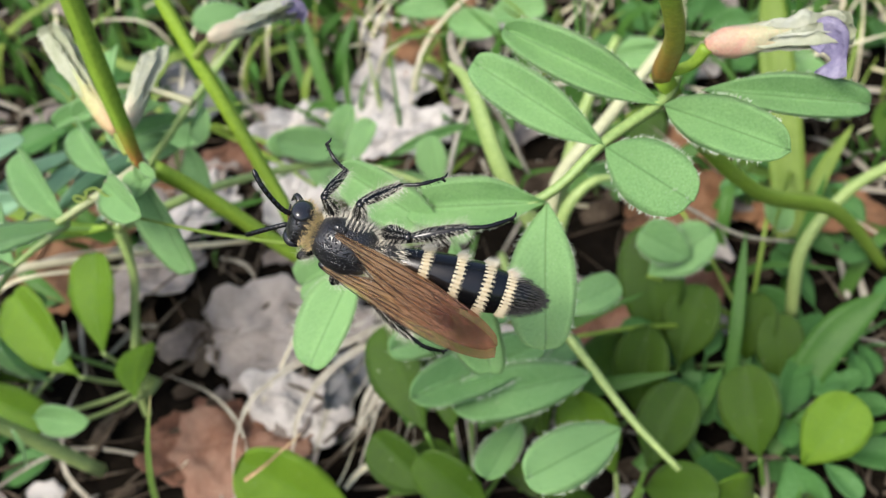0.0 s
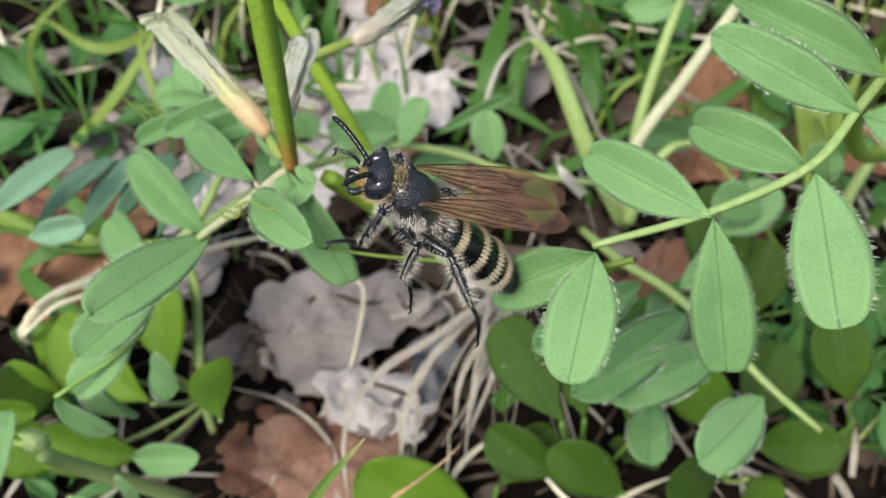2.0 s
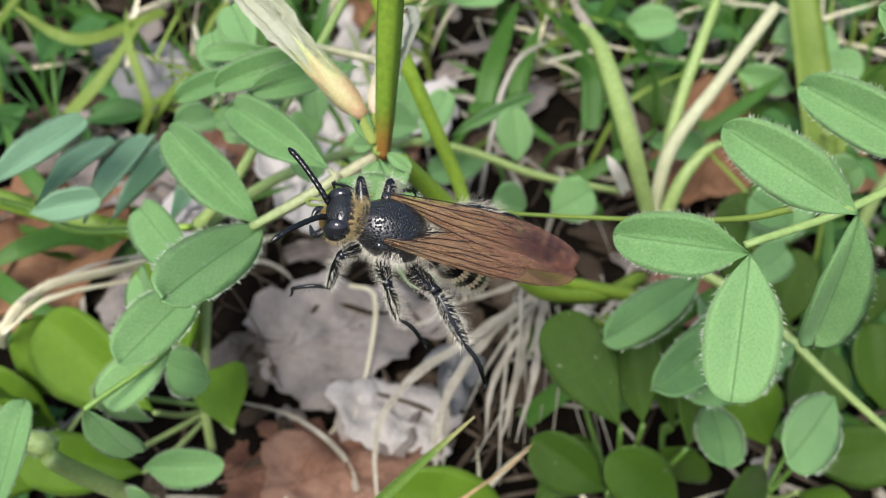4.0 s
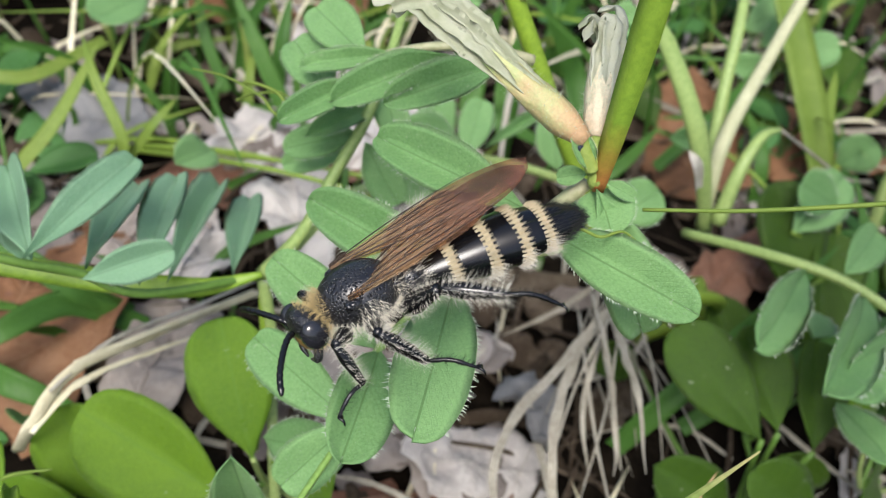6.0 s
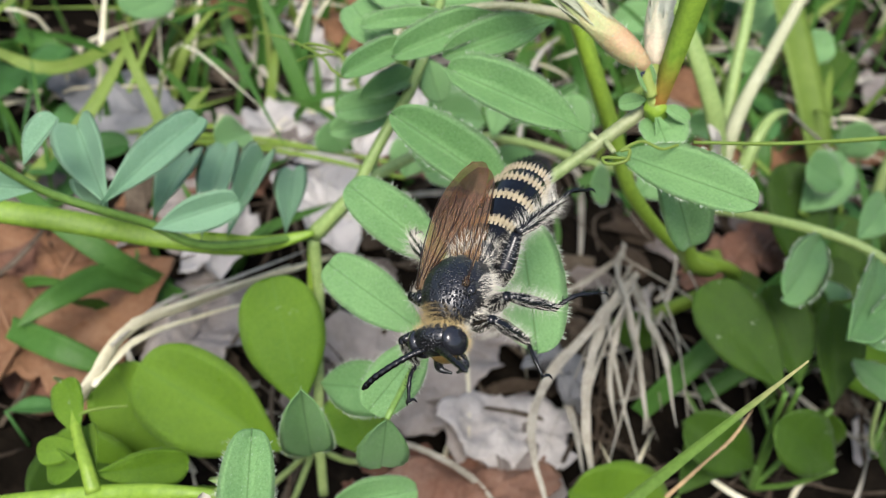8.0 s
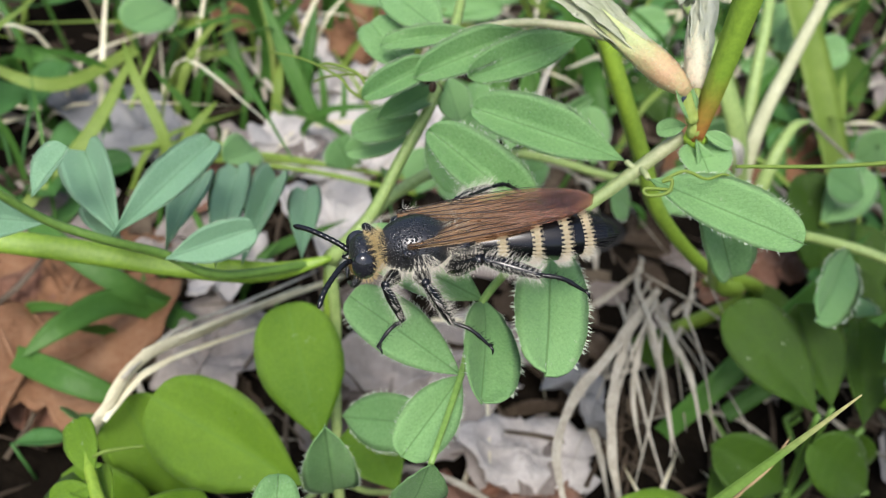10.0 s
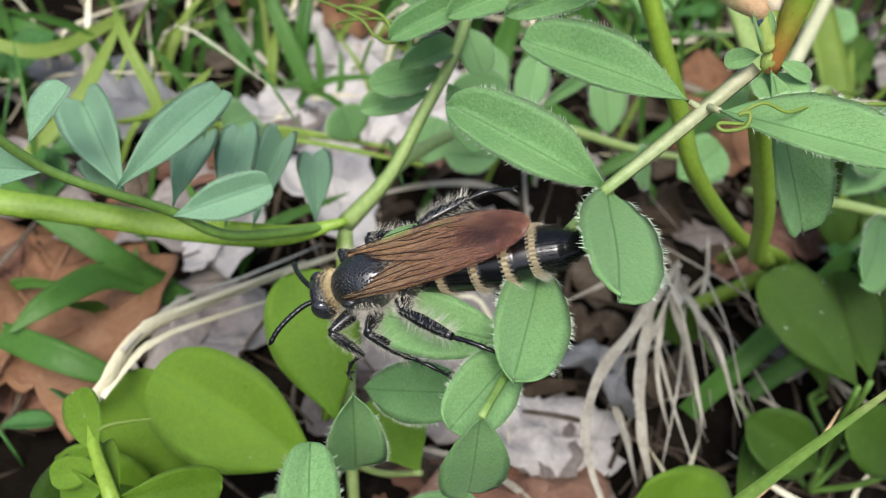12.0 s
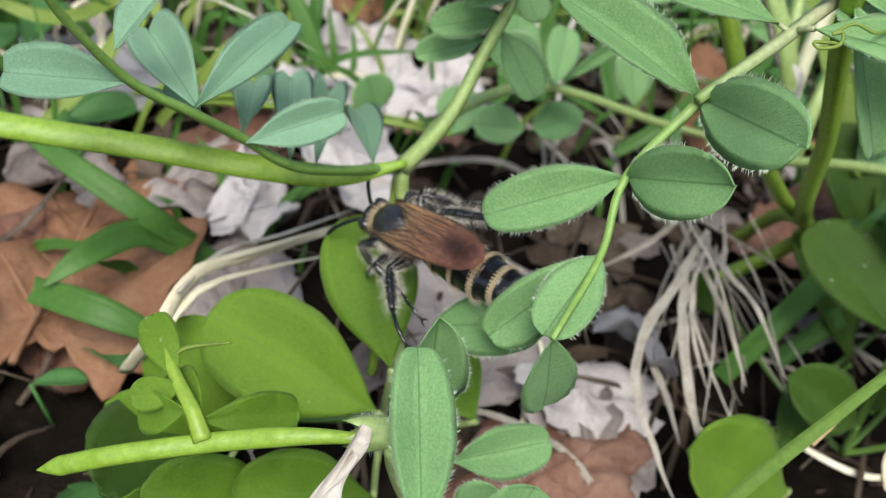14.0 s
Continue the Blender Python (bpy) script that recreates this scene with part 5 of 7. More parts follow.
# its leaf behind the flowers
tube("leaf_stalk", [(-2.47, 8.25, 5.75), (-2.76, 8.32, 5.81), (-3.18, 8.51, 5.77), (-3.57, 8.62, 5.66), (-3.80, 8.73, 5.49)], (0.05, 0.045, 0.04, 0.035, 0.025), M_RACHIS, plant_a, "pale leaf stalk", sides=7)
for b, t, w, k in (((-2.77, 8.17, 5.81), (-3.75, 8.14, 5.56), 0.34, 0), ((-3.13, 8.44, 5.73), (-4.12, 8.37, 5.43), 0.34, 2), ((-3.53, 8.60, 5.66), (-4.27, 8.82, 5.47), 0.20, 1),
                   ((-3.82, 8.55, 5.46), (-4.52, 8.49, 5.18), 0.26, 2), ((-4.00, 8.70, 5.21), (-4.22, 9.32, 5.38), 0.42, 1), ((-3.75, 8.75, 5.54), (-4.01, 9.46, 5.62), 0.42, 3)):
    leaf("leaflet", VETCH[k], b, t, w, plant_a)

for pts in ([(-3.80, 8.73, 5.49), (-4.10, 8.72, 5.20), (-4.37, 8.69, 5.00), (-4.48, 8.88, 4.95), (-4.55, 9.04, 5.00), (-4.80, 9.33, 5.02), (-5.05, 9.50, 5.00)],
            [(-4.37, 8.69, 5.00), (-4.42, 8.92, 5.10), (-4.60, 9.16, 5.06), (-4.66, 9.30, 4.94), (-4.52, 9.36, 4.88), (-4.42, 9.22, 4.92)],
            [(-4.10, 8.72, 5.20), (-4.30, 8.95, 5.02), (-4.36, 9.20, 4.90), (-4.58, 9.28, 4.84), (-4.74, 9.14, 4.90)]):
    tube("tendril", pts, (0.016, 0.015, 0.013, 0.009), M_GRASS_PALE, plant_a, "fine branched yellow-green tendril", sides=5)

# The plant on which the wasp sits first.
plant_b = vetch((6.46, 10.59, 1.20), "common vetch with a pinkish withering flower and hairy leaflets")
rachis_b = tube("leaf_stalk", [(2.81, 6.99, 7.23), (2.68, 6.79, 7.13), (2.23, 6.29, 7.20), (1.74, 5.86, 7.04), (0.88, 5.61, 6.87), (-0.07, 5.49, 6.73)], (0.056, 0.052, 0.048, 0.042, 0.036, 0.030), M_RACHIS_B, plant_b, "ridged pale green leaf stalk", sides=8, ridge=0.08)
leaf_lb0 = leaf("leaflet", VETCH[0], (2.68, 6.79, 7.13), (1.35, 7.20, 7.80), 0.42, rachis_b)
leaf_rb0 = leaf("leaflet", ROUND[1], (2.68, 6.79, 7.13), (3.60, 5.98, 7.60), 0.46, rachis_b)
leaf_lb1 = leaf("leaflet", VETCH[1], (2.23, 6.29, 7.20), (1.10, 6.81, 7.73), 0.44, rachis_b)
leaf_rb1 = leaf("leaflet", ROUND[0], (2.23, 6.29, 7.20), (2.96, 5.57, 7.37), 0.56, rachis_b)
leaf_lb2 = leaf("leaflet", VETCH[2], (1.74, 5.86, 7.04), (0.98, 6.84, 6.87), 0.47, rachis_b)
leaf_rb2 = leaf("leaflet", VETCH[3], (1.74, 5.86, 7.04), (1.65, 4.71, 6.68), 0.60, rachis_b)
leaf_lb3 = leaf("leaflet", VETCH[0], (0.88, 5.61, 6.87), (0.00, 6.41, 6.89), 0.47, rachis_b)
leaf_rb3 = leaf("leaflet", VETCH[3], (0.88, 5.61, 6.87), (0.96, 4.81, 5.80), 0.52, rachis_b)
leaf_lb4 = leaf("leaflet", VETCH[2], (-0.07, 5.49, 6.73), (-0.92, 5.44, 6.25), 0.46, rachis_b)
leaf_rb4 = leaf("leaflet", VETCH[1], (-0.07, 5.49, 6.73), (-0.45, 4.55, 6.45), 0.54, rachis_b)
tube("stem", [(6.81, 10.77, 0.20), (5.48, 9.95, 2.40), (4.18, 8.87, 3.80), (3.19, 7.85, 5.60), (2.62, 6.75, 7.35)], (0.10, 0.11, 0.10, 0.10, 0.09), M_STEM, plant_b, sides=8, ridge=0.1)
tube("stem", [(2.62, 6.75, 7.35), (2.66, 6.30, 8.10), (2.50, 5.96, 8.91), (2.40, 5.59, 9.68)], (0.09, 0.085, 0.085, 0.08), M_STEM_RB, plant_b, "green stem with an orange-red node", sides=8, ridge=0.08)
flower((2.96, 6.77, 7.64), (4.29, 7.04, 7.63), 0.135, plant_b, M_CALYX_R, 7, True, 0.0)
blade("petal", [(3.82, 6.89, 7.65), (3.97, 6.83, 7.64), (4.03, 6.72, 7.53), (3.99, 6.60, 7.43)], 0.30, M_VIOLET, plant_b, "drooping violet petal", fold=0.8, profile=lambda t: 0.7 + 0.3 * math.sin(7 * t), twist=0.4)
tube("flower_stalk", [(2.62, 6.75, 7.35), (2.86, 6.72, 7.48), (2.97, 6.75, 7.63)], (0.05, 0.05, 0.06), M_STEM, plant_b, sides=7)
leaf("leaflet", VETCH[1], (2.95, 6.65, 7.27), (4.31, 6.58, 7.21), 0.36, plant_b)
tube("stem", [(5.19, 9.71, 0.30), (5.19, 10.05, 1.50), (5.72, 10.44, 2.30), (6.23, 10.51, 2.80)], (0.10, 0.10, 0.09, 0.08), M_PALE_STEM, plant_b, sides=8)
tube("tendril", [(-2.45, 6.35, 5.85), (-1.7, 6.1, 5.95), (-0.7, 5.75, 6.2), (-0.1, 5.5, 6.45), (0.25, 5.45, 6.6)], (0.014, 0.018, 0.024, 0.032), M_GRASS_PALE, plant_b, "thin hairy tendril", sides=7)

# The podded plant.
plant_c = vetch((-4.69, 7.55, 0.90), "common vetch with a flat green seed pod and bluish leaflets")
CN = Vector((-4.56, 8.76, 3.00))
tube("stem", [(-4.60, 7.42, 0.20), (-4.63, 7.67, 0.90), (-4.56, 8.20, 1.70), (-4.50, 8.56, 2.30), CN], (0.062, 0.062, 0.06, 0.06, 0.07), M_PALE_STEM, plant_c, sides=8, ridge=0.08)
tube("stem", [(-4.75, 8.13, 0.90), (-4.59, 8.49, 1.90), (-4.54, 8.81, 2.70), CN], (0.050, 0.050, 0.050, 0.048), M_STEM, plant_c, sides=8, ridge=0.06)
tube("stem", [CN, (-4.18, 8.79, 3.50), (-3.83, 9.03, 4.00), (-3.45, 9.35, 4.40), (-3.08, 9.90, 4.70), (-2.67, 10.64, 5.00)], (0.085, 0.062, 0.056, 0.052, 0.050, 0.046), M_PALE_STEM, plant_c, sides=8, ridge=0.08)
pod([(-4.60, 8.62, 3.18), (-5.18, 8.68, 3.06), (-5.91, 8.85, 3.11), (-6.82, 9.16, 3.20), (-7.74, 9.55, 3.21), (-8.50, 9.87, 3.25)], 0.225, 0.11, plant_c, "flat green seed pod with faint seed swellings")
rachis_p = tube("leaf_stalk", [CN, (-5.69, 8.35, 3.45), (-6.20, 8.42, 3.75), (-6.64, 8.31, 4.10), (-7.08, 8.31, 4.40), (-7.47, 8.24, 4.90), (-7.64, 8.17, 5.20)], (0.045, 0.042, 0.040, 0.037, 0.034, 0.028), M_RACHIS_DARK, plant_c, sides=7, ridge=0.06)
leaf("leaflet", PINNA[0], (-6.21, 8.36, 3.75), (-5.46, 8.32, 4.00), 0.34, rachis_p, (-0.3, -0.75, 0.6))
leaf("leaflet", PINNA[1], (-6.63, 8.35, 4.10), (-5.64, 9.14, 4.40), 0.36, rachis_p)
leaf("leaflet", PINNA[2], (-6.56, 8.38, 4.05), (-6.70, 9.49, 4.10), 0.44, rachis_p)
leaf("leaflet", PINNA[1], (-6.17, 8.55, 3.70), (-5.55, 10.12, 3.30), 0.36, rachis_p)
leaf("leaflet", PINNA[1], (-5.74, 8.54, 3.40), (-5.18, 10.15, 3.30), 0.38, rachis_p)
leaf("leaflet", PINNA[0], (-5.49, 8.58, 3.30), (-4.74, 10.20, 3.00), 0.34, rachis_p)
leaf("leaflet", PINNA[1], (-4.86, 8.74, 3.10), (-4.39, 10.22, 2.80), 0.36, rachis_p)
leaf("leaflet", PINNA[0], (-7.08, 8.29, 4.40), (-7.84, 8.67, 4.30), 0.40, rachis_p)
leaf("leaflet", PINNA[2], (-7.17, 8.38, 4.60), (-6.87, 8.56, 4.90), 0.26, rachis_p, (-0.7, -0.4, 0.5))
leaf("leaflet", PINNA[2], (-6.58, 8.35, 4.00), (-6.67, 9.08, 3.80), 0.26, rachis_p)
leaf("leaflet", VETCH[3], (-4.88, 7.18, 2.60), (-4.45, 6.52, 3.20), 0.50, plant_c)
leaf("leaflet", VETCH[0], (-5.07, 6.69, 2.20), (-5.30, 6.47, 3.40), 0.46, plant_c)
for b, t, w, k in (((-3.53, 9.37, 4.20), (-4.24, 9.26, 4.20), 0.34, 1), ((-3.41, 9.44, 4.00), (-3.18, 8.94, 3.60), 0.40, 3), ((-3.56, 9.47, 3.90), (-4.20, 9.57, 3.70), 0.30, 2),
                   ((-3.16, 9.78, 4.40), (-3.14, 9.31, 4.20), 0.34, 1), ((-3.26, 9.65, 4.30), (-4.07, 9.08, 4.50), 0.26, 0)):
    leaf("leaflet", VETCH[k], b, t, w, plant_c)
tube("side_stem", [(-4.46, 8.82, 3.00), (-3.43, 9.85, 2.80), (-2.02, 10.67, 2.50), (-1.00, 10.80, 2.20), (0.06, 10.55, 1.90), (1.48, 10.64, 1.40)], (0.08, 0.07, 0.06, 0.06, 0.05), M_PALE_STEM, plant_c, sides=7)
for b, t, w, k in (((-1.65, 10.87, 2.60), (-2.62, 10.64, 3.00), 0.55, 0), ((-1.63, 10.64, 2.50), (-1.31, 11.11, 3.00), 0.42, 3), ((-0.26, 10.62, 2.10), (-0.38, 10.93, 2.80), 0.5, 1),
                   ((-1.90, 11.02, 2.20), (-1.71, 11.60, 2.90), 0.5, 2), ((-1.57, 10.99, 1.60), (-2.25, 11.11, 1.70), 0.5, 1), ((-0.49, 11.27, 1.60), (-1.40, 10.88, 1.70), 0.5, 3),
                   ((-1.18, 11.09, 2.20), (0.09, 11.58, 2.50), 0.2, 0)):
    leaf("leaflet", VETCH[k], b, t, w, plant_c)

# The low vetch with the second pod.
plant_d = vetch((-5.21, 6.59, 1.60), "low vetch shoot with a young pod and a white withered petal")
tube("stem", [(-4.77, 6.23, 0.60), (-5.61, 5.95, 2.40), (-5.83, 5.85, 3.00)], (0.10, 0.10, 0.09), M_PALE_STEM, plant_d, sides=8)
pod([(-5.81, 5.89, 3.00), (-6.35, 6.09, 3.00), (-6.87, 6.35, 2.80), (-7.48, 6.57, 2.60), (-7.81, 6.73, 2.40), (-8.00, 6.81, 2.30)], 0.14, 0.08, plant_d, "young green pod with a thin beak")
flower((-5.78, 5.96, 3.00), (-6.48, 6.17, 3.00), 0.13, plant_d, M_PALE_STEM, 12, False)
for k, pts in enumerate(([(-6.58, 5.42, 3.08), (-6.49, 5.52, 3.25), (-6.35, 5.60, 3.43), (-6.25, 5.68, 3.60)], [(-6.60, 5.48, 2.96), (-6.50, 5.54, 3.18), (-6.32, 5.60, 3.47)])):
    blade("petal", pts, 0.24, M_DRY_PETAL, plant_d, "white withered petal", fold=0.9, profile=lambda t: 0.9 - 0.55 * t + 0.15 * math.sin(9 * t), twist=0.6 + k)
leaf("leaflet", VETCH[1], (-6.13, 4.94, 3.40), (-5.88, 5.82, 4.02), 0.40, plant_d)
leaf("leaflet", VETCH[2], (-5.10, 6.13, 2.20), (-4.27, 6.02, 2.30), 0.42, plant_d)
leaf("leaflet", ROUND[1], (-5.42, 5.06, 2.60), (-5.20, 5.12, 3.20), 0.5, plant_d)
leaf("leaflet", VETCH[3], (-5.16, 5.70, 2.00), (-4.98, 5.60, 2.40), 0.5, plant_d)
tube("shoot", [(-6.99, 6.39, 2.80), (-7.02, 6.59, 2.90), (-7.06, 6.97, 2.90), (-7.06, 7.44, 2.90)], (0.07, 0.06, 0.05, 0.03), M_STEM, plant_d, sides=7)
for b, t, w, k in (((-7.05, 6.86, 2.90), (-7.12, 7.46, 3.00), 0.28, 2), ((-7.02, 6.80, 2.90), (-7.38, 6.79, 2.90), 0.24, 0), ((-7.04, 6.59, 2.90), (-7.37, 6.81, 2.70), 0.30, 1),
                   ((-7.01, 6.53, 2.85), (-6.18, 6.59, 2.60), 0.34, 0), ((-6.96, 6.51, 2.80), (-7.02, 7.12, 2.80), 0.24, 1)):
    leaf("leaflet", BROAD[k % 2], b, t, w, plant_d)
tube("tendril", [(-7.06, 7.06, 2.90), (-6.96, 7.05, 3.00), (-6.80, 7.05, 3.00), (-6.63, 7.03, 3.00)], (0.016, 0.018, 0.01), M_GRASS_PALE, plant_d, sides=6)

# The low vetch beside the broad herb.
plant_e = vetch((1.37, 9.35, 1.60), "trailing vetch stem with bluish rounded leaflets")
tube("stem", [(0.84, 9.15, 2.20), (1.11, 8.17, 2.80), (1.63, 7.46, 3.00), (2.11, 6.84, 2.90), (2.60, 6.24, 2.70), (3.16, 5.77, 2.40)], (0.06, 0.065, 0.065, 0.06, 0.05, 0.04), M_PALE_STEM, plant_e, sides=8)
for b, t, w, k in (((1.29, 7.66, 3.00), (-0.16, 6.57, 3.47), 0.52, 0), ((1.73, 7.17, 3.00), (0.28, 5.90, 3.60), 0.62, 1), ((2.16, 6.72, 2.90), (0.66, 5.97, 3.30), 0.62, 1),
                   ((1.27, 6.43, 2.20), (0.98, 5.43, 2.70), 0.5, 0), ((2.49, 6.10, 2.70), (1.50, 5.20, 3.10), 0.66, 0), ((1.73, 7.53, 3.00), (2.44, 7.89, 3.20), 0.46, 1)):
    leaf("leaflet", ROUND[k], b, t, w, plant_e)
for b, t, w, k in (((-0.35, 9.57, 2.30), (-0.85, 9.32, 2.75), 0.5, 0), ((-0.03, 9.45, 2.30), (0.39, 9.39, 2.75), 0.6, 1), ((3.50, 9.37, 2.00), (2.81, 9.49, 2.40), 0.6, 0)):
    leaf("leaflet", ROUND[k], b, t, w, plant_e)

# Far vetch leaves near the upper edge of the view.
def far_vetch(at, label, leaves):
    p = vetch(at, label)
    root = Vector(at)
    for k, (b, t, w) in enumerate(leaves):
        tube("leaf_stalk", [root, root.lerp(Vector(b), 0.6) + Vector((0, 0, 0.15)), b], (0.04, 0.035, 0.03), M_STEM, p, sides=6)
        leaf("leaflet", VETCH[k % 4], b, t, w, p)


far_vetch((0.05, 17.13, 0.20), "vetch leaves behind the straw", (
    ((-0.74, 15.58, 1.60), (0.30, 14.97, 1.90), 0.6), ((0.01, 15.76, 1.60), (1.10, 15.67, 1.90), 0.6), ((2.39, 14.48, 1.60), (3.30, 14.32, 1.80), 0.6), ((-1.87, 16.26, 1.40), (-0.81, 16.14, 1.60), 0.5)))
far_vetch((6.78, 14.50, 0.20), "vetch leaves behind the grass shoot", (
    ((5.04, 13.55, 1.60), (5.92, 13.58, 2.00), 0.7), ((5.52, 13.22, 1.60), (6.17, 12.95, 1.90), 0.6), ((5.23, 13.13, 1.20), (4.17, 13.17, 1.60), 0.5), ((5.02, 14.01, 1.60), (5.72, 14.06, 2.00), 0.6)))
far_vetch((-6.06, 14.35, 0.20), "bluish vetch leaves behind the flowers", (
    ((-4.48, 12.07, 1.80), (-4.99, 11.48, 2.20), 0.5), ((-3.11, 12.17, 1.20), (-3.31, 12.20, 1.70), 0.6), ((-2.48, 11.27, 1.40), (-2.25, 11.57, 1.90), 0.6), ((-4.82, 16.02, 1.60), (-5.58, 15.23, 1.90), 0.7), ((-1.86, 11.83, 1.00), (-2.22, 11.97, 1.40), 0.6)))
far_vetch((4.55, 9.54, 0.20), "vetch leaves at the side of the herb", (
    ((1.94, 8.06, 1.80), (1.46, 7.22, 2.40), 0.6), ((2.93, 9.35, 1.60), (3.77, 9.69, 2.20), 0.7), ((3.22, 11.66, 1.20), (2.03, 11.31, 1.80), 0.5), ((4.76, 10.70, 1.40), (4.92, 10.41, 2.00), 0.6)))

# ---- the wasp ----
def gaster_radius(t):
    return 0.215 * (1 - 0.34 * max(0.0, (t - 0.55) / 0.45)) * math.sin(math.pi * (0.20 + 0.60 * t)) ** 0.7 * math.sqrt(max(0.0, 1 - max(0.0, (t - 0.84) / 0.16) ** 2))


PLATES = (0.0, 0.175, 0.395, 0.585, 0.745, 0.87, 1.0)


def plate_rise(t):
    """How far back a place on the abdomen lies on its plate, 0 at the front rim and 1 at the rear."""
    for a, b in zip(PLATES, PLATES[1:]):
        if t < b:
            return max(0.0, t - a) / (b - a)
    return 1.0


def build_wasp():
    """Origin in the middle of the thorax; y runs forwards, z up, x to its right; lengths in cm."""
    wasp = thing("scoliid_wasp", (0, 0, 0), "black hairy wasp with cream bands and amber wings on vetch", "wasp")
    # thorax with its humped back, furrowed shield and rounded rear
    def furrow(v):
        w = Vector((v.x * (1 - 0.10 * v.y / 0.33), v.y, v.z * (0.95 if v.z < 0 else 1.08)))
        if v.z > 0:
            w.z -= 0.012 * (math.exp(-((abs(v.x) - 0.085) / 0.012) ** 2) + 0.7 * math.exp(-(v.x / 0.010) ** 2))
        return w

    hump = ellipsoid((0, 0.04, 0.02), (0.225, 0.29, 0.205), 26, 44, furrow)
    scut = ellipsoid((0, -0.20, 0.06), (0.155, 0.085, 0.085))
    rear = ellipsoid((0, -0.30, 0.00), (0.19, 0.13, 0.17))
    thorax = solid("thorax", joined(hump, scut, rear), M_CUTICLE, wasp)
    hairs("collar_hair", hump, 1700, 0.085, (0, 0.15, 0.25), 1, M_GOLD, thorax, (0, 0, 0), "golden collar of hair", lambda p: p.y > 0.26 and p.z > -0.18, 0.0008)
    hairs("flank_hair", hump, 3400, 0.10, (0, -0.2, -0.2), 2, M_PALE_HAIR, thorax, (0, 0, 0), "pale hair on the flanks", lambda p: p.z < -0.02 or abs(p.x) > 0.21, 0.0008)
    hairs("rump_hair", joined(rear, scut), 2600, 0.10, (0, -0.5, 0.2), 3, M_PALE_HAIR, thorax, (0, 0, 0), "pale hair at the waist", None, 0.0010)
    for sx in (-1, 1):
        solid("tegula", ellipsoid((sx * 0.20, 0.12, 0.11), (0.040, 0.060, 0.035), 8, 12), M_CUTICLE, thorax)
    # head, eyes, face, jaws, antennae
    skull = ellipsoid((0, 0.42, -0.02), (0.185, 0.105, 0.165), 14, 22)
    head = solid("head", skull, M_CUTICLE, wasp, (0, 0.36, 0))
    for sx in (-1, 1):
        solid("eye", ellipsoid((sx * 0.128, 0.435, 0.0), (0.066, 0.092, 0.118), 14, 18), M_EYE, head, (sx * 0.165, 0.485, 0.0), "glossy dark compound eye")
        solid("mandible", tube_data([(sx * 0.08, 0.48, -0.13), (sx * 0.10, 0.54, -0.18), (sx * 0.02, 0.57, -0.21)], (0.035, 0.028, 0.008), 7), M_CUTICLE, head, (sx * 0.09, 0.53, -0.15))
    solid("face", ellipsoid((0, 0.495, -0.08), (0.09, 0.05, 0.09), 8, 14), M_FACE, head, (0, 0.55, -0.09), "yellowish hairy face")
    hairs("head_hair", skull, 1600, 0.05, (0, -0.2, -0.2), 4, M_GOLD, head, (0, 0.46, 0), "", lambda p: p.y < 0.39 or p.z < -0.08, 0.0010)
    feelers = []
    for sx in (-1, 1):
        pts = [(sx * 0.05, 0.51, -0.01), (sx * 0.10, 0.58, 0.03), (sx * 0.19, 0.68, 0.05), (sx * 0.29, 0.78, 0.05), (sx * 0.38, 0.86, 0.02)]
        radii = [0.0185 if i % 2 else 0.0235 for i in range(23)]
        radii[0], radii[-1] = 0.016, 0.010
        v, f = tube_data(pts, radii, 8, 14)
        feelers.append(solid("antenna", (v, f), M_LEG, wasp, pts[0]))
    # gaster: one tapering body with cream bands at the rear rims of its plates
    g0 = Vector((0, -0.40, -0.03))
    sides, rings = 36, 60
    verts, faces = [], []
    for i in range(rings + 1):
        t = i / rings
        step = 0.97 + 0.09 * plate_rise(t)
        r = max(0.012, gaster_radius(t) * step)
        sag = -0.10 * t * t
        for j in range(sides):
            a = 2 * math.pi * j / sides
            verts.append(g0 + Vector((math.cos(a) * r, -1.22 * t, math.sin(a) * r * 0.86 + sag)))
    for i in range(rings):
        for j in range(sides):
            p, q = i * sides + j, i * sides + (j + 1) % sides
            faces.append((p, q, q + sides, p + sides))
    faces.append(tuple(rings * sides + j for j in range(sides)))
    gaster = solid("abdomen", (verts, faces), M_GLOSS, wasp, g0, "glossy black banded abdomen")
    for k, t0 in enumerate(q - 0.014 for q in PLATES[1:5]):
        bv, bf = [], []
        for i in range(5):
            t = t0 - 0.022 + 0.034 * i / 4
            r = gaster_radius(t) * (0.97 + 0.09 * plate_rise(t)) + 0.004
            for j in range(sides):
                a = 2 * math.pi * j / sides
                wav = 0.004 * math.sin(5 * a + k) + 0.002 * math.sin(23 * a) if i in (0, 4) else 0
                bv.append(g0 + Vector((math.cos(a) * r, -1.22 * t + wav, math.sin(a) * r * 0.86 - 0.10 * t * t)))
        for i in range(4):
            for j in range(sides):
                p, q = i * sides + j, i * sides + (j + 1) % sides
                bf.append((p, q, q + sides, p + sides))
        band = solid("band", (bv, bf), M_BAND, gaster, g0, "cream hair band")
        y_mid = -0.40 - 1.22 * (t0 - 0.02)
        hairs("fringe", (verts, faces), 4200, 0.056, (0, -2.2, 0), 20 + k, M_CREAM_HAIR, gaster, g0, "pale hair fringe", lambda p: abs(p.y - y_mid) < 0.030, 0.0010, g0 + Vector((0, y_mid + 0.40, 0)))
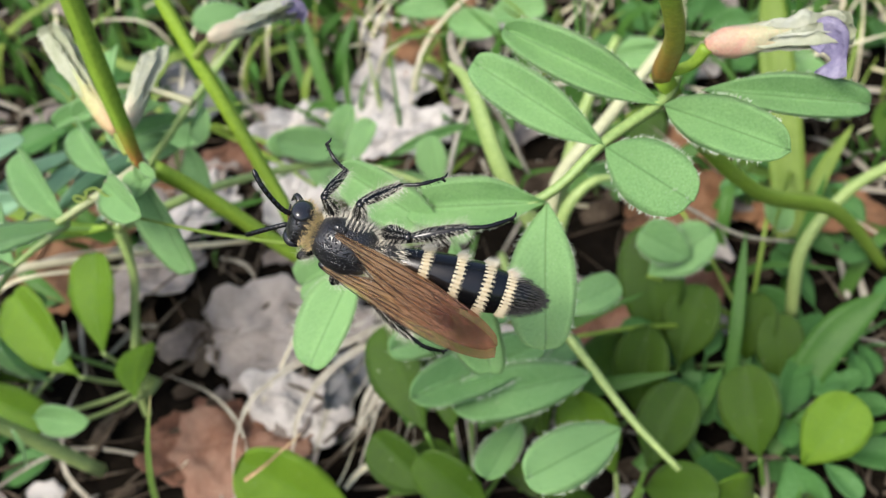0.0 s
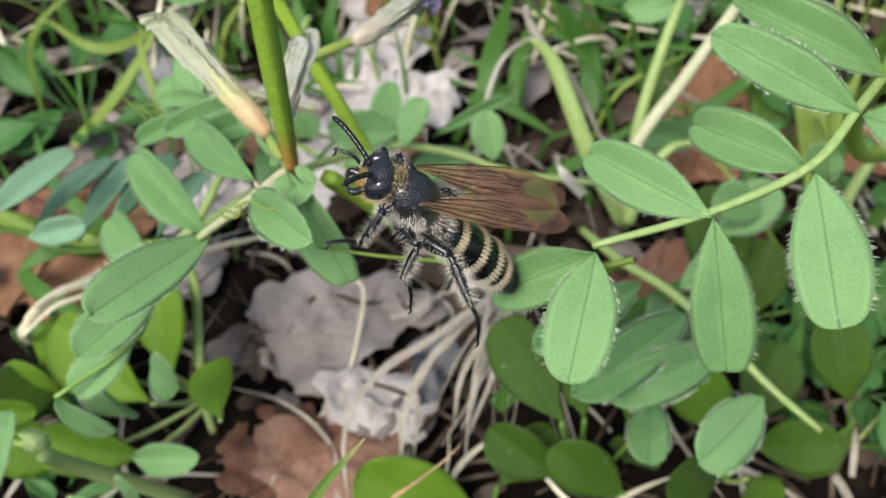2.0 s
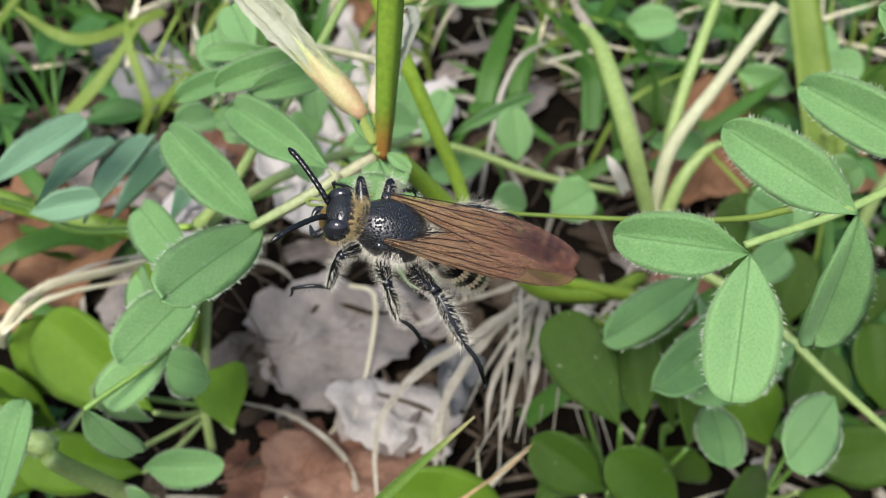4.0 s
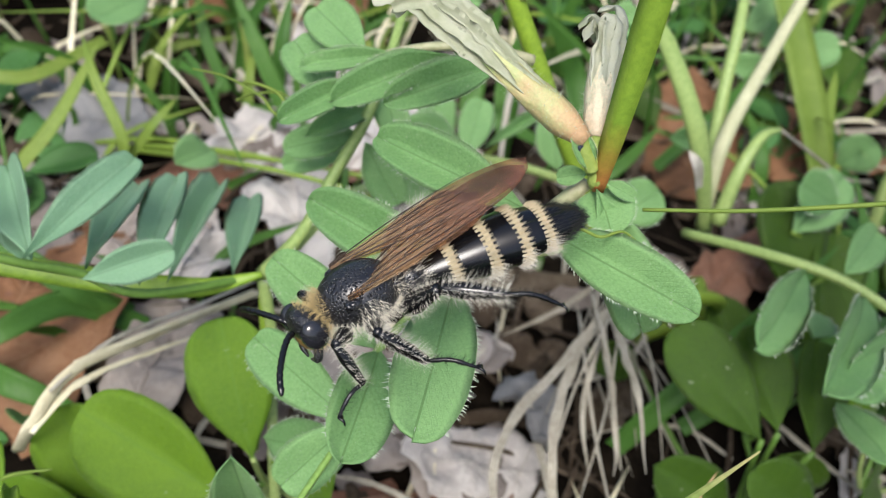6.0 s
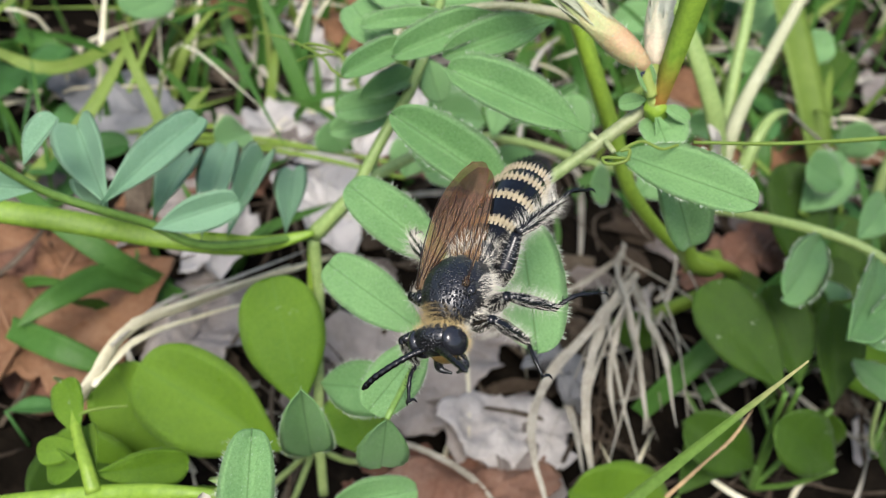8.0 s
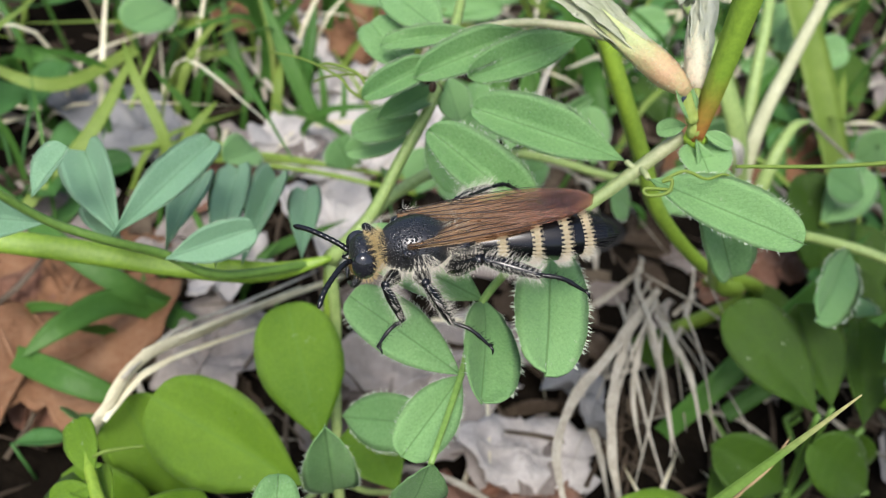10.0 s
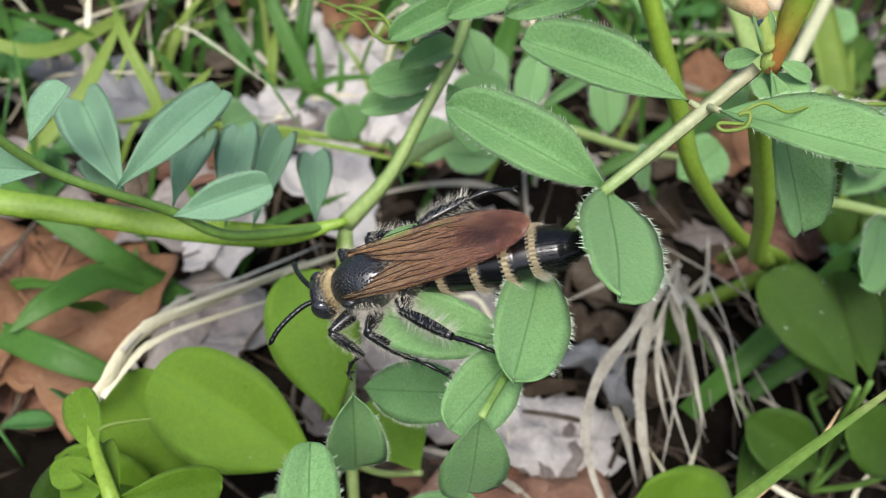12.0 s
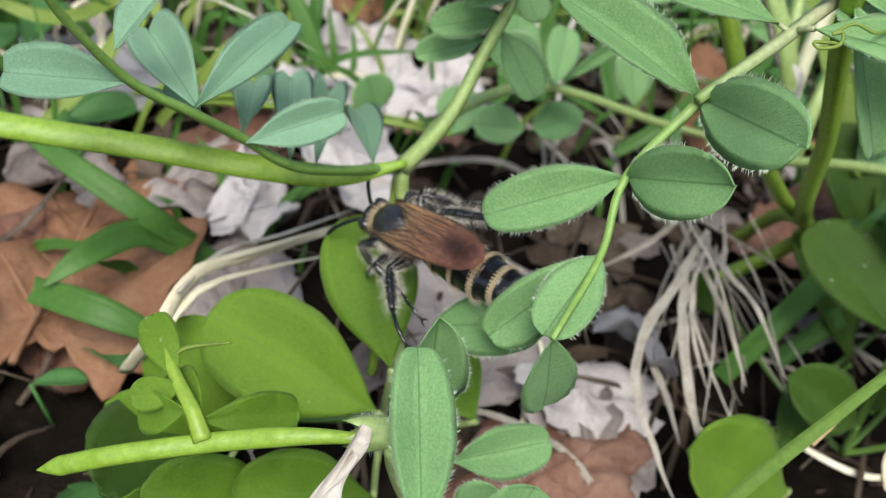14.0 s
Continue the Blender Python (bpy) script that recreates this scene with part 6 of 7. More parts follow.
        hairs("side_fringe", (verts, faces), 800, 0.105, (0, -1.1, -0.5), 25 + k, M_PALE_HAIR, gaster, g0, "long pale hair below", lambda p: abs(p.y - y_mid) < 0.04 and p.z < -0.05, 0.0008, g0 + Vector((0, y_mid + 0.40, 0)))
    hairs("tail_hair", (verts, faces), 2600, 0.060, (0, -1.3, 0), 30, M_DARK_HAIR, gaster, g0, "short black hair on the tail tip", lambda p: p.y < -1.30, 0.0011, g0 + Vector((0, -1.0, 0)))
    # wings: amber membranes with dark veins; x runs out from the hinge, y back from the front edge
    def wing(name, sx, long_, wide, veins):
        n, rows = 32, 26
        wv, wf = [], []
        for i in range(n + 1):
            t = i / n
            front = -0.055 * math.sin(math.pi * t) * wide / 0.4
            back = wide * (0.10 + 0.90 * math.sin(math.pi / 2 * min(1.0, t / 0.66)) ** 1.5)
            if t > 0.68:
                chord, bend = wide * 1.08, math.sqrt(max(0.0, 1 - ((t - 0.68) / 0.32) ** 2)) * 0.98 + 0.02
                mid = front + 0.40 * chord
                front, back = mid - 0.40 * chord * bend, mid + 0.60 * chord * bend
            for k in range(rows + 1):
                y = front + (back - front) * k / rows
                pleat = abs((k * 0.37 + 0.5 * math.sin(t * 5 + k * 0.2)) % 1.0 - 0.5) - 0.25
                z = 0.018 * pleat * (1 - 0.5 * t) - 0.05 * t * t + 0.012 * math.sin(k / rows * 3.1)
                wv.append(Vector((t * long_, -sx * y, z)))
        for i in range(n):
            for k in range(rows):
                a = i * (rows + 1) + k
                wf.append((a, a + 1, a + rows + 2, a + rows + 1))
        me = mesh_from(name, [v * C for v in wv], wf, [M_WING])
        ob = new(name, me)
        ob.parent = wasp
        ORIGIN[ob] = Vector((0, 0, 0))
        ob["label"] = "amber wing with a smoky violet tip"
        for pts in veins:
            lift = [Vector((x * long_, -sx * y * wide, 0.014 - 0.05 * x * x)) for x, y in pts]
            v, f = tube_data(lift, (0.0046, 0.0040, 0.0022), 5, 6)
            o = new("wing_vein", mesh_from("wing_vein", [q * C for q in v], f, [M_VEIN]))
            o.parent = ob
        return ob

    fore_veins = (((0.0, 0.0), (0.3, -0.10), (0.62, -0.12), (0.78, -0.06)), ((0.0, 0.05), (0.25, 0.06), (0.5, 0.02), (0.68, 0.04)),
                  ((0.05, 0.12), (0.25, 0.22), (0.45, 0.26), (0.62, 0.20)), ((0.30, 0.10), (0.38, 0.16), (0.46, 0.14), (0.54, 0.17)),
                  ((0.10, 0.22), (0.28, 0.38), (0.44, 0.46), (0.60, 0.44)), ((0.36, 0.44), (0.48, 0.54), (0.62, 0.58)),
                  ((0.06, 0.20), (0.22, 0.46), (0.40, 0.66), (0.52, 0.74)), ((0.52, 0.30), (0.60, 0.34), (0.70, 0.32)), ((0.56, 0.05), (0.59, 0.12), (0.64, 0.16)))
    hind_veins = (((0.0, 0.0), (0.35, 0.05), (0.7, 0.04)), ((0.05, 0.1), (0.35, 0.4), (0.6, 0.6)))
    wings = []
    for sx in (-1, 1):
        wings.append((sx, wing("forewing", sx, 1.50, 0.36, fore_veins)))
        wings.append((sx, wing("hindwing", sx, 1.12, 0.26, hind_veins)))
    # legs: femur carries tibia, tarsus and claws
    legs = []
    plan = (("fore", (0.13, 0.20, -0.13), (0.34, 0.34, -0.02), (0.42, 0.24, -0.32), (0.50, 0.46, -0.44), 0.050),
            ("middle", (0.14, 0.02, -0.15), (0.42, 0.04, 0.00), (0.52, -0.16, -0.30), (0.66, -0.42, -0.42), 0.055),
            ("hind", (0.14, -0.20, -0.14), (0.36, -0.38, 0.09), (0.58, -0.74, 0.02), (0.70, -1.04, -0.12), 0.064))
    for sx in (-1, 1):
        for k, (which, hip, knee, ankle, toe, r) in enumerate(plan):
            hip, knee, ankle, toe = (Vector((sx * q[0], q[1], q[2])) for q in (hip, knee, ankle, toe))
            fem = tube_data([hip, hip.lerp(knee, 0.45), knee], (r * 0.8, r * 1.25, r * 1.0, r * 0.6), 9, 6)
            leg = solid("leg", fem, M_LEG, wasp, hip)
            tib = tube_data([knee, knee.lerp(ankle, 0.5), ankle], (r * 0.55, r * 0.85, r * 0.75, r * 0.5), 8, 6, 1.0, 0.06)
            solid("tibia", tib, M_LEG, leg, knee)
            fuzz = joined(hair_data(tib[0], outward(tib[0], tib[1][:-2], knee.lerp(ankle, 0.5)), 300 + 150 * k, 0.080 + 0.022 * k, (0, -0.6, 0), 40 + k, None, 0.0007),
                          hair_data(fem[0], outward(fem[0], fem[1][:-2], hip.lerp(knee, 0.5)), 230 + 80 * k, 0.070, (0, -0.3, -0.3), 50 + k, None, 0.0007))
            solid("leg_hair", fuzz, M_PALE_HAIR, leg, hip, "dense pale leg hair", False)
            bend = ankle.lerp(toe, 0.5) + Vector((0, 0, 0.04))
            tar = tube_data([ankle, bend, toe], [r * 0.34, r * 0.22] * 4 + [r * 0.24, r * 0.14], 7, 6)
            claw = tube_data([toe, toe + Vector((sx * 0.03, -0.02, -0.015)), toe + Vector((sx * 0.04, -0.02, -0.05))], (0.012, 0.010, 0.004), 5, 3)
            claw_b = tube_data([toe, toe + Vector((-sx * 0.02, -0.03, -0.015)), toe + Vector((-sx * 0.03, -0.03, -0.05))], (0.012, 0.010, 0.004), 5, 3)
            solid("tarsus", joined(tar, claw, claw_b, hair_data(tar[0], outward(tar[0], tar[1][:-2], ankle.lerp(toe, 0.5)), 140, 0.055, (0, -0.8, 0), 60 + k, None, 0.0014)), M_LEG, leg, ankle)
            legs.append((sx, k, leg))
    wasp.scale = (0.9, 0.9, 0.9)
    return wasp, head, gaster, wings, feelers, legs

wasp, wasp_head, abdomen, wings, feelers, legs = build_wasp()


# ---- a small ant on the leaf behind ----
def build_ant():
    ant = thing("ant", (0, 0, 0), "small reddish-brown ant walking on a vetch leaflet", "ant")
    body = solid("thorax", ellipsoid((0, 0, 0.05), (0.022, 0.05, 0.024), 8, 10), M_ANT, ant)
    solid("head", ellipsoid((0, 0.075, 0.052), (0.03, 0.034, 0.026), 8, 10), M_ANT, ant)
    solid("abdomen", ellipsoid((0, -0.095, 0.052), (0.036, 0.052, 0.034), 8, 10), M_ANT, ant)
    for sx in (-1, 1):
        solid("antenna", tube_data([(sx * 0.012, 0.10, 0.06), (sx * 0.04, 0.13, 0.075), (sx * 0.05, 0.17, 0.06)], (0.005, 0.005, 0.004), 5, 3), M_ANT, ant)
        for y0, y1 in ((0.03, 0.09), (0.0, 0.0), (-0.03, -0.10)):
            solid("leg", tube_data([(sx * 0.015, y0, 0.045), (sx * 0.06, (y0 + y1) / 2, 0.075), (sx * 0.10, y1, 0.0)], (0.006, 0.006, 0.004), 5, 3), M_ANT, ant)
    return ant


ant = build_ant()


# ---- what moves ----
def folded(sx, splay, lift, z):
    return pose(sx * 0.195 * C, 0.13 * C, z * C, 0, -lift, -90 + sx * splay)


def leaf_turn(base, tip, facing=TOWARD):
    x = (Vector(tip) - Vector(base)).normalized()
    z = Vector(facing)
    z = (z - x * z.dot(x)).normalized()
    return Matrix.Translation(Vector(base) * C) @ Matrix((x, z.cross(x), z)).transposed().to_4x4()


ASIDE = Vector((-0.70, -0.57, 0.44))


def turn_leaf(ob, base, tips, sway, rolled=99.0):
    """Key a leaflet on its stalk: its tip as given, its upper face kept to the light while the stalk sways, rolled aside from a time on."""
    rows = []
    for t, tip in tips:
        r = min(sway, key=lambda q: abs(q[0] - t))
        rows.append((t, leaf_turn(base, tip, pose(0, 0, 0, *r[4:]).to_3x3().transposed() @ (ASIDE if t >= rolled else TOWARD))))
    walk(ob, rows)


def motions():
    # wasp: seconds, place in cm, turn in degrees
    rows = (
        (0, 0.40, 4.44, 7.68, 61, -63, 23),
        (0.5, -0.50, 4.52, 7.20, 64, -67, 20),
        (1, -0.82, 4.66, 7.74, 17, -48, 10),
        (1.5, -1.32, 4.91, 7.62, 7, -6, 41),
        (2, -1.53, 5.30, 7.69, 56, -2, 92),
        (4.5, -2.99, 4.99, 6.88, 12, -4, 72),
        (5, -3.20, 5.84, 7.10, -0, 14, 57),
        (5.5, -3.97, 6.32, 6.59, -6, 9, 75),
        (6, -4.62, 5.87, 6.00, -15, 17, 93),
        (6.5, -4.78, 5.67, 6.07, -11, 36, 104),
        (7, -4.92, 5.13, 6.77, 5, 29, 124),
        (7.5, -4.72, 5.16, 6.22, 5, 39, 135),
        (8, -4.83, 5.19, 5.93, -5, 38, 135),
        (10.5, -4.82, 6.55, 5.43, -3, -2, 77),
        (11, -4.93, 6.47, 5.46, -5, -7, 81),
        (11.5, -5.09, 6.42, 5.30, -14, -7, 82),
        (12, -5.21, 6.70, 4.44, -36, -17, 69),
        (12.5, -5.50, 5.81, 4.60, -25, 25, 96),
        (13, -5.74, 5.89, 4.32, -13, 6, 97),
        (13.5, -5.13, 7.13, 3.57, -40, -44, 69),
        (14, -4.94, 7.89, 3.06, -26, -36, 27),
    )
    walk(wasp, [(t, pose(x * C, y * C, z * C, a, b, c)) for t, x, y, z, a, b, c in rows])
    # abdomen: droop and swing about the waist
    bends = ((0, -4, 3), (0.5, -4, 4), (1.0, -4, 10), (1.5, 0, -4), (2.0, 4, 0), (3.2, -14, 8), (4.5, -45, 40), (5.0, -18, 14), (5.5, -2, 0), (6.0, 0, 0), (7.0, 4, 0),
             (8.0, 0, 2), (10.5, 0, 0), (12.0, -2, 2), (13.0, 0, 0), (14.0, -10, 2))
    walk(abdomen, [(t, pose(0, -0.40 * C, -0.03 * C, -pitch, 0, yaw)) for t, pitch, yaw in bends])
    # wings: splay of the left and the right, and lift of the tips
    spread = ((0, 8, -6, 3), (0.5, 8, -6, 3), (1.0, 9, -7, 4), (1.5, -2, 4, 4), (1.9, 0, 4, 6), (2.0, -4, 14, 24), (2.2, 35, 35, 24), (3.0, 40, 40, 24), (3.6, 3, 3, 5),
              (4.5, -2, 4, 6), (5.5, -5, 3, 3), (6.0, -8, 7, 5), (6.5, -16, 15, 6), (7.0, -14, 13, 4), (7.5, -14, 14, -2), (8.0, -14, 14, -2), (10.5, -3, 0, 1), (13.0, -3, 1, 2), (14.0, -2, -1, 2))
    for sx, w in wings:
        fore = w.name.startswith("forewing")
        z = (0.155 if fore else 0.14) + (0.014 if sx > 0 else 0)
        walk(w, [(t, folded(sx, left if sx < 0 else right, lift + 3 if fore else lift + 1, z)) for t, left, right, lift in spread])
    # antennae and head
    for f, sx in zip(feelers, (-1, 1)):
        o = ORIGIN[f]
        walk(f, [(t, Matrix.Translation(o * C) @ pose(0, 0, 0, 14 * math.sin(1.9 * t + sx) - 8, 0, sx * (6 * math.sin(1.3 * t + 2 * sx) - (14 if t > 5.8 and t < 9 else 0)))) for t in [0.5 * k for k in range(29)]])
    walk(wasp_head, [(t, Matrix.Translation(ORIGIN[wasp_head] * C) @ pose(0, 0, 0, -dip, 0, yaw)) for t, dip, yaw in
                     ((0, 0, 0), (2, 6, 0), (4.5, 4, 4), (5.5, 4, 10), (6, 22, 14), (6.5, 30, 12), (8, 26, 0), (10.5, 6, 0), (12, 14, 8), (13, 18, 6), (14, 4, 0))])
    # legs: an alternating tripod of steps while it walks
    for sx, k, leg in legs:
        phase = 0 if (k + (sx > 0)) % 2 else math.pi
        steps = []
        for n in range(29):
            t = n * 0.5
            swing = 13 * math.sin(2.6 * t + phase) * (0.35 if 8.0 < t < 11.4 else 1.0)
            steps.append((t, Matrix.Translation(ORIGIN[leg] * C) @ pose(0, 0, 0, 5 * math.cos(2.6 * t + phase), 0, sx * swing)))
        walk(leg, steps)
    # the leaf stalks sway under its weight
    sway_a = (
        (0, -2.61, 7.11, 5.90, -20, 12, -0),
        (0.5, -2.63, 7.12, 5.92, -11, 6, 1),
        (1, -2.62, 7.02, 6.19, -13, 3, -5),
        (1.5, -2.62, 7.06, 6.26, -17, 2, -6),
        (2, -2.60, 6.98, 6.31, -15, 3, -6),
        (4.5, -2.68, 6.91, 5.84, -13, 11, -2),
        (5, -2.59, 7.13, 6.00, -12, 6, -5),
        (5.5, -2.56, 6.87, 6.04, -4, 6, -6),
        (6, -2.72, 6.69, 5.84, 2, -4, -2),
        (6.5, -2.85, 6.58, 6.09, 0, -6, -4),
        (7, -2.81, 6.57, 6.11, -1, -5, -5),
        (7.5, -2.51, 6.96, 5.75, 13, 1, 11),
        (8, -2.43, 7.03, 5.66, 11, 2, 10),
        (10.5, -2.51, 6.85, 5.72, 2, -1, -2),
        (11, -2.58, 6.72, 5.81, -0, -0, -4),
        (11.5, -2.61, 6.71, 5.86, -2, -4, -5),
        (12, -2.60, 6.75, 5.88, -9, 2, -3),
        (12.5, -2.51, 6.80, 5.75, -7, 4, -2),
        (13, -2.30, 7.00, 5.68, -12, 12, 1),
        (13.5, -2.22, 7.10, 5.62, -12, 11, 2),
        (14, -2.21, 7.06, 5.59, -10, 13, 1),
    )
    walk(rachis_a, [(t, pose(x * C, y * C, z * C, a, b, c)) for t, x, y, z, a, b, c in [(r[0], r[1] - ORIGIN[plant_a].x, r[2] - ORIGIN[plant_a].y, r[3] - ORIGIN[plant_a].z, *r[4:]) for r in sway_a]])
    # the shoot above the node goes with its leaf stalk, and the stem below leans after it
    foot, top, rest = Vector((1.9, 9.9, 0.0)), Vector((-2.46, 6.84, 5.80)), Vector((-2.46, 6.95, 5.70))
    for ob in SHOOT_A + [curl_a]:
        turn = ob.rotation_euler.to_matrix().to_4x4()
        here = ob.location.copy()
        walk(ob, [(r[0], Matrix.Translation(here + (Vector(r[1:4]) - rest) * C) @ turn) for r in sway_a])
    walk(stem_low, [(r[0], Matrix.Translation((foot - ORIGIN[plant_a]) * C) @ (top - foot).rotation_difference(top + Vector(r[1:4]) - rest - foot).to_matrix().to_4x4()) for r in sway_a])
    sway_b = (
        (0, 2.78, 6.96, 7.18, 8, -10, -6),
        (0.5, 2.74, 6.74, 7.28, 3, -2, 1),
        (1, 2.62, 6.71, 7.61, 7, 1, 3),
        (1.5, 2.66, 6.88, 7.38, -3, 0, 1),
        (2, 2.74, 7.05, 7.26, -3, -1, 1),
        (4.5, 2.42, 7.03, 7.15, 21, 11, 14),
        (5, 2.48, 6.98, 7.26, 18, 17, 11),
        (14, 2.48, 6.98, 7.26, 18, 17, 11),
    )
    walk(rachis_b, [(t, pose(x * C, y * C, z * C, a, b, c)) for t, x, y, z, a, b, c in [(r[0], r[1] - ORIGIN[plant_b].x, r[2] - ORIGIN[plant_b].y, r[3] - ORIGIN[plant_b].z, *r[4:]) for r in sway_b]])
    sway_a2 = (
        (0, -3.65, 6.83, 5.22, -18, 5, -1),
        (0.5, -3.61, 6.97, 5.11, -8, -3, -1),
        (1, -3.57, 6.91, 5.33, -5, -7, -6),
        (1.5, -3.56, 6.92, 5.40, -5, -6, -7),
        (2, -3.55, 6.87, 5.45, -4, -4, -6),
        (4.5, -3.72, 6.79, 5.11, -2, -5, -5),
        (5, -3.56, 7.05, 5.17, -8, -3, -3),
        (5.5, -3.52, 6.95, 5.20, -1, 0, -4),
        (6, -3.54, 6.80, 4.86, 14, -2, -1),
        (6.5, -3.62, 6.68, 5.08, 14, -9, -4),
        (7, -3.60, 6.66, 5.11, 18, -7, -2),
        (7.5, -3.43, 7.03, 4.86, 6, 5, 7),
        (8, -3.37, 7.09, 4.79, 6, 7, 6),
        (10.5, -3.38, 6.95, 4.78, 5, 18, 10),
        (11, -3.45, 6.82, 4.87, -6, 21, 6),
        (11.5, -3.43, 6.79, 4.88, -10, 15, 2),
        (12, -3.51, 6.68, 4.99, -14, 13, -1),
        (12.5, -3.46, 6.77, 4.89, 8, -10, -5),
        (13, -3.35, 6.83, 4.96, 4, -8, -10),
        (13.5, -3.25, 6.91, 4.89, 7, -8, -6),
        (14, -3.27, 6.92, 4.89, 5, -4, -6),
    )
    walk(rachis_a2, [(t, pose(x * C, y * C, z * C, a, b, c)) for t, x, y, z, a, b, c in [(r[0], r[1] - ORIGIN[plant_a].x, r[2] - ORIGIN[plant_a].y, r[3] - ORIGIN[plant_a].z, *r[4:]) for r in sway_a2]])
    # leaflets that are pushed about on their stalks: seconds and tip, from the stalk's foot
    turn_leaf(leaf_f1, (-0.39, 0.08, -0.28), (
        (0, (-1.21, 1.05, -0.24)),
        (0.5, (-1.20, 1.06, -0.28)),
        (1, (-1.22, 1.04, -0.27)),
        (1.5, (-1.23, 1.03, -0.24)),
        (2, (-1.22, 1.04, -0.29)),
        (4.5, (-1.26, 1.01, -0.29)),
        (5, (-1.25, 1.01, -0.30)),
        (5.5, (-1.29, 0.97, -0.26)),
        (6, (-1.28, 0.98, -0.20)),
        (6.5, (-1.15, 1.09, -0.31)),
        (7, (-1.17, 1.08, -0.26)),
        (7.5, (-1.19, 1.06, -0.23)),
        (8, (-1.23, 1.03, -0.28)),
        (10.5, (-1.33, 0.93, -0.30)),
        (11, (-1.26, 1.00, -0.35)),
        (11.5, (-1.22, 1.04, -0.26)),
        (12, (-1.23, 1.03, -0.20)),
        (12.5, (-1.26, 1.00, -0.29)),
        (14, (-1.26, 1.00, -0.29)),
    ), sway_a)
    turn_leaf(leaf_f2, (-0.36, -0.20, -0.21), (
        (0, (0.23, -1.19, 0.06)),
        (0.5, (0.21, -1.20, 0.06)),
        (1, (0.23, -1.18, 0.07)),
        (1.5, (0.21, -1.19, 0.08)),
        (2, (0.22, -1.19, 0.09)),
        (5.5, (0.23, -1.20, -0.01)),
        (6, (0.22, -1.20, 0.01)),
        (6.5, (0.23, -1.19, 0.03)),
        (7, (0.22, -1.20, 0.05)),
        (7.5, (0.22, -1.19, 0.08)),
        (8, (-0.04, -1.20, 0.33)),
        (10.5, (0.24, -1.18, 0.03)),
        (11, (0.25, -1.18, 0.03)),
        (11.5, (0.27, -1.17, 0.00)),
        (14, (0.27, -1.17, 0.00)),
    ), sway_a)
    turn_leaf(leaf_a, (-0.88, 0.04, -0.93), (
        (0, (-1.80, 0.83, -0.58)),
        (0.5, (-1.82, 0.79, -0.53)),
        (1, (-1.78, 0.84, -0.55)),
        (1.5, (-1.79, 0.85, -0.58)),
        (2, (-1.78, 0.83, -0.51)),
        (4.5, (-1.78, 0.85, -0.55)),
        (5, (-1.77, 0.85, -0.54)),
        (5.5, (-1.79, 0.86, -0.60)),
        (6, (-1.83, 0.81, -0.60)),
        (6.5, (-1.84, 0.81, -0.61)),
        (7, (-1.92, 0.73, -0.72)),
        (7.5, (-1.82, 0.83, -0.60)),
        (8, (-1.76, 0.86, -0.55)),
        (10.5, (-1.69, 0.90, -0.46)),
        (11, (-1.73, 0.88, -0.49)),
        (11.5, (-1.82, 0.82, -0.59)),
        (12, (-1.83, 0.82, -0.61)),
        (12.5, (-1.77, 0.85, -0.54)),
        (13, (-1.80, 0.83, -0.57)),
        (13.5, (-1.80, 0.83, -0.58)),
        (14, (-1.80, 0.84, -0.57)),
    ), sway_a)
    turn_leaf(leaf_b1, (-0.88, 0.04, -0.93), (
        (0, (-1.54, -1.29, -0.70)),
        (0.5, (-1.54, -1.29, -0.70)),
        (1, (-1.59, -1.27, -0.75)),
        (1.5, (-1.57, -1.28, -0.73)),
        (2, (-1.60, -1.27, -0.78)),
        (5.5, (-1.58, -1.26, -0.67)),
        (6, (-1.57, -1.26, -0.66)),
        (6.5, (-1.57, -1.27, -0.71)),
        (7, (-1.57, -1.27, -0.71)),
        (7.5, (-1.56, -1.29, -0.74)),
        (8, (-1.55, -1.30, -0.79)),
        (10.5, (-1.58, -1.27, -0.72)),
        (11, (-1.58, -1.27, -0.73)),
        (11.5, (-1.58, -1.27, -0.71)),
        (12, (-1.57, -1.27, -0.71)),
        (12.5, (-1.57, -1.27, -0.72)),
        (13, (-1.57, -1.28, -0.72)),
        (13.5, (-1.57, -1.28, -0.72)),
        (14, (-1.57, -1.27, -0.72)),
    ), sway_a, 12.5)
    turn_leaf(leaf_c, (-0.59, -0.25, -0.48), (
        (0, (-1.27, 0.52, -0.20)),
        (0.5, (-1.27, 0.52, -0.20)),
        (1, (-1.30, 0.51, -0.29)),
        (1.5, (-1.30, 0.51, -0.29)),
        (2, (-1.28, 0.52, -0.23)),
        (4.5, (-1.27, 0.52, -0.23)),
        (5, (-1.25, 0.50, -0.13)),
        (5.5, (-1.27, 0.46, -0.09)),
        (6, (-1.26, 0.52, -0.21)),
        (6.5, (-1.23, 0.59, -0.39)),
        (7, (-1.26, 0.52, -0.20)),
        (7.5, (-1.25, 0.52, -0.19)),
        (8, (-1.27, 0.52, -0.22)),
        (13, (-1.58, 0.04, -0.74)),
        (13.5, (-1.58, -0.05, -0.79)),
        (14, (-1.56, -0.10, -0.87)),
    ), sway_a2)
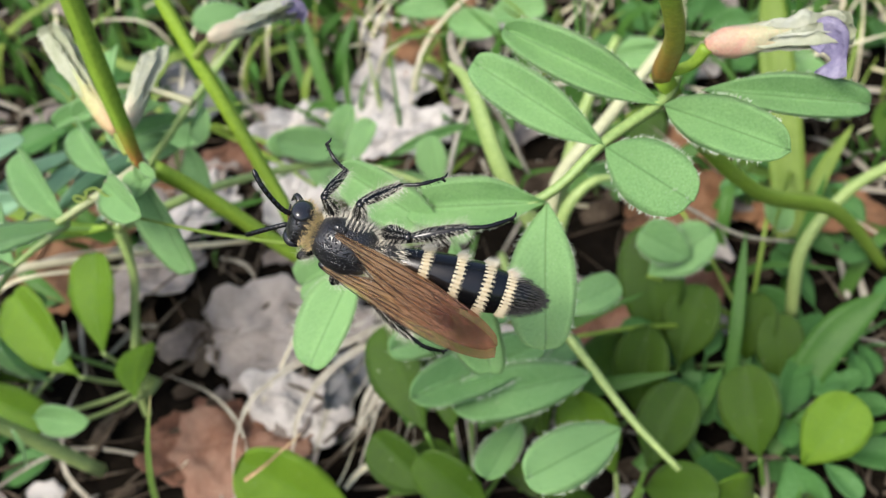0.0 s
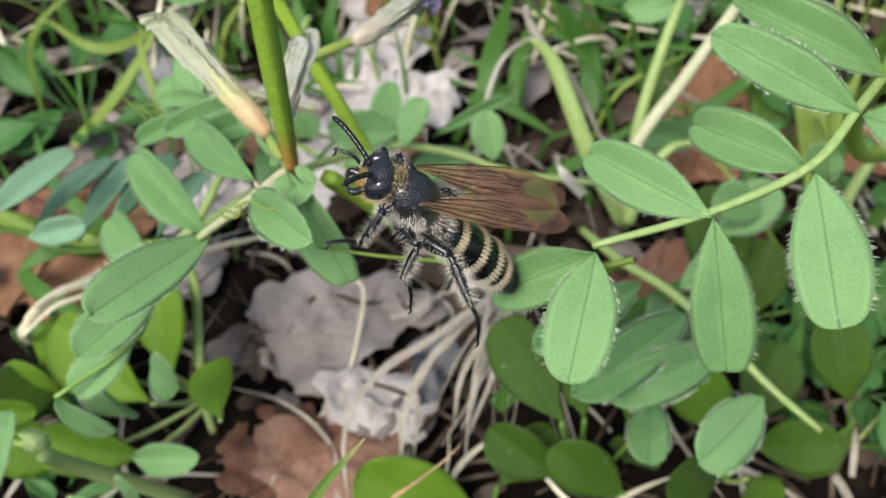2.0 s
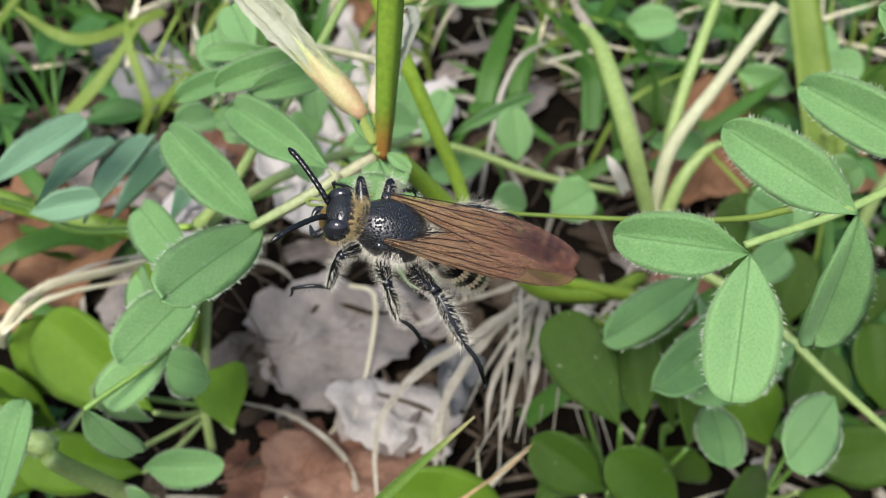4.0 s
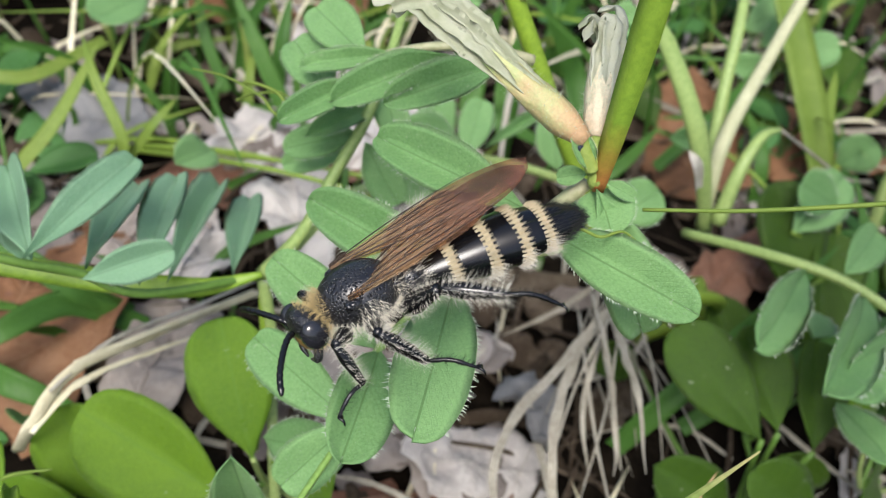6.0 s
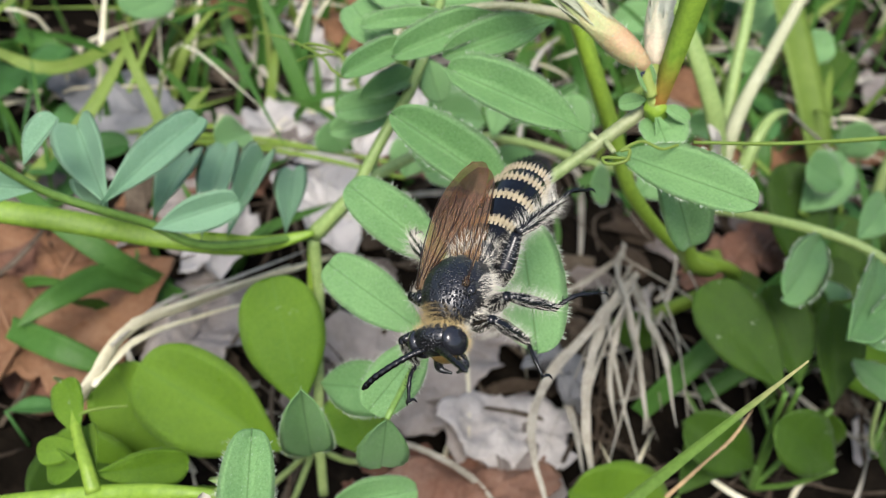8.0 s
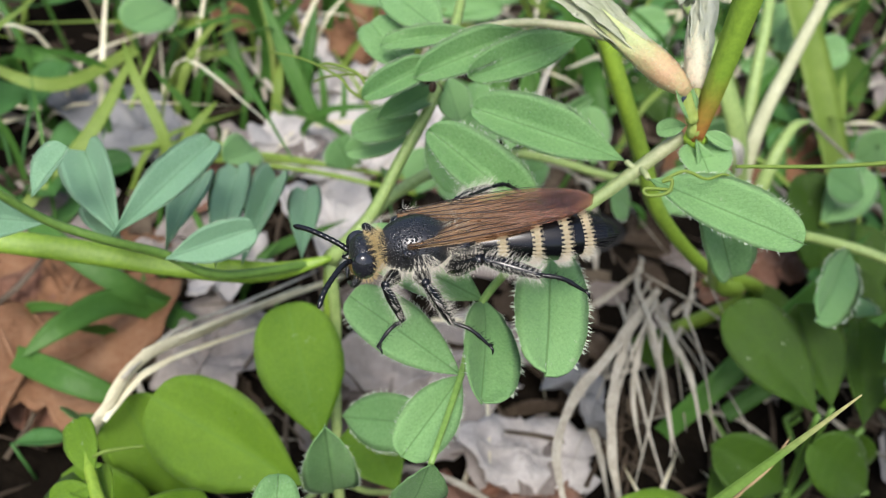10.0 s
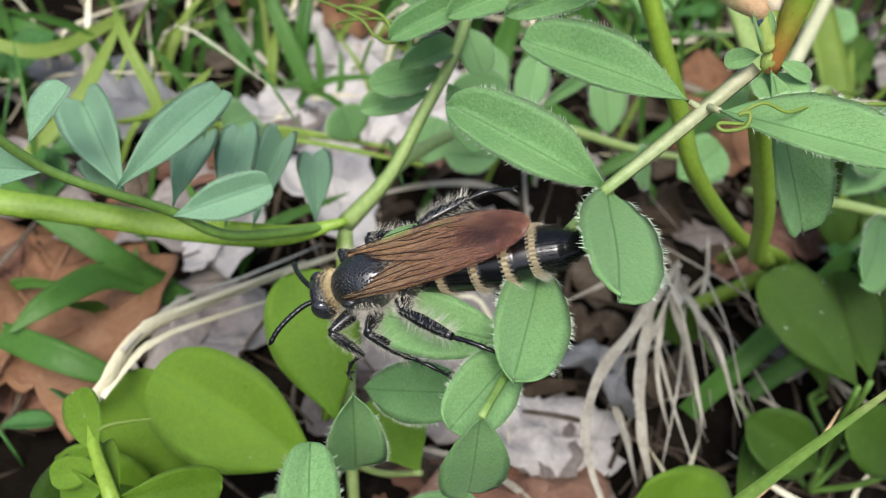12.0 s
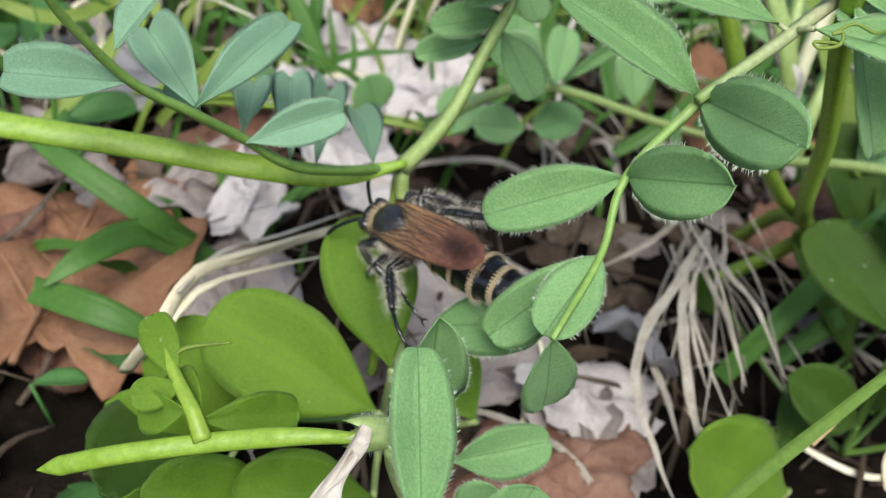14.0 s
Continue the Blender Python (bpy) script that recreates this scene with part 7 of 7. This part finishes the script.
    turn_leaf(leaf_b2, (-0.59, -0.25, -0.48), (
        (0, (-0.98, -1.19, -0.20)),
        (1, (-0.98, -1.19, -0.20)),
        (1.5, (-0.98, -1.18, -0.17)),
        (2, (-1.07, -1.16, -0.24)),
        (4.5, (-1.07, -1.17, -0.28)),
        (5, (-0.96, -1.23, -0.39)),
        (5.5, (-1.09, -1.16, -0.29)),
        (7, (-0.98, -0.96, 0.20)),
        (12, (-1.18, -1.10, -0.67)),
        (12.5, (-1.01, -0.99, 0.15)),
        (13, (-0.51, -1.11, 0.12)),
        (13.5, (-0.56, -1.06, 0.19)),
        (14, (-0.56, -1.06, 0.19)),
    ), sway_a2, 12.5)
    turn_leaf(leaf_e, (-0.87, -0.66, -0.84), (
        (0, (-1.44, 0.19, -0.85)),
        (5.5, (-1.44, 0.19, -0.85)),
        (6, (-1.48, 0.17, -0.82)),
        (6.5, (-1.46, 0.16, -0.68)),
        (7, (-1.49, 0.16, -0.78)),
        (7.5, (-1.45, 0.18, -0.77)),
        (8, (-1.46, 0.18, -0.78)),
        (10.5, (-1.46, 0.18, -0.78)),
        (11, (-1.39, 0.22, -0.84)),
        (11.5, (-1.45, 0.18, -0.81)),
        (13, (-1.62, -0.54, -1.70)),
        (13.5, (-1.87, -0.88, -1.39)),
        (14, (-1.71, -0.76, -1.61)),
    ), sway_a2)
    turn_leaf(leaf_b3, (-0.87, -0.66, -0.84), (
        (0, (-1.44, -1.12, -1.00)),
        (1, (-1.44, -1.12, -1.00)),
        (1.5, (-1.45, -1.10, -1.01)),
        (2, (-1.44, -1.13, -0.99)),
        (4.5, (-1.45, -1.06, -1.09)),
        (6, (-1.45, -0.94, -1.21)),
        (6.5, (-1.47, -1.03, -1.09)),
        (7, (-1.39, -0.93, -1.30)),
        (7.5, (-1.47, -1.02, -1.10)),
        (8, (-1.45, -1.03, -1.13)),
        (10.5, (-1.45, -1.04, -1.12)),
        (11, (-1.45, -1.05, -1.10)),
        (11.5, (-1.44, -1.06, -1.10)),
        (12, (-1.45, -1.05, -1.10)),
        (12.5, (-1.47, -1.10, -0.76)),
        (13, (-1.41, -1.17, -1.07)),
        (13.5, (-1.45, -1.16, -0.99)),
        (14, (-1.47, -1.14, -0.99)),
    ), sway_a2, 12.5)
    turn_leaf(leaf_t, (-1.52, -1.30, -0.87), (
        (0, (-1.31, -1.22, -1.74)),
        (1, (-1.31, -1.22, -1.74)),
        (1.5, (-1.32, -1.23, -1.74)),
        (2, (-1.30, -1.25, -1.74)),
        (4.5, (-1.32, -1.26, -1.74)),
        (5, (-1.31, -1.32, -1.74)),
        (7, (-1.35, -1.31, -1.75)),
        (7.5, (-1.31, -1.29, -1.74)),
        (8, (-1.31, -1.30, -1.74)),
        (12, (-1.21, -1.09, -1.68)),
        (12.5, (-1.33, -1.29, -1.75)),
        (13, (-1.31, -1.29, -1.74)),
        (13.5, (-1.36, -1.35, -1.75)),
        (14, (-1.34, -1.32, -1.75)),
    ), sway_a2)
    turn_leaf(leaf_lb0, (-0.11, -0.27, -0.09), (
        (0, (-1.43, 0.15, 0.58)),
        (0.5, (-1.44, 0.13, 0.57)),
        (14, (-1.44, 0.13, 0.57)),
    ), sway_b)
    turn_leaf(leaf_rb0, (-0.11, -0.27, -0.09), (
        (0, (0.81, -1.10, 0.34)),
        (0.5, (0.80, -1.06, 0.41)),
        (14, (0.80, -1.06, 0.41)),
    ), sway_b)
    turn_leaf(leaf_lb1, (-0.56, -0.76, -0.02), (
        (0, (-1.65, -0.27, 0.60)),
        (0.5, (-1.70, -0.26, 0.49)),
        (1, (-1.70, -0.26, 0.49)),
        (1.5, (-1.70, -0.30, 0.54)),
        (14, (-1.70, -0.30, 0.54)),
    ), sway_b)
    turn_leaf(leaf_rb1, (-0.56, -0.76, -0.02), (
        (0, (0.16, -1.48, 0.18)),
        (0.5, (0.17, -1.49, 0.12)),
        (14, (0.17, -1.49, 0.12)),
    ), sway_b)
    turn_leaf(leaf_lb2, (-1.05, -1.20, -0.19), (
        (0, (-2.29, -1.30, -0.09)),
        (0.5, (-2.20, -1.01, -0.65)),
        (1, (-1.89, -0.34, -0.56)),
        (1.5, (-1.75, -0.20, -0.49)),
        (14, (-1.75, -0.20, -0.49)),
    ), sway_b)
    turn_leaf(leaf_rb2, (-1.05, -1.20, -0.19), (
        (0, (-1.06, -2.32, -0.63)),
        (0.5, (-1.25, -2.32, -0.58)),
        (1, (-1.22, -2.37, -0.40)),
        (1.5, (-1.11, -2.32, -0.62)),
        (14, (-1.11, -2.32, -0.62)),
    ), sway_b)
    turn_leaf(leaf_lb3, (-1.91, -1.45, -0.35), (
        (0, (-2.88, -1.09, 0.23)),
        (0.5, (-2.99, -1.10, -0.71)),
        (1, (-2.91, -0.93, -0.73)),
        (1.5, (-2.91, -0.87, -0.61)),
        (2, (-2.77, -0.63, -0.32)),
        (14, (-2.77, -0.63, -0.32)),
    ), sway_b)
    turn_leaf(leaf_rb3, (-1.91, -1.45, -0.35), (
        (0, (-1.75, -2.27, -1.40)),
        (0.5, (-1.89, -2.20, -1.46)),
        (1, (-1.86, -2.26, -1.42)),
        (1.5, (-1.81, -2.26, -1.42)),
        (2, (-1.80, -2.23, -1.44)),
        (14, (-1.80, -2.23, -1.44)),
    ), sway_b)
    turn_leaf(leaf_lb4, (-2.86, -1.57, -0.50), (
        (0, (-3.70, -1.54, -0.99)),
        (2, (-3.70, -1.54, -0.99)),
        (4.5, (-3.68, -1.12, -0.77)),
        (5, (-3.76, -1.28, -0.74)),
        (14, (-3.76, -1.28, -0.74)),
    ), sway_b)
    turn_leaf(leaf_rb4, (-2.86, -1.57, -0.50), (
        (0, (-3.25, -2.51, -0.77)),
        (2, (-3.22, -2.51, -0.78)),
        (4.5, (-3.24, -2.51, -0.78)),
        (5, (-3.22, -2.51, -0.80)),
        (14, (-3.22, -2.51, -0.80)),
    ), sway_b)

    # ant
    steps = (
        (0, (-3.10, 8.82, 5.31), (-3.31, 8.87, 5.24)),
        (9.6, (-3.10, 8.82, 5.31), (-3.31, 8.87, 5.24)),
        (10.3, (-4.14, 8.80, 4.89), (-3.95, 8.76, 4.95)),
        (10.5, (-4.02, 8.60, 5.10), (-3.86, 8.57, 5.16)),
        (11, (-3.98, 8.65, 5.20), (-3.84, 8.63, 5.26)),
        (11.5, (-3.45, 8.21, 5.68), (-3.19, 8.10, 5.72)),
        (12, (-3.06, 8.22, 5.86), (-2.85, 8.20, 5.96)),
        (14, (-3.56, 7.87, 5.59), (-3.40, 7.86, 5.69)),
    )
    walk(ant, [(t, leaf_turn(p, q, (-0.25, -0.62, 0.74)) @ pose(0, 0, 0, 0, 0, -90)) for t, p, q in steps])


motions()
